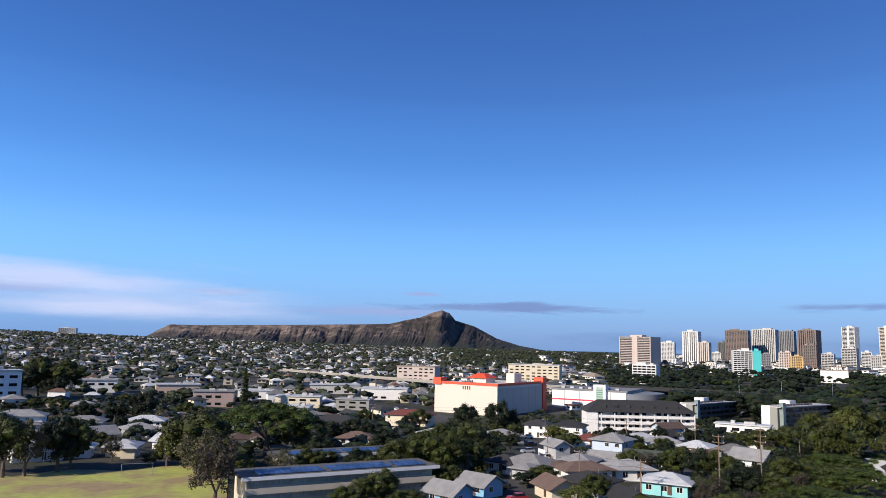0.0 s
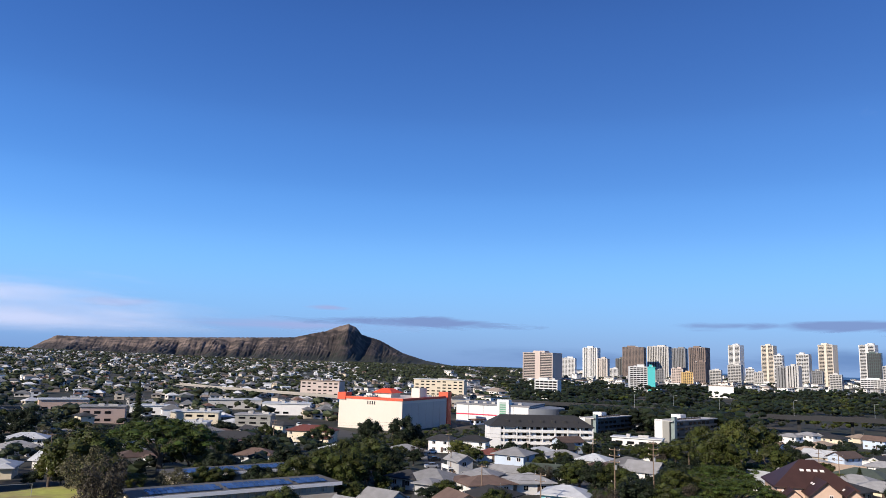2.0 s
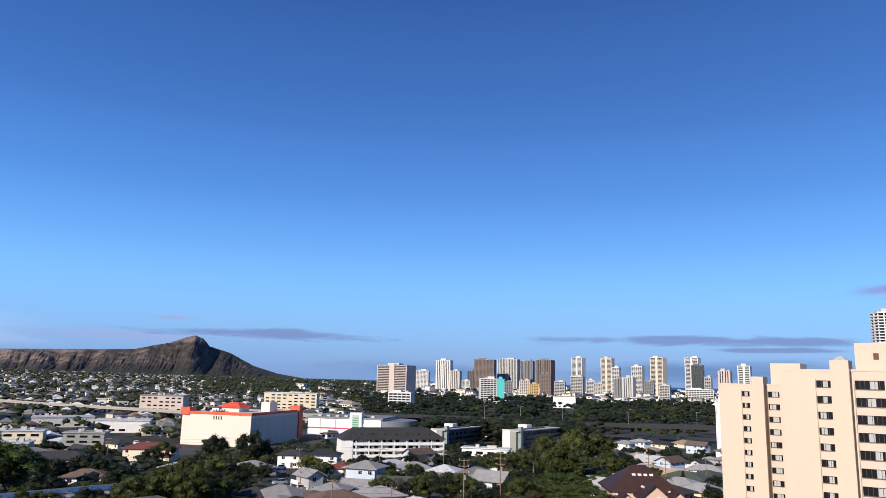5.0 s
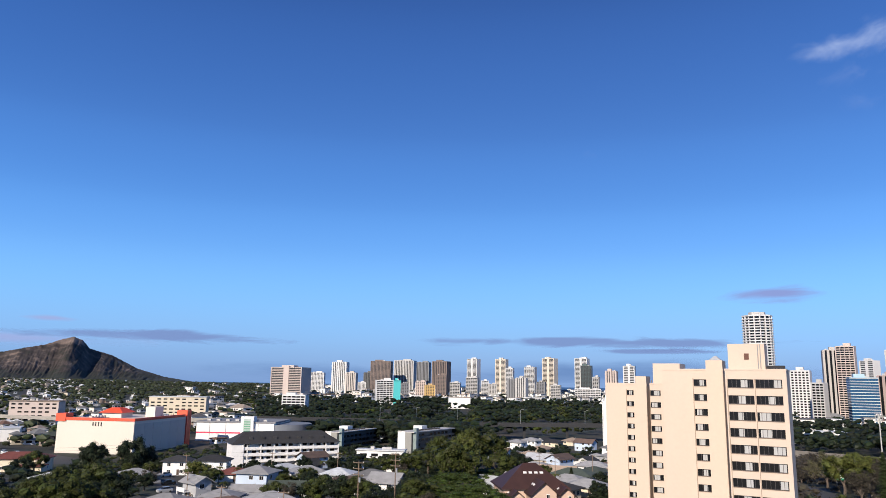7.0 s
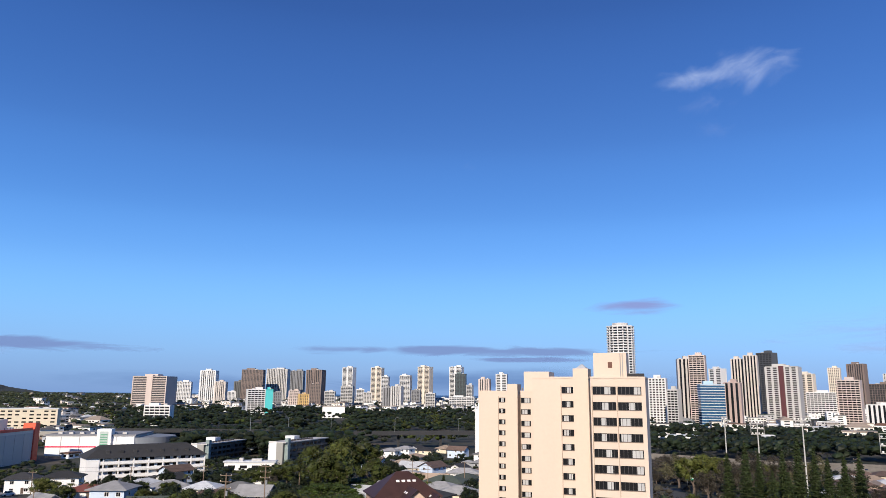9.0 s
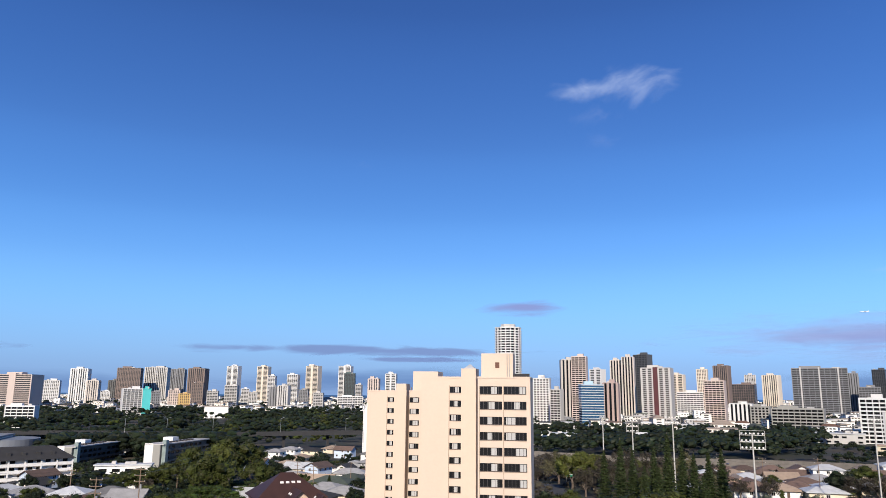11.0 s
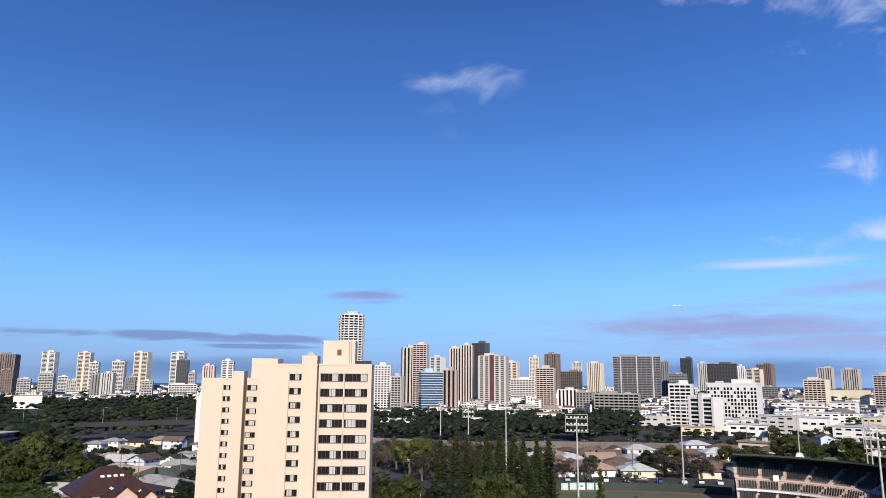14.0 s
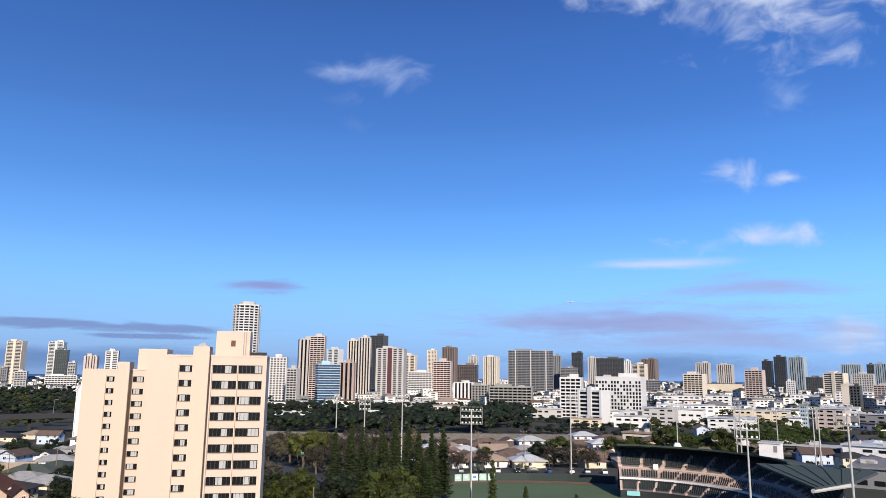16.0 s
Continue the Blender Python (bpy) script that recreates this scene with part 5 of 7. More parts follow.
TREES = {}
TREE_LABEL = {
    "monkeypod": "broad umbrella-shaped rain tree with spreading limbs",
    "round": "dense round dark-green tree with a short trunk",
    "full": "full green shade tree with a lumpy crown",
    "shade": "dense leafy green shade tree beside the parking lot",
    "lime": "yellow-green tree with a loose rounded crown",
    "olive": "dry olive-brown tree with a thin crown",
    "pine": "tall narrow columnar pine with tiers of branches",
    "cedar": "slender young pine with sparse short branches",
    "palm": "coconut palm with a thin trunk and drooping fronds",
    "umber": "brownish leafless-looking shrub tree with fine twigs",
}


def build_tree(kind, m):
    rng = random.Random(sum(map(ord, kind)))
    t = thing("tree", TREE_LABEL[kind], "tree", m, kind + " trees")
    clumps, limbs = [], []
    if kind == "monkeypod":
        H, R, th = 11.0, 14.0, 4.0
        for i in range(210):
            a, r = rng.uniform(0, 2 * math.pi), R * math.sqrt(rng.random())
            z = H * (1 - 0.36 * (r / R) ** 2.4) + rng.uniform(-1.6, 0.5)
            s = rng.uniform(1.1, 2.4)
            clumps.append(((r * math.cos(a), r * math.sin(a), z), (s, s, s * 0.42)))
        me = leaf_cloud("crown", clumps, 120, 0.19, 3, LEAF["pod"], 0.6, 0.6)
        for i in range(6):
            a = 2 * math.pi * i / 6 + rng.uniform(-0.2, 0.2)
            limbs.append(((0, 0, th - 0.5), (5 * math.cos(a), 5 * math.sin(a), 7.5), 0.34, 0.2))
            limbs.append(((5 * math.cos(a), 5 * math.sin(a), 7.5), (10 * math.cos(a + 0.15), 10 * math.sin(a + 0.15), 9.8), 0.2, 0.08))
        tr = 0.75
    elif kind in ("round", "full", "lime", "shade"):
        H, R, th = 9.0, 4.6, 2.2
        for i in range(46 if kind != "lime" else 34):
            a, b = rng.uniform(0, 2 * math.pi), math.acos(rng.uniform(-0.75, 1))
            k = rng.uniform(0.45, 0.92)
            s = rng.uniform(0.9, 1.8)
            clumps.append(((R * k * math.sin(b) * math.cos(a), R * k * math.sin(b) * math.sin(a), 5.4 + 3.6 * k * math.cos(b)), (s, s, s * 0.8)))
        per, leaf = (120, 0.18) if kind == "shade" else (110, 0.2)
        me = leaf_cloud("crown", clumps, per, leaf, 7, LEAF[{"round": "dark", "full": "mid", "lime": "lime", "shade": "mid"}[kind]], 0.6)
        for i in range(3):
            a = 2 * math.pi * i / 3 + rng.uniform(-0.3, 0.3)
            limbs.append(((0, 0, th), (2.4 * math.cos(a), 2.4 * math.sin(a), 5.5), 0.16, 0.06))
        tr = 0.34
    elif kind in ("olive", "umber"):
        H, R, th = 9.0, 4.2, 2.0
        for i in range(52):
            a, b = rng.uniform(0, 2 * math.pi), math.acos(rng.uniform(-0.7, 1))
            k = rng.uniform(0.4, 1.0)
            s = rng.uniform(0.6, 1.2)
            clumps.append(((R * k * math.sin(b) * math.cos(a), R * k * math.sin(b) * math.sin(a), 5.3 + 3.8 * k * math.cos(b)), (s, s, s)))
        me = leaf_cloud("crown", clumps, 90, 0.17, 9, LEAF[kind], 0.3, 0.3)
        for i in range(4):
            a = 2 * math.pi * i / 4 + rng.uniform(-0.3, 0.3)
            limbs.append(((0, 0, th), (3 * math.cos(a), 3 * math.sin(a), 6.5 + rng.uniform(-1, 1)), 0.14, 0.03))
        tr = 0.3
    elif kind in ("pine", "cedar"):
        H, th = (22.0, 2.0) if kind == "pine" else (14.0, 2.5)
        R = 3.2 if kind == "pine" else 1.7
        n = 64
        tiers = 30 if kind == "pine" else 0
        for i in range(tiers):
            f = i / tiers
            z, r, k = th + (H - th - 0.6) * f, R * (1 - f) ** 0.85 + 0.15, 7 if f < 0.7 else 4
            for j in range(k):
                a = 2 * math.pi * (j + 0.37 * i) / k + rng.uniform(-0.3, 0.3)
                q = r * rng.uniform(0.78, 1.12)
                clumps.append(((0.62 * q * math.cos(a), 0.62 * q * math.sin(a), z - 0.22 * q + rng.uniform(-0.2, 0.2)), (0.36 * q + 0.1, 0.36 * q + 0.1, 0.22)))
                clumps.append(((0.28 * q * math.cos(a), 0.28 * q * math.sin(a), z), (0.32 * q + 0.08, 0.32 * q + 0.08, 0.3)))
        for i in range(0 if tiers else n):
            f = i / n
            z = th + (H - th) * f
            r = R * (1 - f) ** 0.65 * rng.uniform(0.65, 1.05) + 0.12
            a = rng.uniform(0, 2 * math.pi)
            s = 0.28 * R * (1.15 - f)
            clumps.append(((r * 0.34 * math.cos(a), r * 0.34 * math.sin(a), z), (0.66 * r + 0.12, 0.66 * r + 0.12, 0.25 * s + 0.22)))
        me = leaf_cloud("crown", clumps, 15 if kind == "pine" else 48, 0.22 if kind == "pine" else 0.15, 5, LEAF["pine" if kind == "pine" else "mid"], 0.5)
        limbs.append(((0, 0, th), (0, 0, H - 0.5), 0.16, 0.03))
        tr = 0.26
    else:
        H, th = 9.0, 8.6
        P, F = [], []
        for i in range(16):
            a = 2 * math.pi * i / 16 + rng.uniform(-0.15, 0.15)
            lift = rng.uniform(-0.2, 1.1)
            prev = None
            for k in range(6):
                f = k / 5
                r = 2.6 * f
                z = th + lift * f * 1.6 - 2.0 * f * f
                w = 0.32 * (1 - f) + 0.05
                c = Vector((r * math.cos(a), r * math.sin(a), z))
                n = Vector((-math.sin(a), math.cos(a), 0)) * w
                i0 = len(P)
                P += [tuple(c + n - Vector((0, 0, w * 0.7))), tuple(c), tuple(c - n - Vector((0, 0, w * 0.7)))]
                if k:
                    F += [(i0 - 3, i0 - 2, i0 + 1, i0), (i0 - 2, i0 - 1, i0 + 2, i0 + 1)]
        me = bpy.data.meshes.new("fronds")
        me.from_pydata(P, [], F)
        me.materials.append(LEAF["lime"])
        tr = 0.14
    bm = bmesh.new()
    bends = [(0, 0, -0.4), (rng.uniform(-0.2, 0.2), rng.uniform(-0.2, 0.2), th * 0.5), (0, 0, th + 0.3)]
    tube(bm, bends[0], bends[1], tr * 1.25, tr)
    tube(bm, bends[1], bends[2], tr, tr * 0.8)
    part("trunk", bm, BARK, t)
    for p, q, r0, r1 in limbs:
        part("limb", tube(bmesh.new(), p, q, r0, r1, 6), BARK, t)
    part("crown", me, LEAF["mid"], t)
    return t


def tree(kind, b, d, size=1.0, tall=1.0, keep=True):
    x, y = xy(b, d)
    spin = (b * 977 + d * 31) % 360
    m = pose(x, y, ground_z(x, y), 0, 0, spin) @ Matrix.Diagonal((size, size, size * tall, 1))
    if kind not in TREES:
        TREES[kind] = build_tree(kind, pose(x, y, ground_z(x, y), 0, 0, spin))
        TREES[kind].scale = (1, 1, 1)
        if size != 1 or tall != 1:
            TREES[kind].matrix_world = m
    else:
        o = copy_thing(TREES[kind], Matrix.Identity(4))
        o.matrix_world = m
    if keep:
        take(x, y, 2.0 * size)


for kind, b, d, s, tl in (
    ("full", -17.9, 192, 1.8, 0.9), ("olive", -17.6, 172, 1.35, 1.0), ("umber", -16.4, 150, 1.25, 1.1), ("olive", -18.0, 196, 1.5, 1.1),
    ("full", -16.9, 186, 1.2, 1.0), ("full", -30.2, 196, 1.3, 1.15), ("olive", -28.9, 196, 1.1, 1.25), ("round", -27.0, 200, 1.2, 1.2), ("full", -26.2, 203, 1.1, 1.25), ("round", -31.3, 205, 1.3, 1.2),
    ("full", -27.0, 505, 2.6, 0.95), ("full", -28.6, 510, 2.7, 1.0), ("round", -29.6, 500, 2.3, 0.9), ("round", -27.8, 490, 1.8, 0.8), ("full", -29.5, 262, 0.9, 0.9), ("round", -25.5, 340, 1.2, 0.9), ("round", -21.9, 362, 1.6, 1.0), ("round", -23.6, 352, 1.2, 0.9), ("pine", -14.73, 460, 1.3, 0.95),
    ("monkeypod", -12.9, 222, 1.18, 1.08), ("shade", -9.6, 182, 0.9, 0.8), ("shade", -8.6, 186, 0.8, 0.8), ("full", -2.9, 178, 1.15, 0.9), ("full", -1.3, 182, 1.25, 0.95), ("shade", 0.6, 180, 1.25, 0.95), ("full", 2.2, 184, 1.1, 0.95), ("shade", -6.8, 140, 0.75, 0.8), ("lime", -8.0, 136, 0.6, 0.6), ("round", -3.8, 214, 1.1, 0.9), ("umber", -10.4, 168, 0.7, 0.7),
    ("lime", -19.9, 203, 0.9, 1.0), ("round", -21.0, 205, 0.6, 0.7), ("round", -19.2, 206, 0.6, 0.7), ("umber", -23.6, 214, 0.7, 1.0),
    ("lime", -14.6, 186, 0.7, 0.8), ("olive", -11.9, 178, 0.95, 0.8), ("round", -6.6, 262, 1.0, 1.0), ("round", -7.3, 255, 0.9, 0.9), ("round", -5.2, 258, 0.9, 1.0),
    ("monkeypod", -3.0, 196, 0.42, 0.85), ("full", -4.9, 205, 0.8, 0.8), ("shade", -4.2, 148, 0.88, 0.92), ("shade", -5.4, 146, 0.8, 0.85), ("shade", -2.2, 136, 0.85, 0.75),
    ("full", 0.4, 200, 1.25, 1.0), ("full", 2.3, 205, 1.3, 1.0), ("lime", 1.2, 192, 1.0, 1.0), ("round", 3.6, 204, 1.1, 1.0), ("full", -0.9, 215, 1.0, 0.9),
    ("round", 2.2, 330, 1.25, 1.15), ("round", 4.7, 325, 1.35, 1.2), ("round", 5.6, 330, 1.1, 1.1), ("umber", 5.9, 262, 0.8, 0.7), ("lime", 9.2, 262, 1.0, 0.9), ("full", 10.3, 255, 0.8, 0.8),
    ("full", 8.3, 176, 0.75, 0.7), ("round", 7.0, 172, 0.7, 0.6), ("lime", 10.8, 148, 0.8, 0.75), ("shade", 12.2, 158, 0.75, 0.9), ("full", 14.8, 206, 0.8, 0.8), ("full", 15.6, 234, 0.8, 0.75),
    ("full", 18.4, 196, 1.1, 0.85), ("round", 19.6, 193, 1.1, 0.85), ("full", 20.9, 192, 1.1, 0.85), ("round", 17.5, 200, 0.9, 0.8), ("full", 21.7, 178, 0.9, 0.8), ("umber", 20.4, 162, 0.9, 0.8), ("round", 22.2, 165, 0.7, 0.7),
    ("monkeypod", 19.2, 178, 0.45, 0.7), ("round", 22.9, 172, 1.1, 0.85), ("shade", 24.6, 170, 1.0, 0.8), ("full", 25.6, 186, 1.2, 0.8), ("round", 24.0, 190, 1.0, 0.8), ("full", 22.0, 152, 0.9, 0.7), ("umber", 23.3, 158, 0.8, 0.7), ("round", 25.6, 206, 1.1, 0.9), ("full", 25.0, 156, 0.9, 0.7),
    ("monkeypod", 28.3, 142, 0.78, 0.72), ("monkeypod", 30.6, 148, 0.8, 0.8), ("monkeypod", 27.0, 165, 0.65, 0.75), ("monkeypod", 29.4, 185, 0.7, 0.9), ("monkeypod", 28.3, 205, 0.7, 1.0), ("full", 28.5, 232, 1.5, 1.1),
    ("monkeypod", 30.2, 240, 0.6, 0.95), ("full", 27.4, 268, 1.5, 1.2), ("lime", 28.9, 285, 1.6, 1.2), ("full", 29.8, 320, 1.9, 1.1), ("full", 23.6, 286, 1.1, 0.9), ("full", 25.4, 290, 1.3, 0.9), ("lime", 24.6, 240, 1.0, 0.7), ("lime", 26.3, 250, 0.8, 0.5),
    ("full", 31.9, 262, 1.3, 1.0), ("round", 33.2, 300, 1.2, 1.0), ("monkeypod", 29.9, 420, 0.9, 1.1), ("full", 31.3, 365, 1.6, 1.1), ("round", 39.3, 205, 0.8, 0.8), ("shade", 40.0, 178, 0.9, 0.7), ("shade", 41.6, 172, 0.9, 0.7), ("pine", 34.9, 268, 0.7, 0.45), ("pine", 37.2, 262, 0.7, 0.45),
    ("pine", 59.2, 196, 1.0, 1.0), ("pine", 60.1, 200, 0.95, 0.92), ("pine", 58.0, 204, 1.0, 0.85), ("pine", 61.6, 204, 1.0, 0.9), ("pine", 62.6, 200, 1.05, 1.02), ("pine", 63.6, 204, 1.0, 0.95), ("pine", 64.4, 200, 1.0, 0.85), ("pine", 65.4, 196, 1.05, 0.84),
    ("pine", 66.3, 200, 1.0, 0.92), ("pine", 60.9, 190, 0.9, 0.8), ("pine", 65.3, 158, 0.85, 0.78), ("pine", 65.0, 184, 0.95, 0.7), ("pine", 61.9, 192, 0.9, 0.78),
    ("cedar", 70.1, 160, 1.0, 1.02), ("cedar", 72.6, 160, 0.9, 0.72), ("cedar", 76.4, 150, 0.95, 0.7), ("cedar", 79.9, 158, 0.7, 0.62), ("cedar", 81.6, 160, 0.6, 0.6),
    ("round", 58.4, 152, 1.2, 1.15), ("round", 59.1, 146, 1.25, 1.15), ("shade", 61.3, 143, 1.35, 1.0), ("shade", 63.2, 142, 1.25, 1.0), ("shade", 62.3, 149, 1.4, 1.15),
    ("shade", 54.2, 168, 1.0, 1.0), ("shade", 55.3, 176, 1.1, 1.05), ("round", 53.7, 180, 1.1, 1.0), ("lime", 55.5, 146, 0.9, 0.7), ("olive", 57.0, 146, 0.9, 0.7), ("lime", 55.6, 300, 1.5, 1.1), ("lime", 56.9, 310, 1.5, 1.1), ("umber", 58.0, 290, 1.4, 1.0),
    ("umber", 56.6, 270, 1.2, 0.9), ("olive", 54.6, 330, 1.5, 1.0), ("umber", 59.5, 300, 1.6, 1.1), ("umber", 61.5, 310, 1.6, 1.0), ("olive", 63.5, 320, 1.6, 1.0),
    ("umber", 74.6, 292, 1.1, 0.8), ("round", 73.8, 300, 1.2, 0.9), ("umber", 76.0, 286, 1.2, 0.8), ("umber", 77.3, 288, 1.2, 0.8), ("full", 75.2, 320, 1.3, 0.9), ("umber", 69.3, 282, 1.0, 0.8), ("umber", 67.4, 286, 0.9, 0.8), ("full", 79.2, 330, 1.2, 0.9),
    ("full", 80.9, 300, 1.4, 0.9), ("palm", 78.5, 300, 1.0, 0.7), ("monkeypod", 84.4, 360, 0.9, 0.95), ("full", 83.2, 340, 1.6, 1.0), ("monkeypod", 90.0, 380, 1.1, 1.0), ("monkeypod", 92.0, 420, 1.0, 1.0), ("full", 87.0, 350, 1.5, 1.0),
):
    tree(kind, b, d, s, tl)


# ---- playing field beside the houses ----
def patch(name, b0, b1, d0, d1, material, label, category, lift=0.06):
    """A sheet that follows the ground between two bearings, from d0 to d1 (numbers, or functions of the bearing)."""
    near = d0 if callable(d0) else (lambda b: d0)
    far = d1 if callable(d1) else (lambda b: d1)
    bm = bmesh.new()
    nb, nd = max(4, int((b1 - b0) / 1.5)), 26
    rows = []
    for i in range(nb + 1):
        b = b0 + (b1 - b0) * i / nb
        rows.append([bm.verts.new((*xy(b, d), ground_z(*xy(b, d)) + lift)) for d in [near(b) + (far(b) - near(b)) * k / nd for k in range(nd + 1)]])
    for i in range(nb):
        for k in range(nd):
            bm.faces.new((rows[i][k], rows[i + 1][k], rows[i + 1][k + 1], rows[i][k + 1]))
    bmesh.ops.recalc_face_normals(bm, faces=bm.faces)
    for f in bm.faces:
        if f.normal.z < 0:
            f.normal_flip()
    return single(name, bm, material, label, category, kind="structure")


def lawn_mat():
    m = GRASS
    n, l = m.node_tree.nodes, m.node_tree.links
    hsv = next(x for x in n if x.type == "HUE_SAT")
    tc = next(x for x in n if x.type == "TEX_COORD")
    t = n.new("ShaderNodeTexNoise")
    t.inputs["Scale"].default_value, t.inputs["Detail"].default_value = 0.09, 5
    l.new(tc.outputs["Object"], t.inputs["Vector"])
    r = n.new("ShaderNodeValToRGB")
    e = r.color_ramp.elements
    e[0].position, e[0].color = 0.40, (0.36, 0.38, 0.085, 1)
    e[1].position, e[1].color = 0.62, (0.29, 0.21, 0.11, 1)
    l.new(t.outputs["Fac"], r.inputs["Fac"])
    l.new(r.outputs["Color"], hsv.inputs["Color"])
    return m


patch("lawn", -60, -15.6, 60, lambda b: 200 + 3 * math.sin(b * 0.9), lawn_mat(), "sunlit patchy green and brown playing-field grass", "lawn", 0.12)


def backstop():
    m = plan(-21.9, 188, 0)
    t = thing("goal_frame", "thin metal goal frame with netting on the playing field", "goal", m)
    for x in (-3.4, 3.4):
        part("post", tube(bmesh.new(), (x, 0, 0), (x, 0, 3.0), 0.06), METAL, t)
    part("crossbar", tube(bmesh.new(), (-3.4, 0, 3.0), (3.4, 0, 3.0), 0.06), METAL, t)
    for x in (-3.4, 3.4):
        part("brace", tube(bmesh.new(), (x, 0, 3.0), (x, 1.8, 0), 0.04), METAL, t)


backstop()


# ---- ball park ----
def stand_point(r, a):
    """Plan of the stand: a quarter circle of radius r, then a straight wing towards the camera with an oblique end; a along it."""
    if a <= 90:
        return r * math.sin(radians(a)), r * math.cos(radians(a))
    u = (a - 90) / 70
    return r + u * (3.5 - 0.58 * max(0.0, r - 30)), -u * (35 - 0.62 * max(0.0, r - 30))


def ring_tier(r0, r1, z0, z1, a0, a1, n, thick=0.4):
    """A sloping slab along the stand between two radii."""
    bm = bmesh.new()
    prev = None
    for i in range(n + 1):
        a = a0 + (a1 - a0) * i / n
        p, q = stand_point(r0, a), stand_point(r1, a)
        v = [bm.verts.new(c) for c in ((*p, z0), (*q, z1), (*q, z1 - thick), (*p, z0 - thick))]
        if prev:
            for k in range(4):
                bm.faces.new((prev[k], v[k], v[(k + 1) % 4], prev[(k + 1) % 4]))
        else:
            bm.faces.new(v)
        prev = v
    bm.faces.new(prev[::-1])
    bmesh.ops.recalc_face_normals(bm, faces=bm.faces)
    return bm


def grandstand():
    m = plan(79.9, 182, 0)
    t = thing("grandstand", "curved baseball grandstand with dark green seats under a dark green roof", "grandstand", m)
    tan = mat("pink_tan_concrete", (0.62, 0.46, 0.38), 0.85, scale=0.3, vary=0.1)
    green = mat("dark_green_metal_roof", (0.038, 0.058, 0.050), 0.95, 0.0, scale=0.2, vary=0.15)
    seatm = mat("dark_green_seat", (0.014, 0.020, 0.019), 0.6, scale=2, vary=0.2, island=0.3)
    steel = mat("dark_steel", (0.018, 0.020, 0.022), 0.7, 0.0)
    step = mat("grey_step_concrete", (0.17, 0.15, 0.14), 0.9, scale=0.3, vary=0.15)
    A0, A1 = -2.0, 160.0
    part("front_wall", ring_tier(28.2, 28.5, 1.8, 1.8, A0, A1, 80, 2.6), steel, t)
    part("lower_tier", ring_tier(28.5, 32.6, 1.7, 3.7, A0, A1, 80), step, t)
    part("undercroft", ring_tier(32.62, 32.8, 4.1, 4.1, A0, A1, 80, 1.6), steel, t)
    part("fascia", ring_tier(32.6, 33.0, 4.75, 4.75, A0, A1, 80, 0.55), WALL["white"], t, "white fascia band")
    part("middle_tier", ring_tier(33.0, 36.6, 4.4, 5.7, A0, A1, 80), tan, t)
    part("cross_aisle", ring_tier(36.6, 39.0, 5.9, 6.9, A0, A1, 80), tan, t)
    part("upper_tier", ring_tier(39.0, 47.4, 6.9, 10.2, A0, A1, 80), step, t)
    # rear wall near-black: the shadow under the roof put into its colour
    part("rear_wall", ring_tier(47.4, 47.8, 11.3, 11.3, A0, A1, 80, 13), steel, t)
    for r in (36.6, 39.0):
        rail = bmesh.new()
        for k in range(60):
            a = A0 + (A1 - A0) * k / 60
            b = A0 + (A1 - A0) * (k + 1) / 60
            z = 6.7 if r < 37 else 7.9
            tube(rail, (*stand_point(r, a), z), (*stand_point(r, b), z), 0.04, None, 4)
        part("guard_rail", rail, steel, t)
    P, F = [], []
    for r0, r1, z0, z1, rows in ((29.0, 32.0, 1.9, 3.4, 5), (33.3, 36.2, 4.6, 5.6, 4), (39.5, 46.6, 7.1, 9.9, 9)):
        for k in range(rows):
            f = k / (rows - 1)
            r, z = r0 + (r1 - r0) * f, z0 + (z1 - z0) * f + 0.1
            n = int((90 * 0.01745 * r + 30) / 0.56)
            for i in range(n):
                a = A0 + (A1 - A0) * (i + 0.5) / n
                if (a - A0) % 8.6 < 1.25:
                    continue
                p, q = Vector(stand_point(r, a)), Vector(stand_point(r + 1, a))
                out = (q - p).normalized()
                side = Vector((out.y, -out.x))
                i0 = len(P)
                for dx, dr, dz in ((-0.23, 0, 0), (0.23, 0, 0), (0.23, 0.35, 0), (-0.23, 0.35, 0), (-0.23, 0.42, 0.5), (0.23, 0.42, 0.5)):
                    c = p + out * dr + side * dx
                    P.append((c.x, c.y, z + dz + 0.3))
                F += [(i0, i0 + 1, i0 + 2, i0 + 3), (i0 + 3, i0 + 2, i0 + 5, i0 + 4)]
    me = bpy.data.meshes.new("seating")
    me.from_pydata(P, [], F)
    me.materials.append(seatm)
    part("seating", me, seatm, t, "dark green stadium seats", "stuff")
    for k in range(19):
        a = A0 + 0.62 + 8.6 * k
        part("aisle_step", ring_tier(39.0, 47.0, 7.15, 10.35, a - 0.85, a + 0.85, 1, 0.3), tan, t)
        part("aisle_step", ring_tier(33.2, 36.6, 4.7, 5.95, a - 0.5, a + 0.5, 1, 0.3), tan, t)
        part("aisle_step", ring_tier(28.7, 32.4, 2.0, 3.9, a - 0.6, a + 0.6, 1, 0.3), tan, t)
        lo = 37.4 if a < 84 else 30.6
        zf = 12.8 if a < 84 else 12.2
        p, q, w = stand_point(lo, a), stand_point(48.5, a), stand_point(46.8, a)
        part("roof_column", tube(bmesh.new(), (*w, 9.6), (*w, 11.6), 0.22), steel, t)
        part("roof_girder", tube(bmesh.new(), (*p, zf), (*q, 11.0 if a < 84 else 11.4), 0.2), steel, t)
    part("roof", ring_tier(37.0, 49.5, 13.3, 11.5, A0 - 0.6, 84, 60, 0.45), green, t, "dark green metal roof over the curved stand")
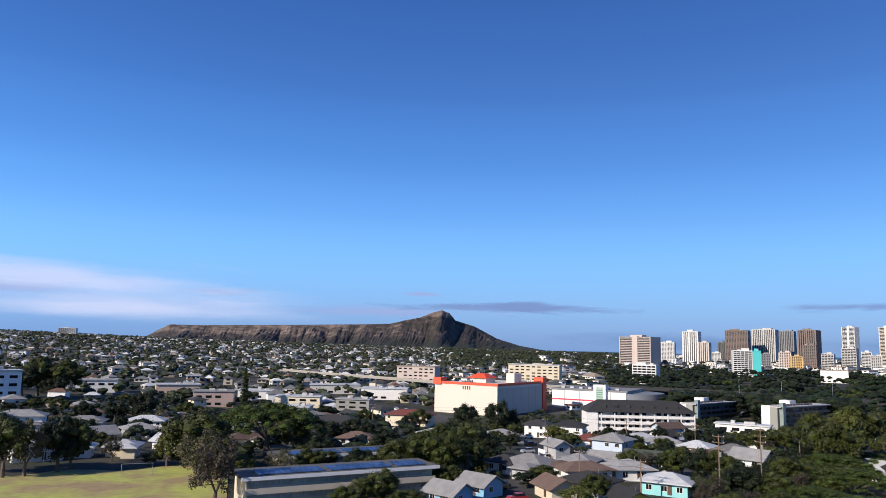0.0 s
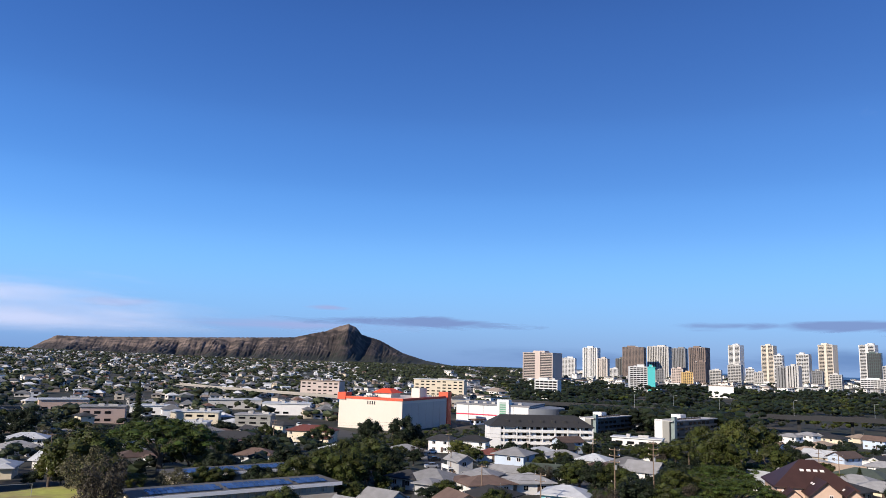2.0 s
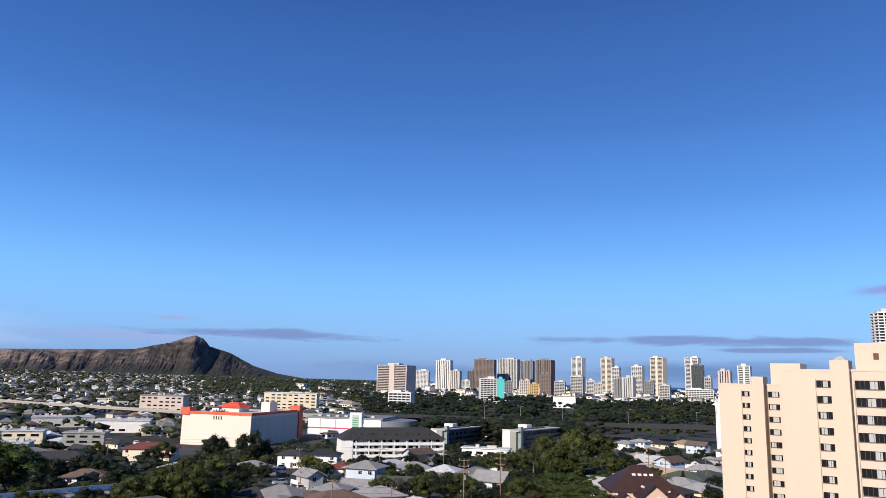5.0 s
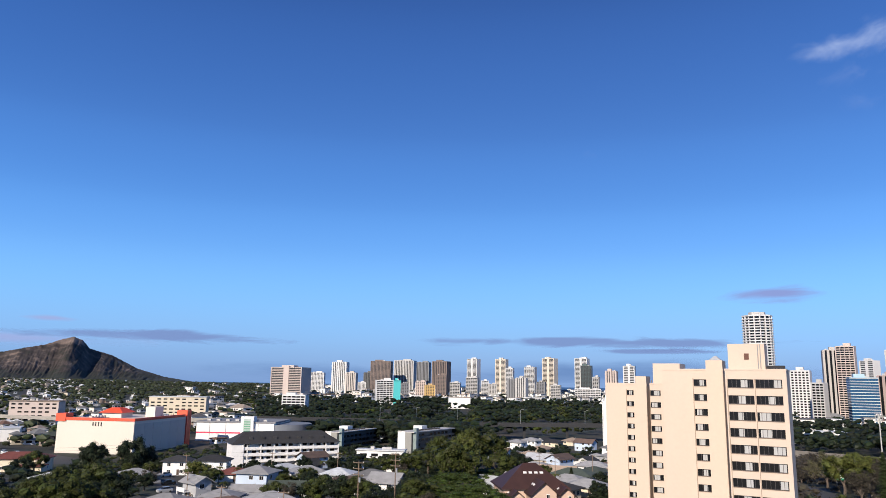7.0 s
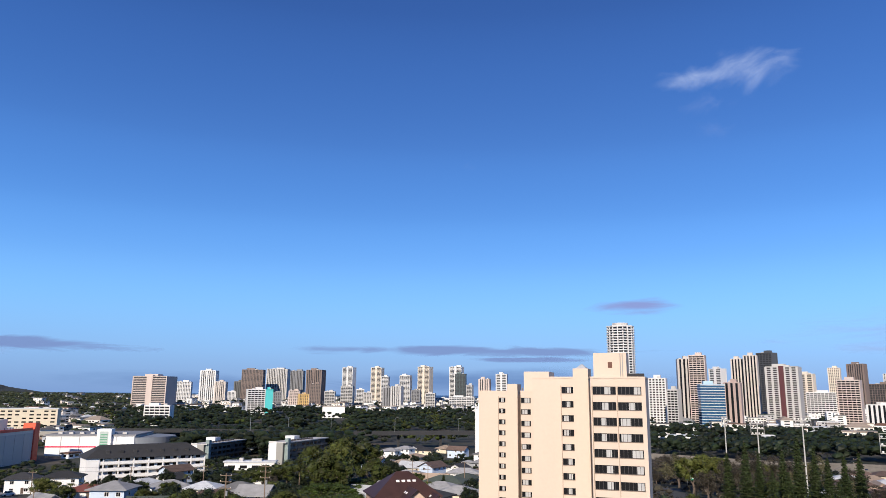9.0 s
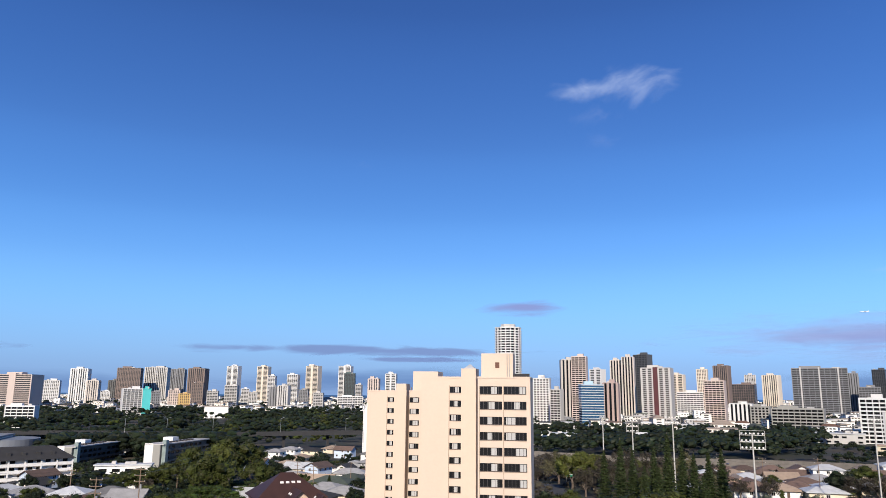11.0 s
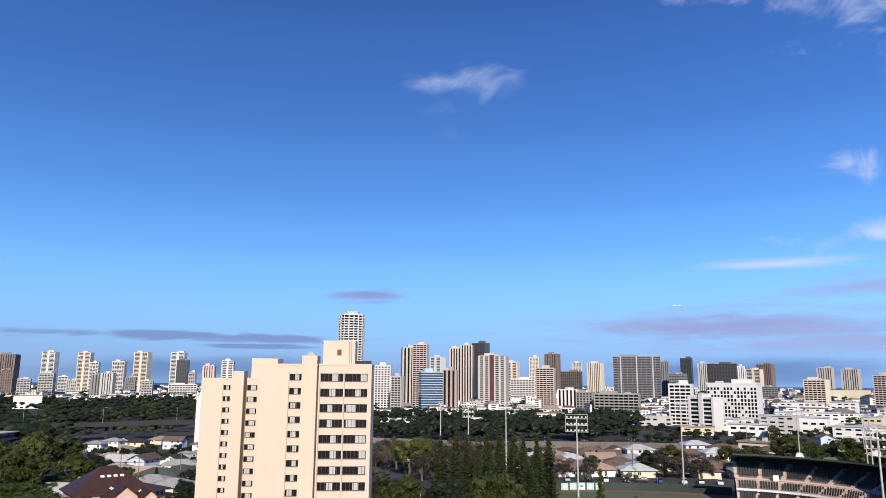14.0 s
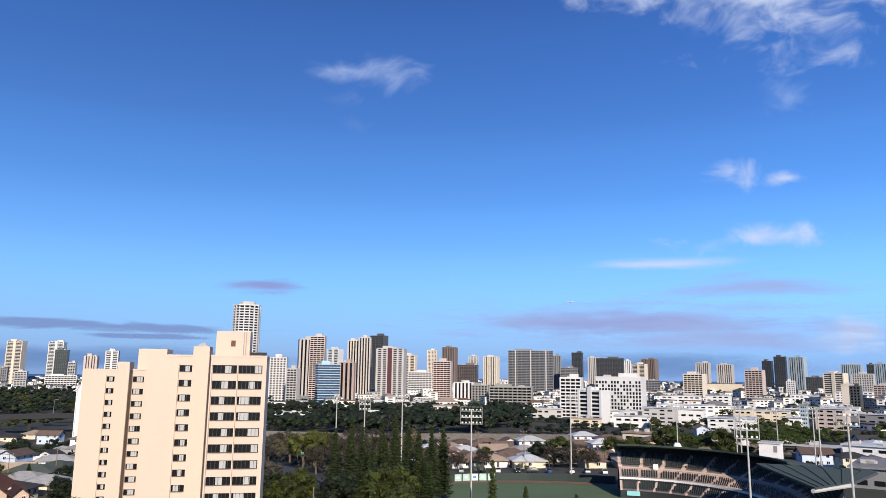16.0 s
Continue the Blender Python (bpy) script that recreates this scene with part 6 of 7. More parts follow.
    roof = part("roof", ring_tier(30.0, 54.0, 12.9, 12.2, 84, A1, 50, 0.45), green, t, "dark green metal roof over the straight wing")
    for k in range(6):
        r = 32.0 + 3.8 * k
        z = 12.9 - 0.7 * (r - 30) / 24
        part("roof_seam", ring_tier(r, r + 0.3, z + 0.14, z + 0.12, 84.5, A1 - 0.5, 40, 0.12), green, roof)
    p, q = stand_point(29.6, A1), stand_point(54.2, A1)
    part("roof_edge", tube(bmesh.new(), (*p, 12.3), (*q, 11.7), 0.4), PAINT["pale"], t, "white roof end beam")
    part("roof_edge", ring_tier(54.0, 54.3, 12.2, 12.2, 84, A1, 50, 0.5), PAINT["dark"], t, "dark roof edge")
    c = stand_point(40.0, 22)
    part("press_box", box(bmesh.new(), c[0] - 1.2, c[0] + 1.4, c[1], c[1] + 2, 12.6, 14.0, top=(0.5, 1)), WALL["white"], t, "small white rooftop vent housing")
    c = stand_point(37.6, 13.6)
    part("notice", box(bmesh.new(), c[0] - 0.7, c[0] + 0.7, c[1] - 0.1, c[1] + 0.1, 6.5, 8.1), WALL["white"], t, "small white notice board")
    part("banner", ring_tier(27.9, 28.15, 1.75, 1.75, 1.5, 8.5, 6, 1.2), WALL["aqua"], t, "turquoise banner")
    for k in (0, 20, 40, 60, 80, 100, 120, 145):
        p = m @ Vector((*stand_point(40, k), 0))
        take(p.x, p.y, 11)


grandstand()


def plant_house(b, d, w, h):
    """White flat-roofed service building behind the stand."""
    m = plan(b, d, 8)
    t = thing("service_building", "plain white flat-roofed service building behind the grandstand", "building", m)
    part("wall", box(bmesh.new(), -w / 2, w / 2, 0, 8, -1, h), WALL["white"], t)
    part("roof", box(bmesh.new(), -w / 2 - 0.3, w / 2 + 0.3, -0.3, 8.3, h, h + 0.4), PAINT["pale"], t)
    part("hatch", box(bmesh.new(), w * 0.2, w * 0.38, -0.08, 0, h - 2.6, h - 0.6), PAINT["grey"], t)
    take(m.translation.x, m.translation.y, 6)


plant_house(90.0, 262, 6.2, 12.6)


def fence_line(b):
    return float(np.interp(b, [62.2, 64.4, 68.5, 72.8, 76, 79.3, 84, 92, 97], [228, 231, 240, 243, 242, 239, 215, 190, 170]))


patch("field_turf", 62.2, 97, 110, lambda b: fence_line(b) - 0.3, TURF, "mown dark green baseball outfield turf", "turf", 0.14)
patch("verge", 62, 95, lambda b: float(np.interp(b, [52, 60, 70, 82, 95], [500, 470, 450, 420, 400])) + 14, lambda b: float(np.interp(b, [52, 60, 70, 82, 95], [500, 470, 450, 420, 400])) + 34, VERGE_SOIL, "dry brown grass verge beside the freeway", "verge", 0.3)
patch("warning_track", 62.2, 81, lambda b: fence_line(b) - 5.5, lambda b: fence_line(b) - 0.3, DIRT, "red-brown dirt warning track along the outfield fence", "dirt track", 0.2)


def outfield_fence():
    t = thing("outfield_fence", "outfield fence with a row of colourful banners", "fence", pose(0, 0, 0))
    cols = [mat("banner_navy", (0.03, 0.05, 0.10), 0.6), mat("banner_white", (0.68, 0.68, 0.70), 0.6), mat("banner_teal", (0.05, 0.42, 0.50), 0.6), mat("banner_blue", (0.06, 0.30, 0.55), 0.6), mat("banner_pale_green", (0.40, 0.58, 0.50), 0.6), mat("fence_green", (0.020, 0.035, 0.030), 0.7)]
    keys = smooth_pts([(62.2, 228, 0), (64.4, 231, 0), (68.5, 240, 0), (72.8, 243, 0), (76, 242, 0), (79.3, 239, 0)], 34)
    order = [0, 1, 2, 3, 4, 0, 1, 4, 5, 5, 4, 4, 1, 4, 4, 5, 5, 5, 5, 5]
    for i in range(len(keys) - 1):
        a, b = Vector((*xy(*keys[i][:2]), 0)), Vector((*xy(*keys[i + 1][:2]), 0))
        q = b - a
        ang = math.degrees(math.atan2(q.y, q.x))
        z = ground_z(a.x, a.y)
        p = part("fence_panel", box(bmesh.new(), 0, q.length, -0.05, 0.05, -1.0, 2.5), cols[5], t)
        p.matrix_local = pose(a.x, a.y, z, 0, 0, ang)
        c = order[(i - 1) % len(order)] if i < 20 else 5
        if c != 5:
            s = part("banner", box(bmesh.new(), 0.25, q.length - 0.25, -0.10, -0.05, 0.3, 2.4), cols[c], p)
            part("emblem", box(bmesh.new(), q.length * 0.3, q.length * 0.7, -0.13, -0.10, 1.0, 1.7), cols[1 if c != 1 else 3], p, "plain emblem bar")
        part("fence_post", tube(bmesh.new(), (0, 0.1, -1), (0, 0.1, 2.6), 0.06), METAL, p)


outfield_fence()


def flood_light(b, d, h, rows, cols, twin=False):
    m = plan(b, d, 0)
    t = thing("floodlight_mast", "tall pale stadium floodlight mast with racks of lamps", "floodlight", m, "stadium floodlights")
    pale = mat("pale_galvanised_mast", (0.48, 0.46, 0.43), 0.55, 0.2, scale=0.5)
    part("mast", tube(bmesh.new(), (0, 0, -1), (0, 0, h), 0.26, 0.15, 10), pale, t)
    if twin:
        part("mast", tube(bmesh.new(), (1.6, 0, -1), (1.6, 0, h), 0.3, 0.18, 10), pale, t)
    head = mesh_of("lamp", tube(tube(bmesh.new(), (0, 0.2, 0), (0, -0.1, -0.06), 0.13, 0.22, 8), (0, 0.3, 0), (0, 0.2, 0), 0.08, 0.13, 8), WALL["white"])
    w = cols * 0.85
    for r in range(rows):
        z = h - 0.4 - r * 1.5
        part("cross_arm", box(bmesh.new(), -w / 2, w / 2, -0.1, 0.1, z - 0.12, z), pale, t)
        for c in range(cols):
            o = part("lamp", head, WALL["white"], t)
            o.location = (-w / 2 + w * (c + 0.5) / cols, -0.2, z + 0.35)
            o.rotation_euler.z = radians(-35 + (c * 53 + r * 17) % 70)
    part("service_platform", box(bmesh.new(), -w / 2, w / 2, 0.1, 0.9, h - 1.9, h - 1.8), pale, t)
    for x in (-w / 2, w / 2):
        part("rack_post", tube(bmesh.new(), (x, 0, h - 0.6 - 1.5 * (rows - 1)), (x, 0, h + 0.5), 0.07, None, 6), pale, t)
    part("rack_rail", tube(bmesh.new(), (-w / 2, 0, h + 0.5), (w / 2, 0, h + 0.5), 0.05, None, 6), pale, t)


for b, d, h, r, c, tw in ((60.16, 226, 26, 3, 4, False), (58.0, 240, 27, 2, 2, False), (63.06, 220, 27, 2, 5, False), (68.45, 176, 24.2, 3, 6, False), (76.06, 250, 27, 1, 4, False), (83.84, 300, 24, 2, 4, False), (87.9, 320, 25, 3, 6, True), (88.6, 150, 24.5, 3, 5, False), (92.9, 280, 24, 3, 5, True), (90.6, 310, 23, 2, 4, False), (95.0, 140, 26.5, 2, 4, False)):
    flood_light(b, d, h, r, c, tw)
    take(*xy(b, d), 2)


# ---- roads and parking ----
def street(keys, width, label, lift=0.05):
    P = [Vector((*xy(b, d), 0)) for b, d in keys]
    pts = []
    for i in range(len(P) - 1):
        n = max(2, int((P[i + 1] - P[i]).length / 12))
        pts += [P[i].lerp(P[i + 1], k / n) for k in range(n)]
    pts.append(P[len(P) - 1])
    bm = bmesh.new()
    prev = None
    for i, p in enumerate(pts):
        q = pts[min(i + 1, len(pts) - 1)] - pts[max(i - 1, 0)]
        n = Vector((-q.y, q.x, 0)).normalized() * width / 2
        v = [bm.verts.new((c.x, c.y, ground_z(c.x, c.y) + lift)) for c in (p + n, p - n)]
        if prev:
            bm.faces.new((prev[0], prev[1], v[1], v[0]))
        prev = v
        take(p.x, p.y, width * 0.55)
    bmesh.ops.recalc_face_normals(bm, faces=bm.faces)
    return single("road", bm, ASPHALT, label, "road", kind="structure")


street([(19.3, 300), (20.0, 255), (18.8, 215), (15.5, 178), (8, 150)], 7, "asphalt side street between the houses")
street([(6.5, 165), (7.5, 240), (7.0, 300), (3, 318), (-6, 330)], 7, "asphalt residential street with parked cars")
street([(53.5, 330), (55.5, 260), (58.0, 215), (60, 175)], 9, "two-lane asphalt road beside tall trees")
street([(56.2, 205), (56.4, 165)], 18, "dark asphalt parking lot behind the apartment tower", 0.09)
street([(66, 268), (73, 272), (79, 268)], 16, "asphalt parking lot behind the outfield fence", 0.07)
street([(-3.5, 470), (-0.8, 420), (-0.6, 395)], 30, "asphalt yard with parked vans", 0.07)
street([(52, 500), (60, 470), (70, 450), (82, 420), (95, 400)], 22, "wide pale freeway surface", 0.1)


FREEWALL = mat("grey_retaining_wall", (0.17, 0.15, 0.13), 0.9, scale=0.25, vary=0.3, bump=0.3)


def freeway_wall():
    t = thing("retaining_wall", "long grey concrete retaining wall along the freeway", "wall", pose(0, 0, 0), kind="structure")
    for off, h in ((-13, 2.2), (13, 3.2)):
        road_ribbon(None, "wall_run", [(b, d + off, ground_z(*xy(b, d + off)) + h) for b, d, _ in smooth_pts([(52, 500, 0), (60, 470, 0), (70, 450, 0), (82, 420, 0), (95, 400, 0)], 30)], 0.5, h + 1, FREEWALL, t)


freeway_wall()


def sign_board(b, d):
    t = thing("road_sign", "green freeway sign board with pale bars on two posts", "sign", plan(b, d, -20))
    g = mat("sign_green", (0.02, 0.22, 0.13), 0.5)
    part("board", box(bmesh.new(), -1.8, 1.8, -0.08, 0.08, 3.5, 5.6), g, t)
    for z in (4.2, 5.0):
        part("text_bar", box(bmesh.new(), -1.4, 1.4, -0.12, -0.08, z, z + 0.35), WALL["white"], t, "pale text bar")
    for x in (-1.4, 1.4):
        part("post", tube(bmesh.new(), (x, 0.12, -0.5), (x, 0.12, 5.6), 0.09), METAL, t)


sign_board(55.44, 330)

CAR = {}


def car(m, color, van=False):
    """A parked car: body with bonnet and boot, glasshouse, four wheels, lamps."""
    key = (color, van)
    if key in CAR:
        copy_thing(CAR[key], m)
        return
    cols = {"white": (0.75, 0.75, 0.74), "silver": (0.42, 0.43, 0.45), "black": (0.02, 0.02, 0.022), "red": (0.35, 0.03, 0.03), "blue": (0.04, 0.09, 0.25)}
    pm = mat("car_paint_" + color, cols[color], 0.25, 0.3 if color == "silver" else 0.0, scale=1, vary=0.05, bump=0)
    t = thing("van" if van else "car", "parked %s %s on the asphalt" % (color, "delivery van" if van else "car"), "car", m, "parked cars")
    L, W, H = (5.4, 2.0, 1.5) if van else (4.4, 1.75, 0.8)
    bm = box(bmesh.new(), -L / 2, L / 2, -W / 2, W / 2, 0.3, 0.3 + H * 0.62)
    box(bm, -L / 2 + 0.05, L / 2 - 0.05, -W / 2 + 0.03, W / 2 - 0.03, 0.3 + H * 0.62, 0.35 + H, top=(0.97, 0.93))
    part("body", bm, pm, t)
    z = 0.35 + H
    part("glasshouse", box(bmesh.new(), -L * 0.36, L * 0.2 if not van else L * 0.42, -W / 2 + 0.08, W / 2 - 0.08, z, z + 0.5, top=(0.72, 0.82)), GLASS, t)
    part("roof", box(bmesh.new(), -L * 0.27, L * 0.12 if not van else L * 0.33, -W / 2 + 0.2, W / 2 - 0.2, z + 0.5, z + 0.56), pm, t)
    rub = mat("tyre_rubber", (0.015, 0.015, 0.015), 0.9)
    for x in (-L * 0.31, L * 0.31):
        for y in (-W / 2, W / 2):
            part("wheel", tube(bmesh.new(), (x, y - 0.1, 0.32), (x, y + 0.1, 0.32), 0.32, None, 14), rub, t)
    for y in (-W * 0.34, W * 0.34):
        part("headlight", box(bmesh.new(), L / 2 - 0.02, L / 2 + 0.03, y - 0.18, y + 0.18, 0.55, 0.72), WALL["white"], t)
    CAR[key] = t


rng = random.Random(21)
CARCOL = ["white", "white", "silver", "black", "red", "blue", "silver"]
for b0, d0, b1, d1, n, van in ((5.2, 168, 6.2, 158, 4, False), (6.9, 218, 7.3, 262, 5, False), (6.6, 305, 9.0, 300, 4, False), (19.2, 285, 19.7, 250, 5, False), (66.5, 270, 78.5, 270, 16, False), (-3.2, 455, -0.9, 428, 6, True), (-3.0, 440, -1.4, 415, 5, False), (55.3, 196, 57.2, 186, 6, False), (20.6, 330, 22.5, 340, 5, False), (-25, 470, -18, 440, 8, False), (-9, 345, -4, 338, 4, False), (60, 470, 66, 458, 3, False), (72, 444, 80, 424, 3, False)):
    n = max(2, round(n * 0.6))
    for i in range(n):
        f = (i + rng.uniform(-0.2, 0.2)) / max(1, n - 1)
        b, d = b0 + (b1 - b0) * f, d0 + (d1 - d0) * f
        x, y = xy(b, d)
        car(pose(x, y, ground_z(x, y) + 0.07, 0, 0, rng.choice([20, 25, 110, 200]) + rng.uniform(-4, 4)), rng.choice(CARCOL) if not van else "white", van)
        take(x, y, 2.5)


# ---- utility poles and wires ----
def utility_pole(b, d, h, arms=2):
    m = plan(b, d, 25)
    t = thing("utility_pole", "weathered wooden utility pole with cross-arms and insulators", "utility pole", m, "utility poles")
    part("pole", tube(bmesh.new(), (0, 0, -0.5), (0, 0, h), 0.17, 0.11), POLE, t)
    for i in range(arms):
        z = h - 0.5 - 1.3 * i
        a = part("cross_arm", box(bmesh.new(), -1.3, 1.3, -0.16, -0.04, z, z + 0.13), POLE, t)
        for x in (-1.2, 1.2):
            part("insulator", tube(bmesh.new(), (x, -0.1, z + 0.13), (x, -0.1, z + 0.35), 0.05), WALL["white"], a)
    if arms > 2:
        part("transformer", tube(bmesh.new(), (0.4, -0.2, h - 4.6), (0.4, -0.2, h - 3.6), 0.28), METAL, t)
    return m.translation + Vector((0, 0, h - 0.2))


def wire(p, q, sag=0.8):
    bm = bmesh.new()
    n = 8
    pts = [Vector(p).lerp(Vector(q), i / n) - Vector((0, 0, sag * 4 * (i / n) * (1 - i / n))) for i in range(n + 1)]
    w = (Vector(q) - Vector(p)).cross(Vector((0, 0, 1))).normalized() * 0.022
    prev = None
    for c in pts:
        v = [bm.verts.new(c + k) for k in (w, Vector((0, 0, 0.025)), -w, Vector((0, 0, -0.025)))]
        if prev:
            for k in range(4):
                bm.faces.new((prev[k], prev[(k + 1) % 4], v[(k + 1) % 4], v[k]))
        prev = v
    single("overhead_wire", bm, FRAME, "thin black overhead wire between utility poles", "wire", group="overhead wires")


lines = [
    [(21.0, 168, 14.5, 3), (23.8, 182, 15.0, 3), (28.7, 300, 15, 2), (27.2, 300, 15, 2), (26.3, 268, 8.5, 1)],
    [(15.5, 166, 8.5, 2), (11.0, 176, 8.5, 1), (8.6, 215, 8, 1), (8.4, 285, 9, 1)],
    [(-20.0, 212, 12, 1), (-14, 330, 11, 2), (-5, 350, 11, 2), (4.0, 345, 11, 2), (14.5, 270, 10, 1), (19.4, 270, 10, 2)],
    [(34.8, 300, 10, 2), (36.0, 262, 10, 2), (38.8, 290, 10, 1)],
    [(56.5, 140, 11.5, 0), (66.2, 290, 15, 2), (69.0, 285, 14, 2), (72.5, 290, 14, 2)],
    [(80.5, 430, 14, 2), (82.0, 425, 14, 2), (88, 440, 13, 2)],
]
for row in lines:
    prev = None
    for b, d, h, a in row:
        top = utility_pole(b, d, h, a)
        if prev is not None and (top - prev).length < 170:
            wire(prev, top)
            wire(prev - Vector((0.8, 0, 1.3)), top - Vector((0.8, 0, 1.3)))
        prev = top
        take(top.x, top.y, 1.0)


# ---- the rest of the neighbourhood ----
rng = random.Random(4)
HOUSES = []
WC = ["white"] * 6 + ["cream"] * 3 + ["blue", "grey", "peach"]
RC = ["grey"] * 4 + ["dark"] * 3 + ["white"] + ["brown"] * 2 + ["green", "tan"]
for i in range(12):
    HOUSES.append((rng.uniform(9, 12.5), rng.uniform(7, 9), 2 if i % 3 == 0 else 1, WC[i], RC[(i * 5) % 12], "gable" if i % 4 == 1 else "hip", i % 3 == 1))
MADE = {}


def fill_houses(b0, b1, d0, d1, tries, r, grid):
    n = 0
    for _ in range(tries):
        b, d = rng.uniform(b0, b1), math.sqrt(rng.uniform(d0 * d0, d1 * d1))
        x, y = xy(b, d)
        if not free(x, y, r):
            continue
        k = rng.randrange(12)
        m = pose(x, y, ground_z(x, y), 0, 0, grid + rng.choice([0, 90, 180, 270]) + rng.uniform(-5, 5))
        if k in MADE:
            copy_thing(MADE[k], m)
        else:
            w, dp, st, wc, rc, shape, wing = HOUSES[k]
            MADE[k] = house(m, w, dp, st, wc, rc, shape, wing, k)
        take(x, y, r)
        n += 1
    return n


fill_houses(2, 28, 165, 345, 60, 7.4, 20)
fill_houses(30, 46, 215, 430, 60, 8.0, 25)
ROWCOL = [("cream", "brown"), ("white", "white"), ("peach", "tan"), ("cream", "grey"), ("cream", "white"), ("white", "brown"), ("peach", "brown"), ("white", "tan")]
ROW = {}
for i, d in enumerate((292, 312, 334, 358, 384, 412)):
    for k in range(11 if d > 330 else 7):
        b = 65.2 + 720 / d * k * 1.02 + 0.9 * (i % 2) + rng.uniform(-0.25, 0.25)
        x, y = xy(b, d + rng.uniform(-4, 4))
        if b < 84 and free(x, y, 1.5):
            j = rng.randrange(8)
            m = pose(x, y, ground_z(x, y), 0, 0, -b + 14 + rng.choice([0, 0, 90, 180]) + rng.uniform(-5, 5))
            if j in ROW:
                copy_thing(ROW[j], m)
            else:
                ROW[j] = house(m, rng.uniform(10.5, 13), rng.uniform(8, 9.5), 2 if j in (1, 6) else 1, *ROWCOL[j], "gable" if j % 3 == 2 else "hip", False, 60 + j)
            take(x, y, 5.0)
fill_houses(84.5, 97, 310, 500, 30, 8.5, -75)
fill_houses(28, 46, 425, 530, 34, 9.0, 25)
fill_houses(-34, 2, 225, 460, 60, 8.0, 35)


def fill_trees(b0, b1, d0, d1, tries, kinds, s0, s1, r=3.0):
    for _ in range(tries):
        b, d = rng.uniform(b0, b1), math.sqrt(rng.uniform(d0 * d0, d1 * d1))
        if free(*xy(b, d), r):
            tree(rng.choice(kinds), b, d, rng.uniform(s0, s1), rng.uniform(0.75, 1.0))


fill_trees(-11, 1.5, 165, 215, 40, ["round", "shade", "full"], 0.6, 0.95, 1.2)
fill_trees(2, 28, 165, 345, 115, ["round", "round", "shade", "umber", "palm"], 0.45, 0.8, 1.6)
fill_trees(30, 46, 215, 440, 50, ["round", "round", "shade", "palm"], 0.45, 0.8, 1.8)
fill_trees(64, 82, 275, 430, 26, ["full", "round", "umber", "palm"], 0.45, 0.8, 2.2)
fill_trees(-34, 2, 215, 460, 45, ["round", "full", "full", "olive"], 0.6, 1.25, 3.0)
fill_trees(53, 66, 215, 400, 34, ["umber", "olive", "lime", "full"], 0.8, 1.4, 3.0)


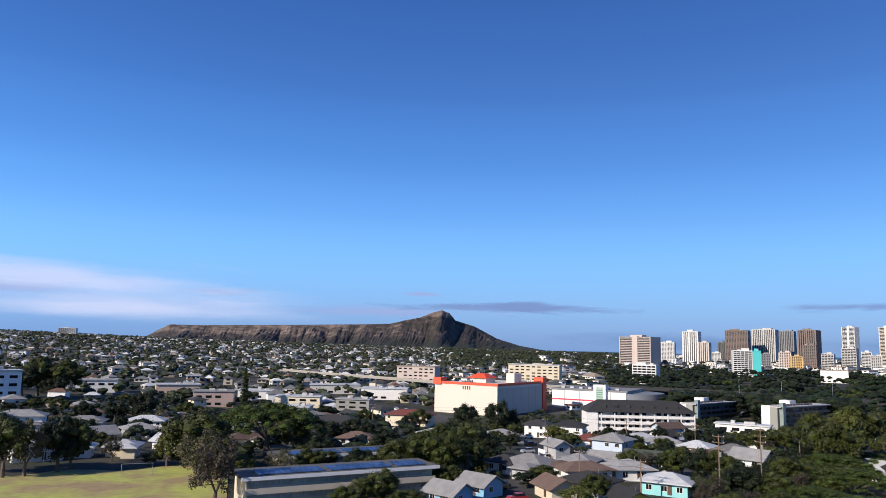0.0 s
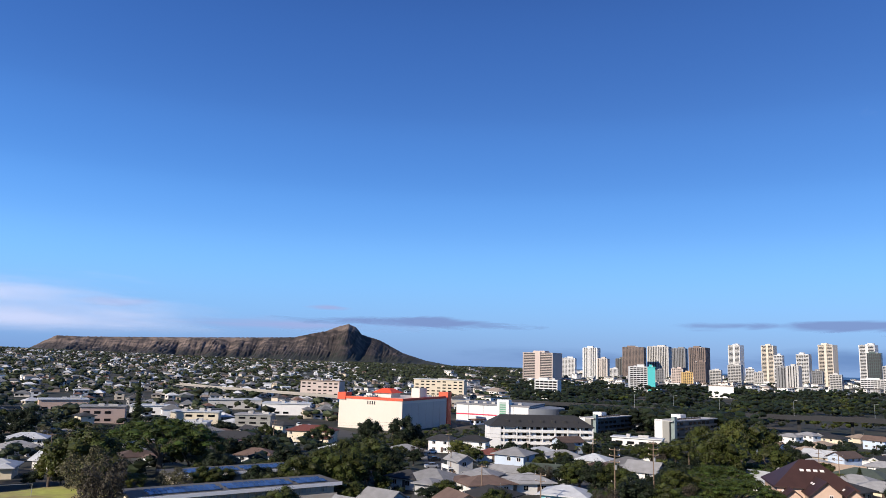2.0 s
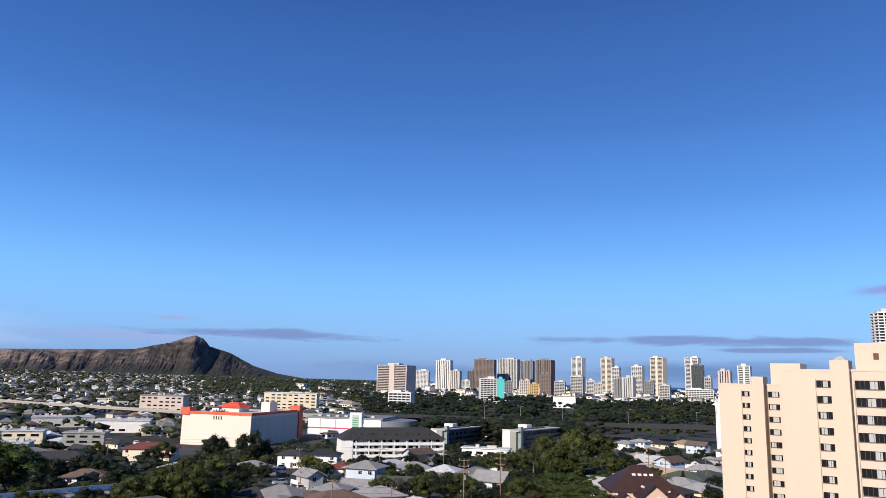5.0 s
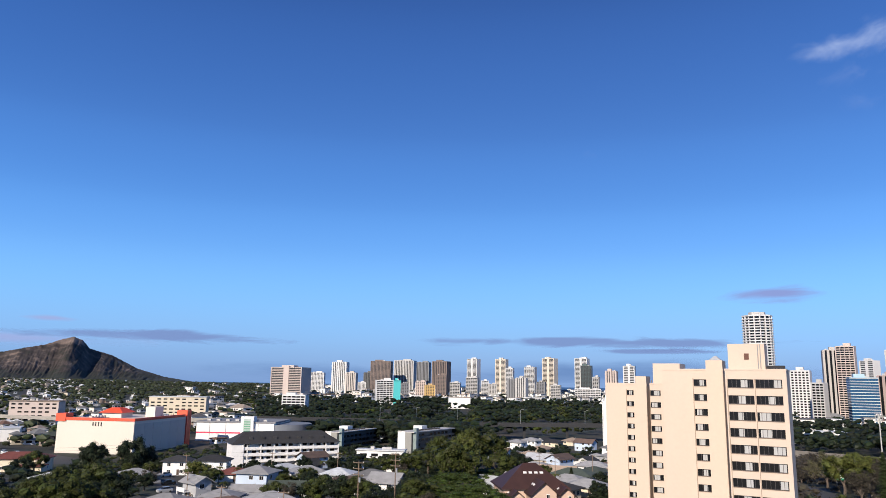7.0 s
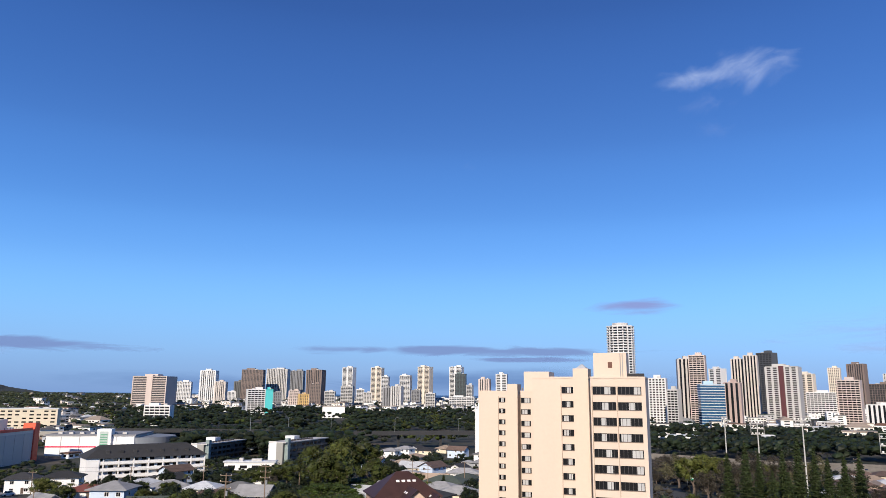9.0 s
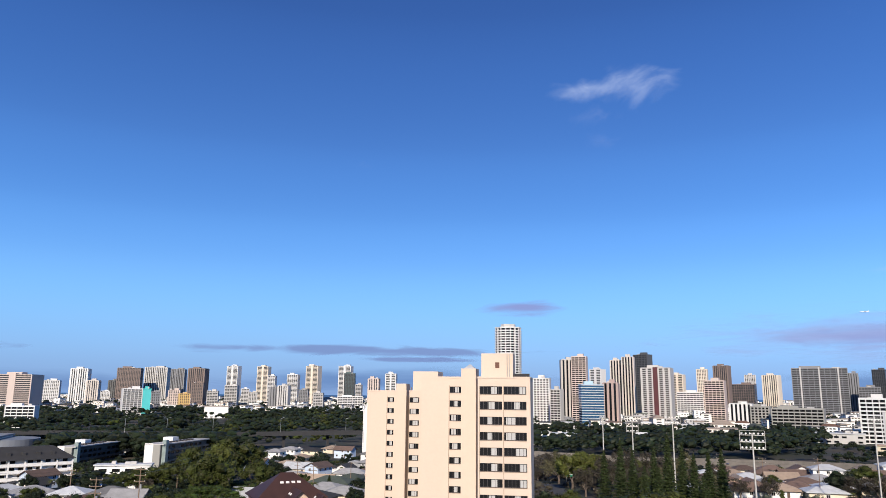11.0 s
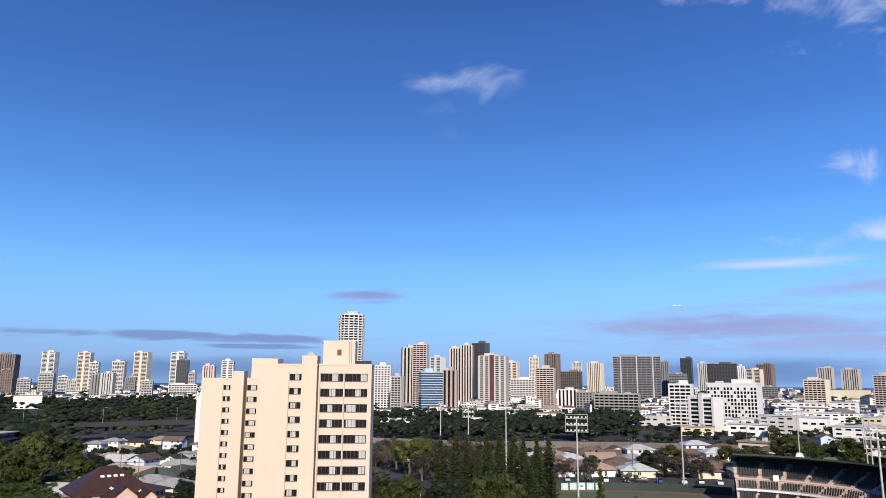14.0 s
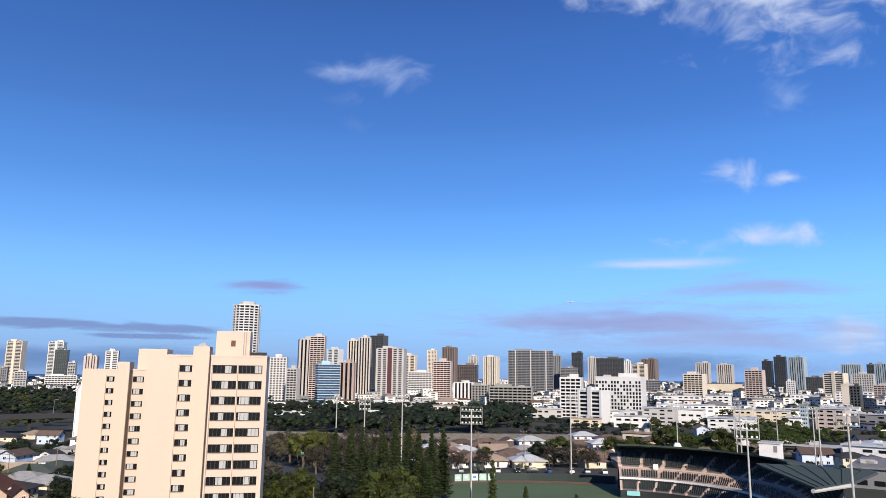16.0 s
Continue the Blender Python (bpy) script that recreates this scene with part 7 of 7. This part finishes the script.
# ---- far town: roofs and tree crowns too many to count ----
def far_boxes(name, items, wall_mat, roof_mat, label):
    """Walls and hipped or flat roofs of many far houses, as two joined meshes."""
    WP, WF, RP, RF, GP, GF = [], [], [], [], [], []
    for x, y, w, d, h, rot, flat in items:
        c, s = math.cos(rot), math.sin(rot)
        z = ground_z(x, y)

        def at(px, py, pz):
            return (x + px * c - py * s, y + px * s + py * c, z + pz)

        i = len(WP)
        for zz in (-2, h):
            WP += [at(-w / 2, -d / 2, zz), at(w / 2, -d / 2, zz), at(w / 2, d / 2, zz), at(-w / 2, d / 2, zz)]
        WF += [(i, i + 1, i + 5, i + 4), (i + 1, i + 2, i + 6, i + 5), (i + 2, i + 3, i + 7, i + 6), (i + 3, i, i + 4, i + 7)]
        seed = int(abs(x) * 13 + abs(y) * 7)
        for fl in range(max(1, int(h / 2.9))):
            zz = 1.0 + fl * 2.9
            nw = max(2, int(w / 3.6))
            for q in range(nw):
                if (seed + q * 5 + fl * 3) % 4 == 0:
                    continue
                cx, hw = -w / 2 + w * (q + 0.5) / nw, 0.32 * w / nw
                for sy in (-1, 1):
                    i = len(GP)
                    GP += [at(cx - hw, sy * (d / 2 + 0.06), zz), at(cx + hw, sy * (d / 2 + 0.06), zz), at(cx + hw, sy * (d / 2 + 0.06), zz + 1.35), at(cx - hw, sy * (d / 2 + 0.06), zz + 1.35)]
                    GF.append((i, i + 1, i + 2, i + 3))
            for sx in (-1, 1):
                i = len(GP)
                GP += [at(sx * (w / 2 + 0.06), -d * 0.22, zz), at(sx * (w / 2 + 0.06), d * 0.22, zz), at(sx * (w / 2 + 0.06), d * 0.22, zz + 1.35), at(sx * (w / 2 + 0.06), -d * 0.22, zz + 1.35)]
                GF.append((i, i + 1, i + 2, i + 3))
        j = len(RP)
        o = 0.7
        RP += [at(-w / 2 - o, -d / 2 - o, h), at(w / 2 + o, -d / 2 - o, h), at(w / 2 + o, d / 2 + o, h), at(-w / 2 - o, d / 2 + o, h)]
        if flat:
            RP += [at(-w / 2 - o, -d / 2 - o, h + 0.8), at(w / 2 + o, -d / 2 - o, h + 0.8), at(w / 2 + o, d / 2 + o, h + 0.8), at(-w / 2 - o, d / 2 + o, h + 0.8)]
            RF += [(j + 4, j + 5, j + 6, j + 7), (j, j + 1, j + 5, j + 4), (j + 1, j + 2, j + 6, j + 5), (j + 2, j + 3, j + 7, j + 6), (j + 3, j, j + 4, j + 7)]
        else:
            r = max(0.3, w / 2 - d / 2)
            RP += [at(-r, 0, h + 0.3 * d), at(r, 0, h + 0.3 * d)]
            RF += [(j, j + 1, j + 5, j + 4), (j + 1, j + 2, j + 5), (j + 2, j + 3, j + 4, j + 5), (j + 3, j, j + 4)]
    for nm, P, F, mt, lb in ((name, WP, WF, wall_mat, label), (name + "_roof", RP, RF, roof_mat, label + " roofs"), (name + "_windows", GP, GF, GLASS, "dark windows in the walls of far houses")):
        me = bpy.data.meshes.new(nm)
        me.from_pydata(P, [], F)
        me.materials.append(mt)
        tagged(new(nm, me), lb, "houses", kind="stuff")


FARWALL = ramp_mat("far_house_paint", [(0.74, 0.72, 0.70), (0.50, 0.43, 0.34), (0.30, 0.28, 0.26), (0.60, 0.54, 0.48), (0.34, 0.36, 0.40), (0.22, 0.17, 0.14), (0.76, 0.75, 0.74)])
FARROOF = ramp_mat("far_roofing", [(0.20, 0.20, 0.20), (0.07, 0.065, 0.062), (0.50, 0.50, 0.51), (0.12, 0.065, 0.045), (0.14, 0.14, 0.14), (0.06, 0.07, 0.055), (0.26, 0.21, 0.17), (0.09, 0.085, 0.085), (0.16, 0.15, 0.145), (0.62, 0.62, 0.62)])
rng = random.Random(77)
items = []
while len(items) < 2100:
    b = rng.uniform(-36, 14)
    d = 450 + 2750 * rng.random() ** 0.8
    x, y = xy(b, d)
    if d > 2950 and b > -21:
        continue
    if b > 1 and d > 1300 and rng.random() < 0.8:
        continue
    if d < 900 and not free(x, y, 9):
        continue
    w = rng.uniform(7, 12)
    items.append((x, y, w, w * rng.uniform(0.6, 0.9), rng.choice([2.8, 3.2, 5.6, 6.0]), radians(25 + rng.choice([0, 90]) + rng.uniform(-22, 22)), rng.random() < 0.12))
far_boxes("hillside_houses", items, FARWALL, FARROOF, "countless small hillside houses with pale walls and mixed")
items = []
while len(items) < 1750:
    b = rng.uniform(8, 102)
    d = 620 + 2300 * rng.random()
    x, y = xy(b, d)
    if 12 < b < 53 and d < 1350 and rng.random() < 1.0:
        continue
    if b < 17 and d > 1200 and rng.random() < 0.75:
        continue
    if 53 < b < 80 and d < 800 and rng.random() < 0.8:
        continue
    if d < 900 and not free(x, y, 12):
        continue
    w = rng.uniform(10, 26)
    items.append((x, y, w, w * rng.uniform(0.4, 0.7), rng.choice([4, 4, 6, 7, 9, 12]), radians(30 + rng.choice([0, 90]) + rng.uniform(-12, 12)), rng.random() < 0.85))
far_boxes("low_city_blocks", items, ramp_mat("low_block_paint", [(0.78, 0.77, 0.75), (0.70, 0.66, 0.61), (0.76, 0.75, 0.73), (0.74, 0.66, 0.58), (0.40, 0.39, 0.39)]), FARROOF, "countless low city blocks with pale walls and flat")


def far_trees(name, spots, per, leaf, material, label, seed, k=3):
    """Crowns of many far trees: flattened clumps of leaf blades."""
    r = np.random.default_rng(seed)
    clumps = []
    for x, y, s in spots:
        z = ground_z(x, y)
        for _ in range(k):
            dx, dy = r.uniform(-0.55, 0.55, 2) * s * (1 + 0.05 * k)
            q = s * r.uniform(0.45, 0.75) * (3 / k) ** 0.55
            clumps.append(((x + dx, y + dy, z + s * r.uniform(0.45, 0.85)), (q, q, q * 0.62)))
    me = leaf_cloud(name, clumps, per, leaf, seed, material, 0.7)
    tagged(new(name, me), label, "trees", kind="stuff")


def spots(n, b0, b1, d0, d1, s0, s1, seed, gap=0):
    r = random.Random(seed)
    out = []
    while len(out) < n:
        b, d = r.uniform(b0, b1), math.sqrt(r.uniform(d0 * d0, d1 * d1))
        x, y = xy(b, d)
        if noise.noise((x / 120, y / 120, 4)) < gap - 0.35:
            continue
        if d < 950 and not free(x, y, 4):
            continue
        out.append((x, y, r.uniform(s0, s1)))
    return out


far_trees("hillside_trees", spots(5600, -36, 13, 470, 3000, 4.0, 8.5, 1), 4, 1.1, LEAF["hill"], "countless dark green trees among the hillside houses", 11, 2)
far_trees("hillside_bushes", spots(1500, -36, 13, 470, 2800, 3.0, 5.5, 2), 5, 1.0, LEAF["mid"], "countless green garden trees among the hillside houses", 12)
far_trees("shore_trees", spots(1100, 0.5, 16, 1300, 3250, 6, 10.5, 32), 7, 1.0, LEAF["hill"], "countless dark green trees on the plain by the shore", 32, 3)
far_trees("slope_scrub", spots(900, -24, 10, 2750, 3450, 4, 8, 3), 4, 1.4, LEAF["olive"], "countless dry bushes at the foot of the crater", 13)
far_trees("park_trees", spots(620, 12, 53, 590, 1350, 7, 15, 4, 0.1), 9, 0.7, LEAF["dark"], "dense dark green park trees behind the freeway", 14, 8)
far_trees("park_canopy", spots(170, 12, 53, 590, 1250, 6, 12, 5), 9, 0.7, LEAF["mid"], "green park trees behind the freeway", 15, 8)
far_trees("campus_trees", spots(230, 52, 72.5, 490, 800, 8, 15, 6, 0.1), 10, 0.6, LEAF["dark"], "dense dark trees beyond the freeway", 16, 9)
far_trees("verge_trees", spots(45, 72.5, 84, 480, 640, 3.0, 6, 28), 22, 0.6, LEAF["dark"], "dark trees along the far side of the freeway", 28, 5)
far_trees("city_trees", spots(1300, 12, 102, 800, 2600, 5, 10, 7), 7, 1.1, LEAF["dark"], "countless dark trees between the city blocks", 17)
far_trees("campus_shrubs", spots(90, 83, 98, 280, 520, 2.5, 5.5, 33), 40, 0.35, LEAF["dark"], "dark trees and shrubs between campus buildings", 33, 5)
far_trees("roadside_trees", spots(85, 80, 102, 430, 800, 4.5, 8, 8), 26, 0.7, LEAF["mid"], "green trees between apartment buildings", 18)


far_trees("garden_shrubs", spots(650, 1, 47, 150, 450, 1.0, 2.4, 21), 10, 0.28, LEAF["mid"], "countless green hedges and garden shrubs between the houses", 21)
far_trees("garden_bushes", spots(420, 1, 47, 150, 470, 1.5, 3.6, 22), 12, 0.32, LEAF["dark"], "countless dark garden bushes between the houses", 22)
far_trees("yard_trees", spots(560, -36, 2, 205, 480, 2.0, 5.5, 23), 15, 0.38, LEAF["dark"], "countless dark trees between the houses", 23)
far_trees("scrub_trees", spots(130, 62, 82, 300, 480, 1.5, 3.6, 25), 18, 0.45, LEAF["dark"], "dark shrubs between houses and freeway", 25)
far_trees("blossom_trees", [(*xy(b, d), q) for b, d, q in ((75.6, 300, 4.2), (76.4, 305, 4.6), (77.5, 312, 4.4), (78.2, 318, 4.0), (72.3, 276, 3.2), (73.9, 322, 3.6), (74.7, 296, 3.8), (69.0, 268, 3.0))], 130, 0.22, LEAF["blossom"], "grey-green trees speckled with pale blossom beside the parking lot", 29, 7)
far_trees("freeway_trees", spots(64, 17.5, 31.5, 490, 538, 12, 17, 31), 26, 0.45, LEAF["dark"], "tall dark trees in front of the freeway", 31, 9)
far_trees("underpass_trees", spots(190, 18, 52, 425, 546, 2.0, 4.5, 26), 22, 0.5, LEAF["dark"], "dark trees beside and below the freeway", 26)
far_trees("yard_shrubs", spots(420, 52.5, 61.5, 200, 480, 1.5, 4.5, 24), 18, 0.5, LEAF["umber"], "brownish roadside shrubs by the freeway", 24)


# ---- clouds ----
def cloud_mat(name, color, cover, soft, stretch, bright, swirl):
    """Thin vapour glowing with its sunlit colour put in: a soft oval torn by noise."""
    m = bpy.data.materials.new(name)
    m.use_nodes = True
    n, l = m.node_tree.nodes, m.node_tree.links
    n.remove(n["Principled BSDF"])
    tc = n.new("ShaderNodeTexCoord")
    mp = n.new("ShaderNodeMapping")
    mp.inputs["Scale"].default_value = stretch
    l.new(tc.outputs["Object"], mp.inputs["Vector"])
    oi = n.new("ShaderNodeObjectInfo")
    sc = n.new("ShaderNodeMath")
    sc.operation = "MULTIPLY"
    sc.inputs[1].default_value = 40
    l.new(oi.outputs["Random"], sc.inputs[0])
    sh = n.new("ShaderNodeVectorMath")
    sh.operation = "ADD"
    l.new(mp.outputs["Vector"], sh.inputs[0])
    l.new(sc.outputs[0], sh.inputs[1])
    no = n.new("ShaderNodeTexNoise")
    no.inputs["Scale"].default_value, no.inputs["Detail"].default_value = 1.0, 7
    no.inputs["Roughness"].default_value, no.inputs["Distortion"].default_value = 0.56, swirl
    l.new(sh.outputs[0], no.inputs["Vector"])
    g = n.new("ShaderNodeVectorMath")
    g.operation = "MULTIPLY_ADD"
    l.new(tc.outputs["Generated"], g.inputs[0])
    g.inputs[1].default_value, g.inputs[2].default_value = (2, 0, 2), (-1, 0, -1)
    ln = n.new("ShaderNodeVectorMath")
    ln.operation = "LENGTH"
    l.new(g.outputs[0], ln.inputs[0])
    ed = n.new("ShaderNodeMapRange")
    ed.inputs["To Min"].default_value, ed.inputs["To Max"].default_value = cover, -1.0
    l.new(ln.outputs["Value"], ed.inputs["Value"])
    ga = n.new("ShaderNodeMath")
    ga.operation = "MULTIPLY_ADD"
    ga.inputs[1].default_value, ga.inputs[2].default_value = 2.7, -1.35
    l.new(no.outputs["Fac"], ga.inputs[0])
    add = n.new("ShaderNodeMath")
    l.new(ga.outputs[0], add.inputs[0])
    l.new(ed.outputs["Result"], add.inputs[1])
    al = n.new("ShaderNodeMapRange")
    al.interpolation_type = "SMOOTHSTEP"
    al.inputs["From Min"].default_value, al.inputs["From Max"].default_value = 0.0, soft
    al.inputs["To Max"].default_value = bright
    l.new(add.outputs[0], al.inputs["Value"])
    em = n.new("ShaderNodeEmission")
    em.inputs["Color"].default_value = (*color, 1)
    tr = n.new("ShaderNodeBsdfTransparent")
    mx = n.new("ShaderNodeMixShader")
    l.new(al.outputs["Result"], mx.inputs["Fac"])
    l.new(tr.outputs[0], mx.inputs[1])
    l.new(em.outputs[0], mx.inputs[2])
    l.new(mx.outputs[0], n["Material Output"].inputs["Surface"])
    return m


CLOUD = {
    "grey": (cloud_mat("grey_violet_cloud", (0.155, 0.215, 0.43), 1.25, 0.8, (0.0020, 0, 0.016), 0.8, 0.6), "thin flat grey-violet cloud streak"),
    "mauve": (cloud_mat("mauve_cloud", (0.22, 0.25, 0.50), 1.6, 1.3, (0.0024, 0, 0.014), 0.85, 0.4), "small flat mauve-grey cloud"),
    "pale": (cloud_mat("pale_haze_cloud", (0.52, 0.57, 0.78), 1.25, 1.6, (0.0010, 0, 0.008), 0.8, 0.2), "pale thin streaky cloud veil"),
    "pink": (cloud_mat("pinkish_cloud", (0.28, 0.345, 0.60), 1.35, 1.6, (0.0016, 0, 0.014), 0.85, 0.5), "soft pinkish-grey cloud streak"),
    "white": (cloud_mat("white_puff_cloud", (0.50, 0.57, 0.74), 0.95, 1.25, (0.0036, 0, 0.0052), 0.95, 0.5), "small white wispy cloud puff"),
    "wisp": (cloud_mat("torn_wisp_cloud", (0.52, 0.60, 0.80), 0.80, 2.0, (0.0028, 0, 0.0048), 0.78, 0.6), "torn white wisp of cloud"),
    "faint": (cloud_mat("faint_wisp_cloud", (0.40, 0.46, 0.70), 0.7, 2.4, (0.005, 0, 0.006), 0.28, 1.0), "faint shred of cloud"),
    "bank": (cloud_mat("horizon_cloud_bank", (0.09, 0.175, 0.38), 0.9, 1.2, (0.0010, 0, 0.006), 0.75, 0.3), "blue-grey cloud bank over the horizon"),
}


LAYER = [0]


def cloud(b, el, wb, he, kind):
    """A cloud far beyond the city, a thin gently curved sheet of vapour."""
    LAYER[0] += 1
    d = 4500.0 + 16 * LAYER[0]
    h = d * radians(he) / 2
    bm = bmesh.new()
    n = 24
    rows = []
    for i in range(n + 1):
        a = radians(wb) * (i / n - 0.5)
        rows.append([bm.verts.new((d * math.sin(a), d * (math.cos(a) - 1), h * g)) for g in (-1, 0, 1)])
    for i in range(n):
        for k in range(2):
            bm.faces.new((rows[i][k], rows[i + 1][k], rows[i + 1][k + 1], rows[i][k + 1]))
    x, y = xy(b, d * math.cos(radians(el)))
    mt, label = CLOUD[kind]
    ob = single("cloud", bm, mt, label, "cloud", pose(x, y, EYE + d * math.sin(radians(el)), el, 0, -b), kind="structure")


cloud(5.1, 3.1, 40, 1.7, "grey")
cloud(-27.0, 4.0, 62, 8.0, "pale")
cloud(-17.2, 3.7, 14, 1.5, "pink")
cloud(-24.0, 2.4, 64, 4.6, "pale")
cloud(-33.0, 3.4, 30, 3.0, "pink")
cloud(-1.3, 4.0, 5.5, 0.8, "pink")
cloud(38.5, 3.3, 54, 1.5, "grey")
cloud(44.0, 2.6, 20, 0.9, "grey")
cloud(-4.0, 2.6, 48.6, 1.9, "pink")
cloud(16.0, 0.7, 42.1, 3.6, "bank")
cloud(42.0, 0.8, 74.5, 4.2, "bank")
cloud(82.0, 0.8, 74.5, 4.6, "bank")
cloud(52.1, 6.7, 11.5, 2.3, "mauve")
cloud(61.4, 23.4, 19, 8.6, "wisp")
cloud(58.2, 23.6, 16, 4.0, "wisp")
cloud(58.6, 19.6, 6.0, 3.6, "faint")
cloud(58.0, 21.4, 12, 4, "faint")
cloud(39.6, 17.7, 5.0, 2.9, "faint")
cloud(80.5, 4.4, 76, 6.4, "pink")
cloud(88.0, 3.0, 60, 5.0, "pink")
cloud(80.5, 4.2, 42, 3.6, "mauve")
cloud(89.0, 6.7, 36, 3.6, "pink")
cloud(83.5, 8.6, 34, 2.0, "pale")
cloud(90.2, 10.3, 26.0, 4.6, "white")
cloud(88.5, 15.2, 9.7, 5.8, "white")
cloud(92.5, 14.4, 6.8, 2.6, "white")
cloud(93.0, 19.8, 10.0, 7.0, "wisp")
cloud(94.5, 27.0, 42, 18, "white")
cloud(88, 28.5, 34, 12, "wisp")
cloud(80.9, 29.5, 18.0, 9.0, "white")
cloud(96.6, 3.1, 14.4, 5.4, "white")


def airliner(b, el, d):
    x, y = xy(b, d)
    t = thing("airliner", "distant white airliner flying over the city", "aeroplane", pose(x, y, EYE + d * math.tan(radians(el)), 0, 0, -b))
    body = tube(bmesh.new(), (-13, 0, 0), (10, 0, 0), 1.7, 1.7, 12)
    tube(body, (10, 0, 0), (15, 0, 0.8), 1.7, 0.4, 12)
    tube(body, (-13, 0, 0), (-15, 0, -0.3), 1.7, 0.6, 12)
    part("fuselage", body, WALL["white"], t)
    for s in (-1, 1):
        w = bmesh.new()
        v = [w.verts.new(p) for p in ((-4, 0, -0.6), (1, 0, -0.6), (6, 14 * s, 0.2), (4.5, 14 * s, 0.2), (-4, 0, -0.2), (1, 0, -0.2), (6, 14 * s, 0.35), (4.5, 14 * s, 0.35))]
        for f in ((0, 1, 2, 3), (7, 6, 5, 4), (0, 4, 5, 1), (2, 6, 7, 3), (1, 5, 6, 2), (3, 7, 4, 0)):
            w.faces.new([v[k] for k in f])
        part("wing", w, PAINT["grey"], t)
    part("tail_fin", box(bmesh.new(), 11, 14.5, -0.15, 0.15, 1.2, 5.5, top=(0.5, 1)), WALL["blue"], t)


airliner(76.2, 5.8, 3000)
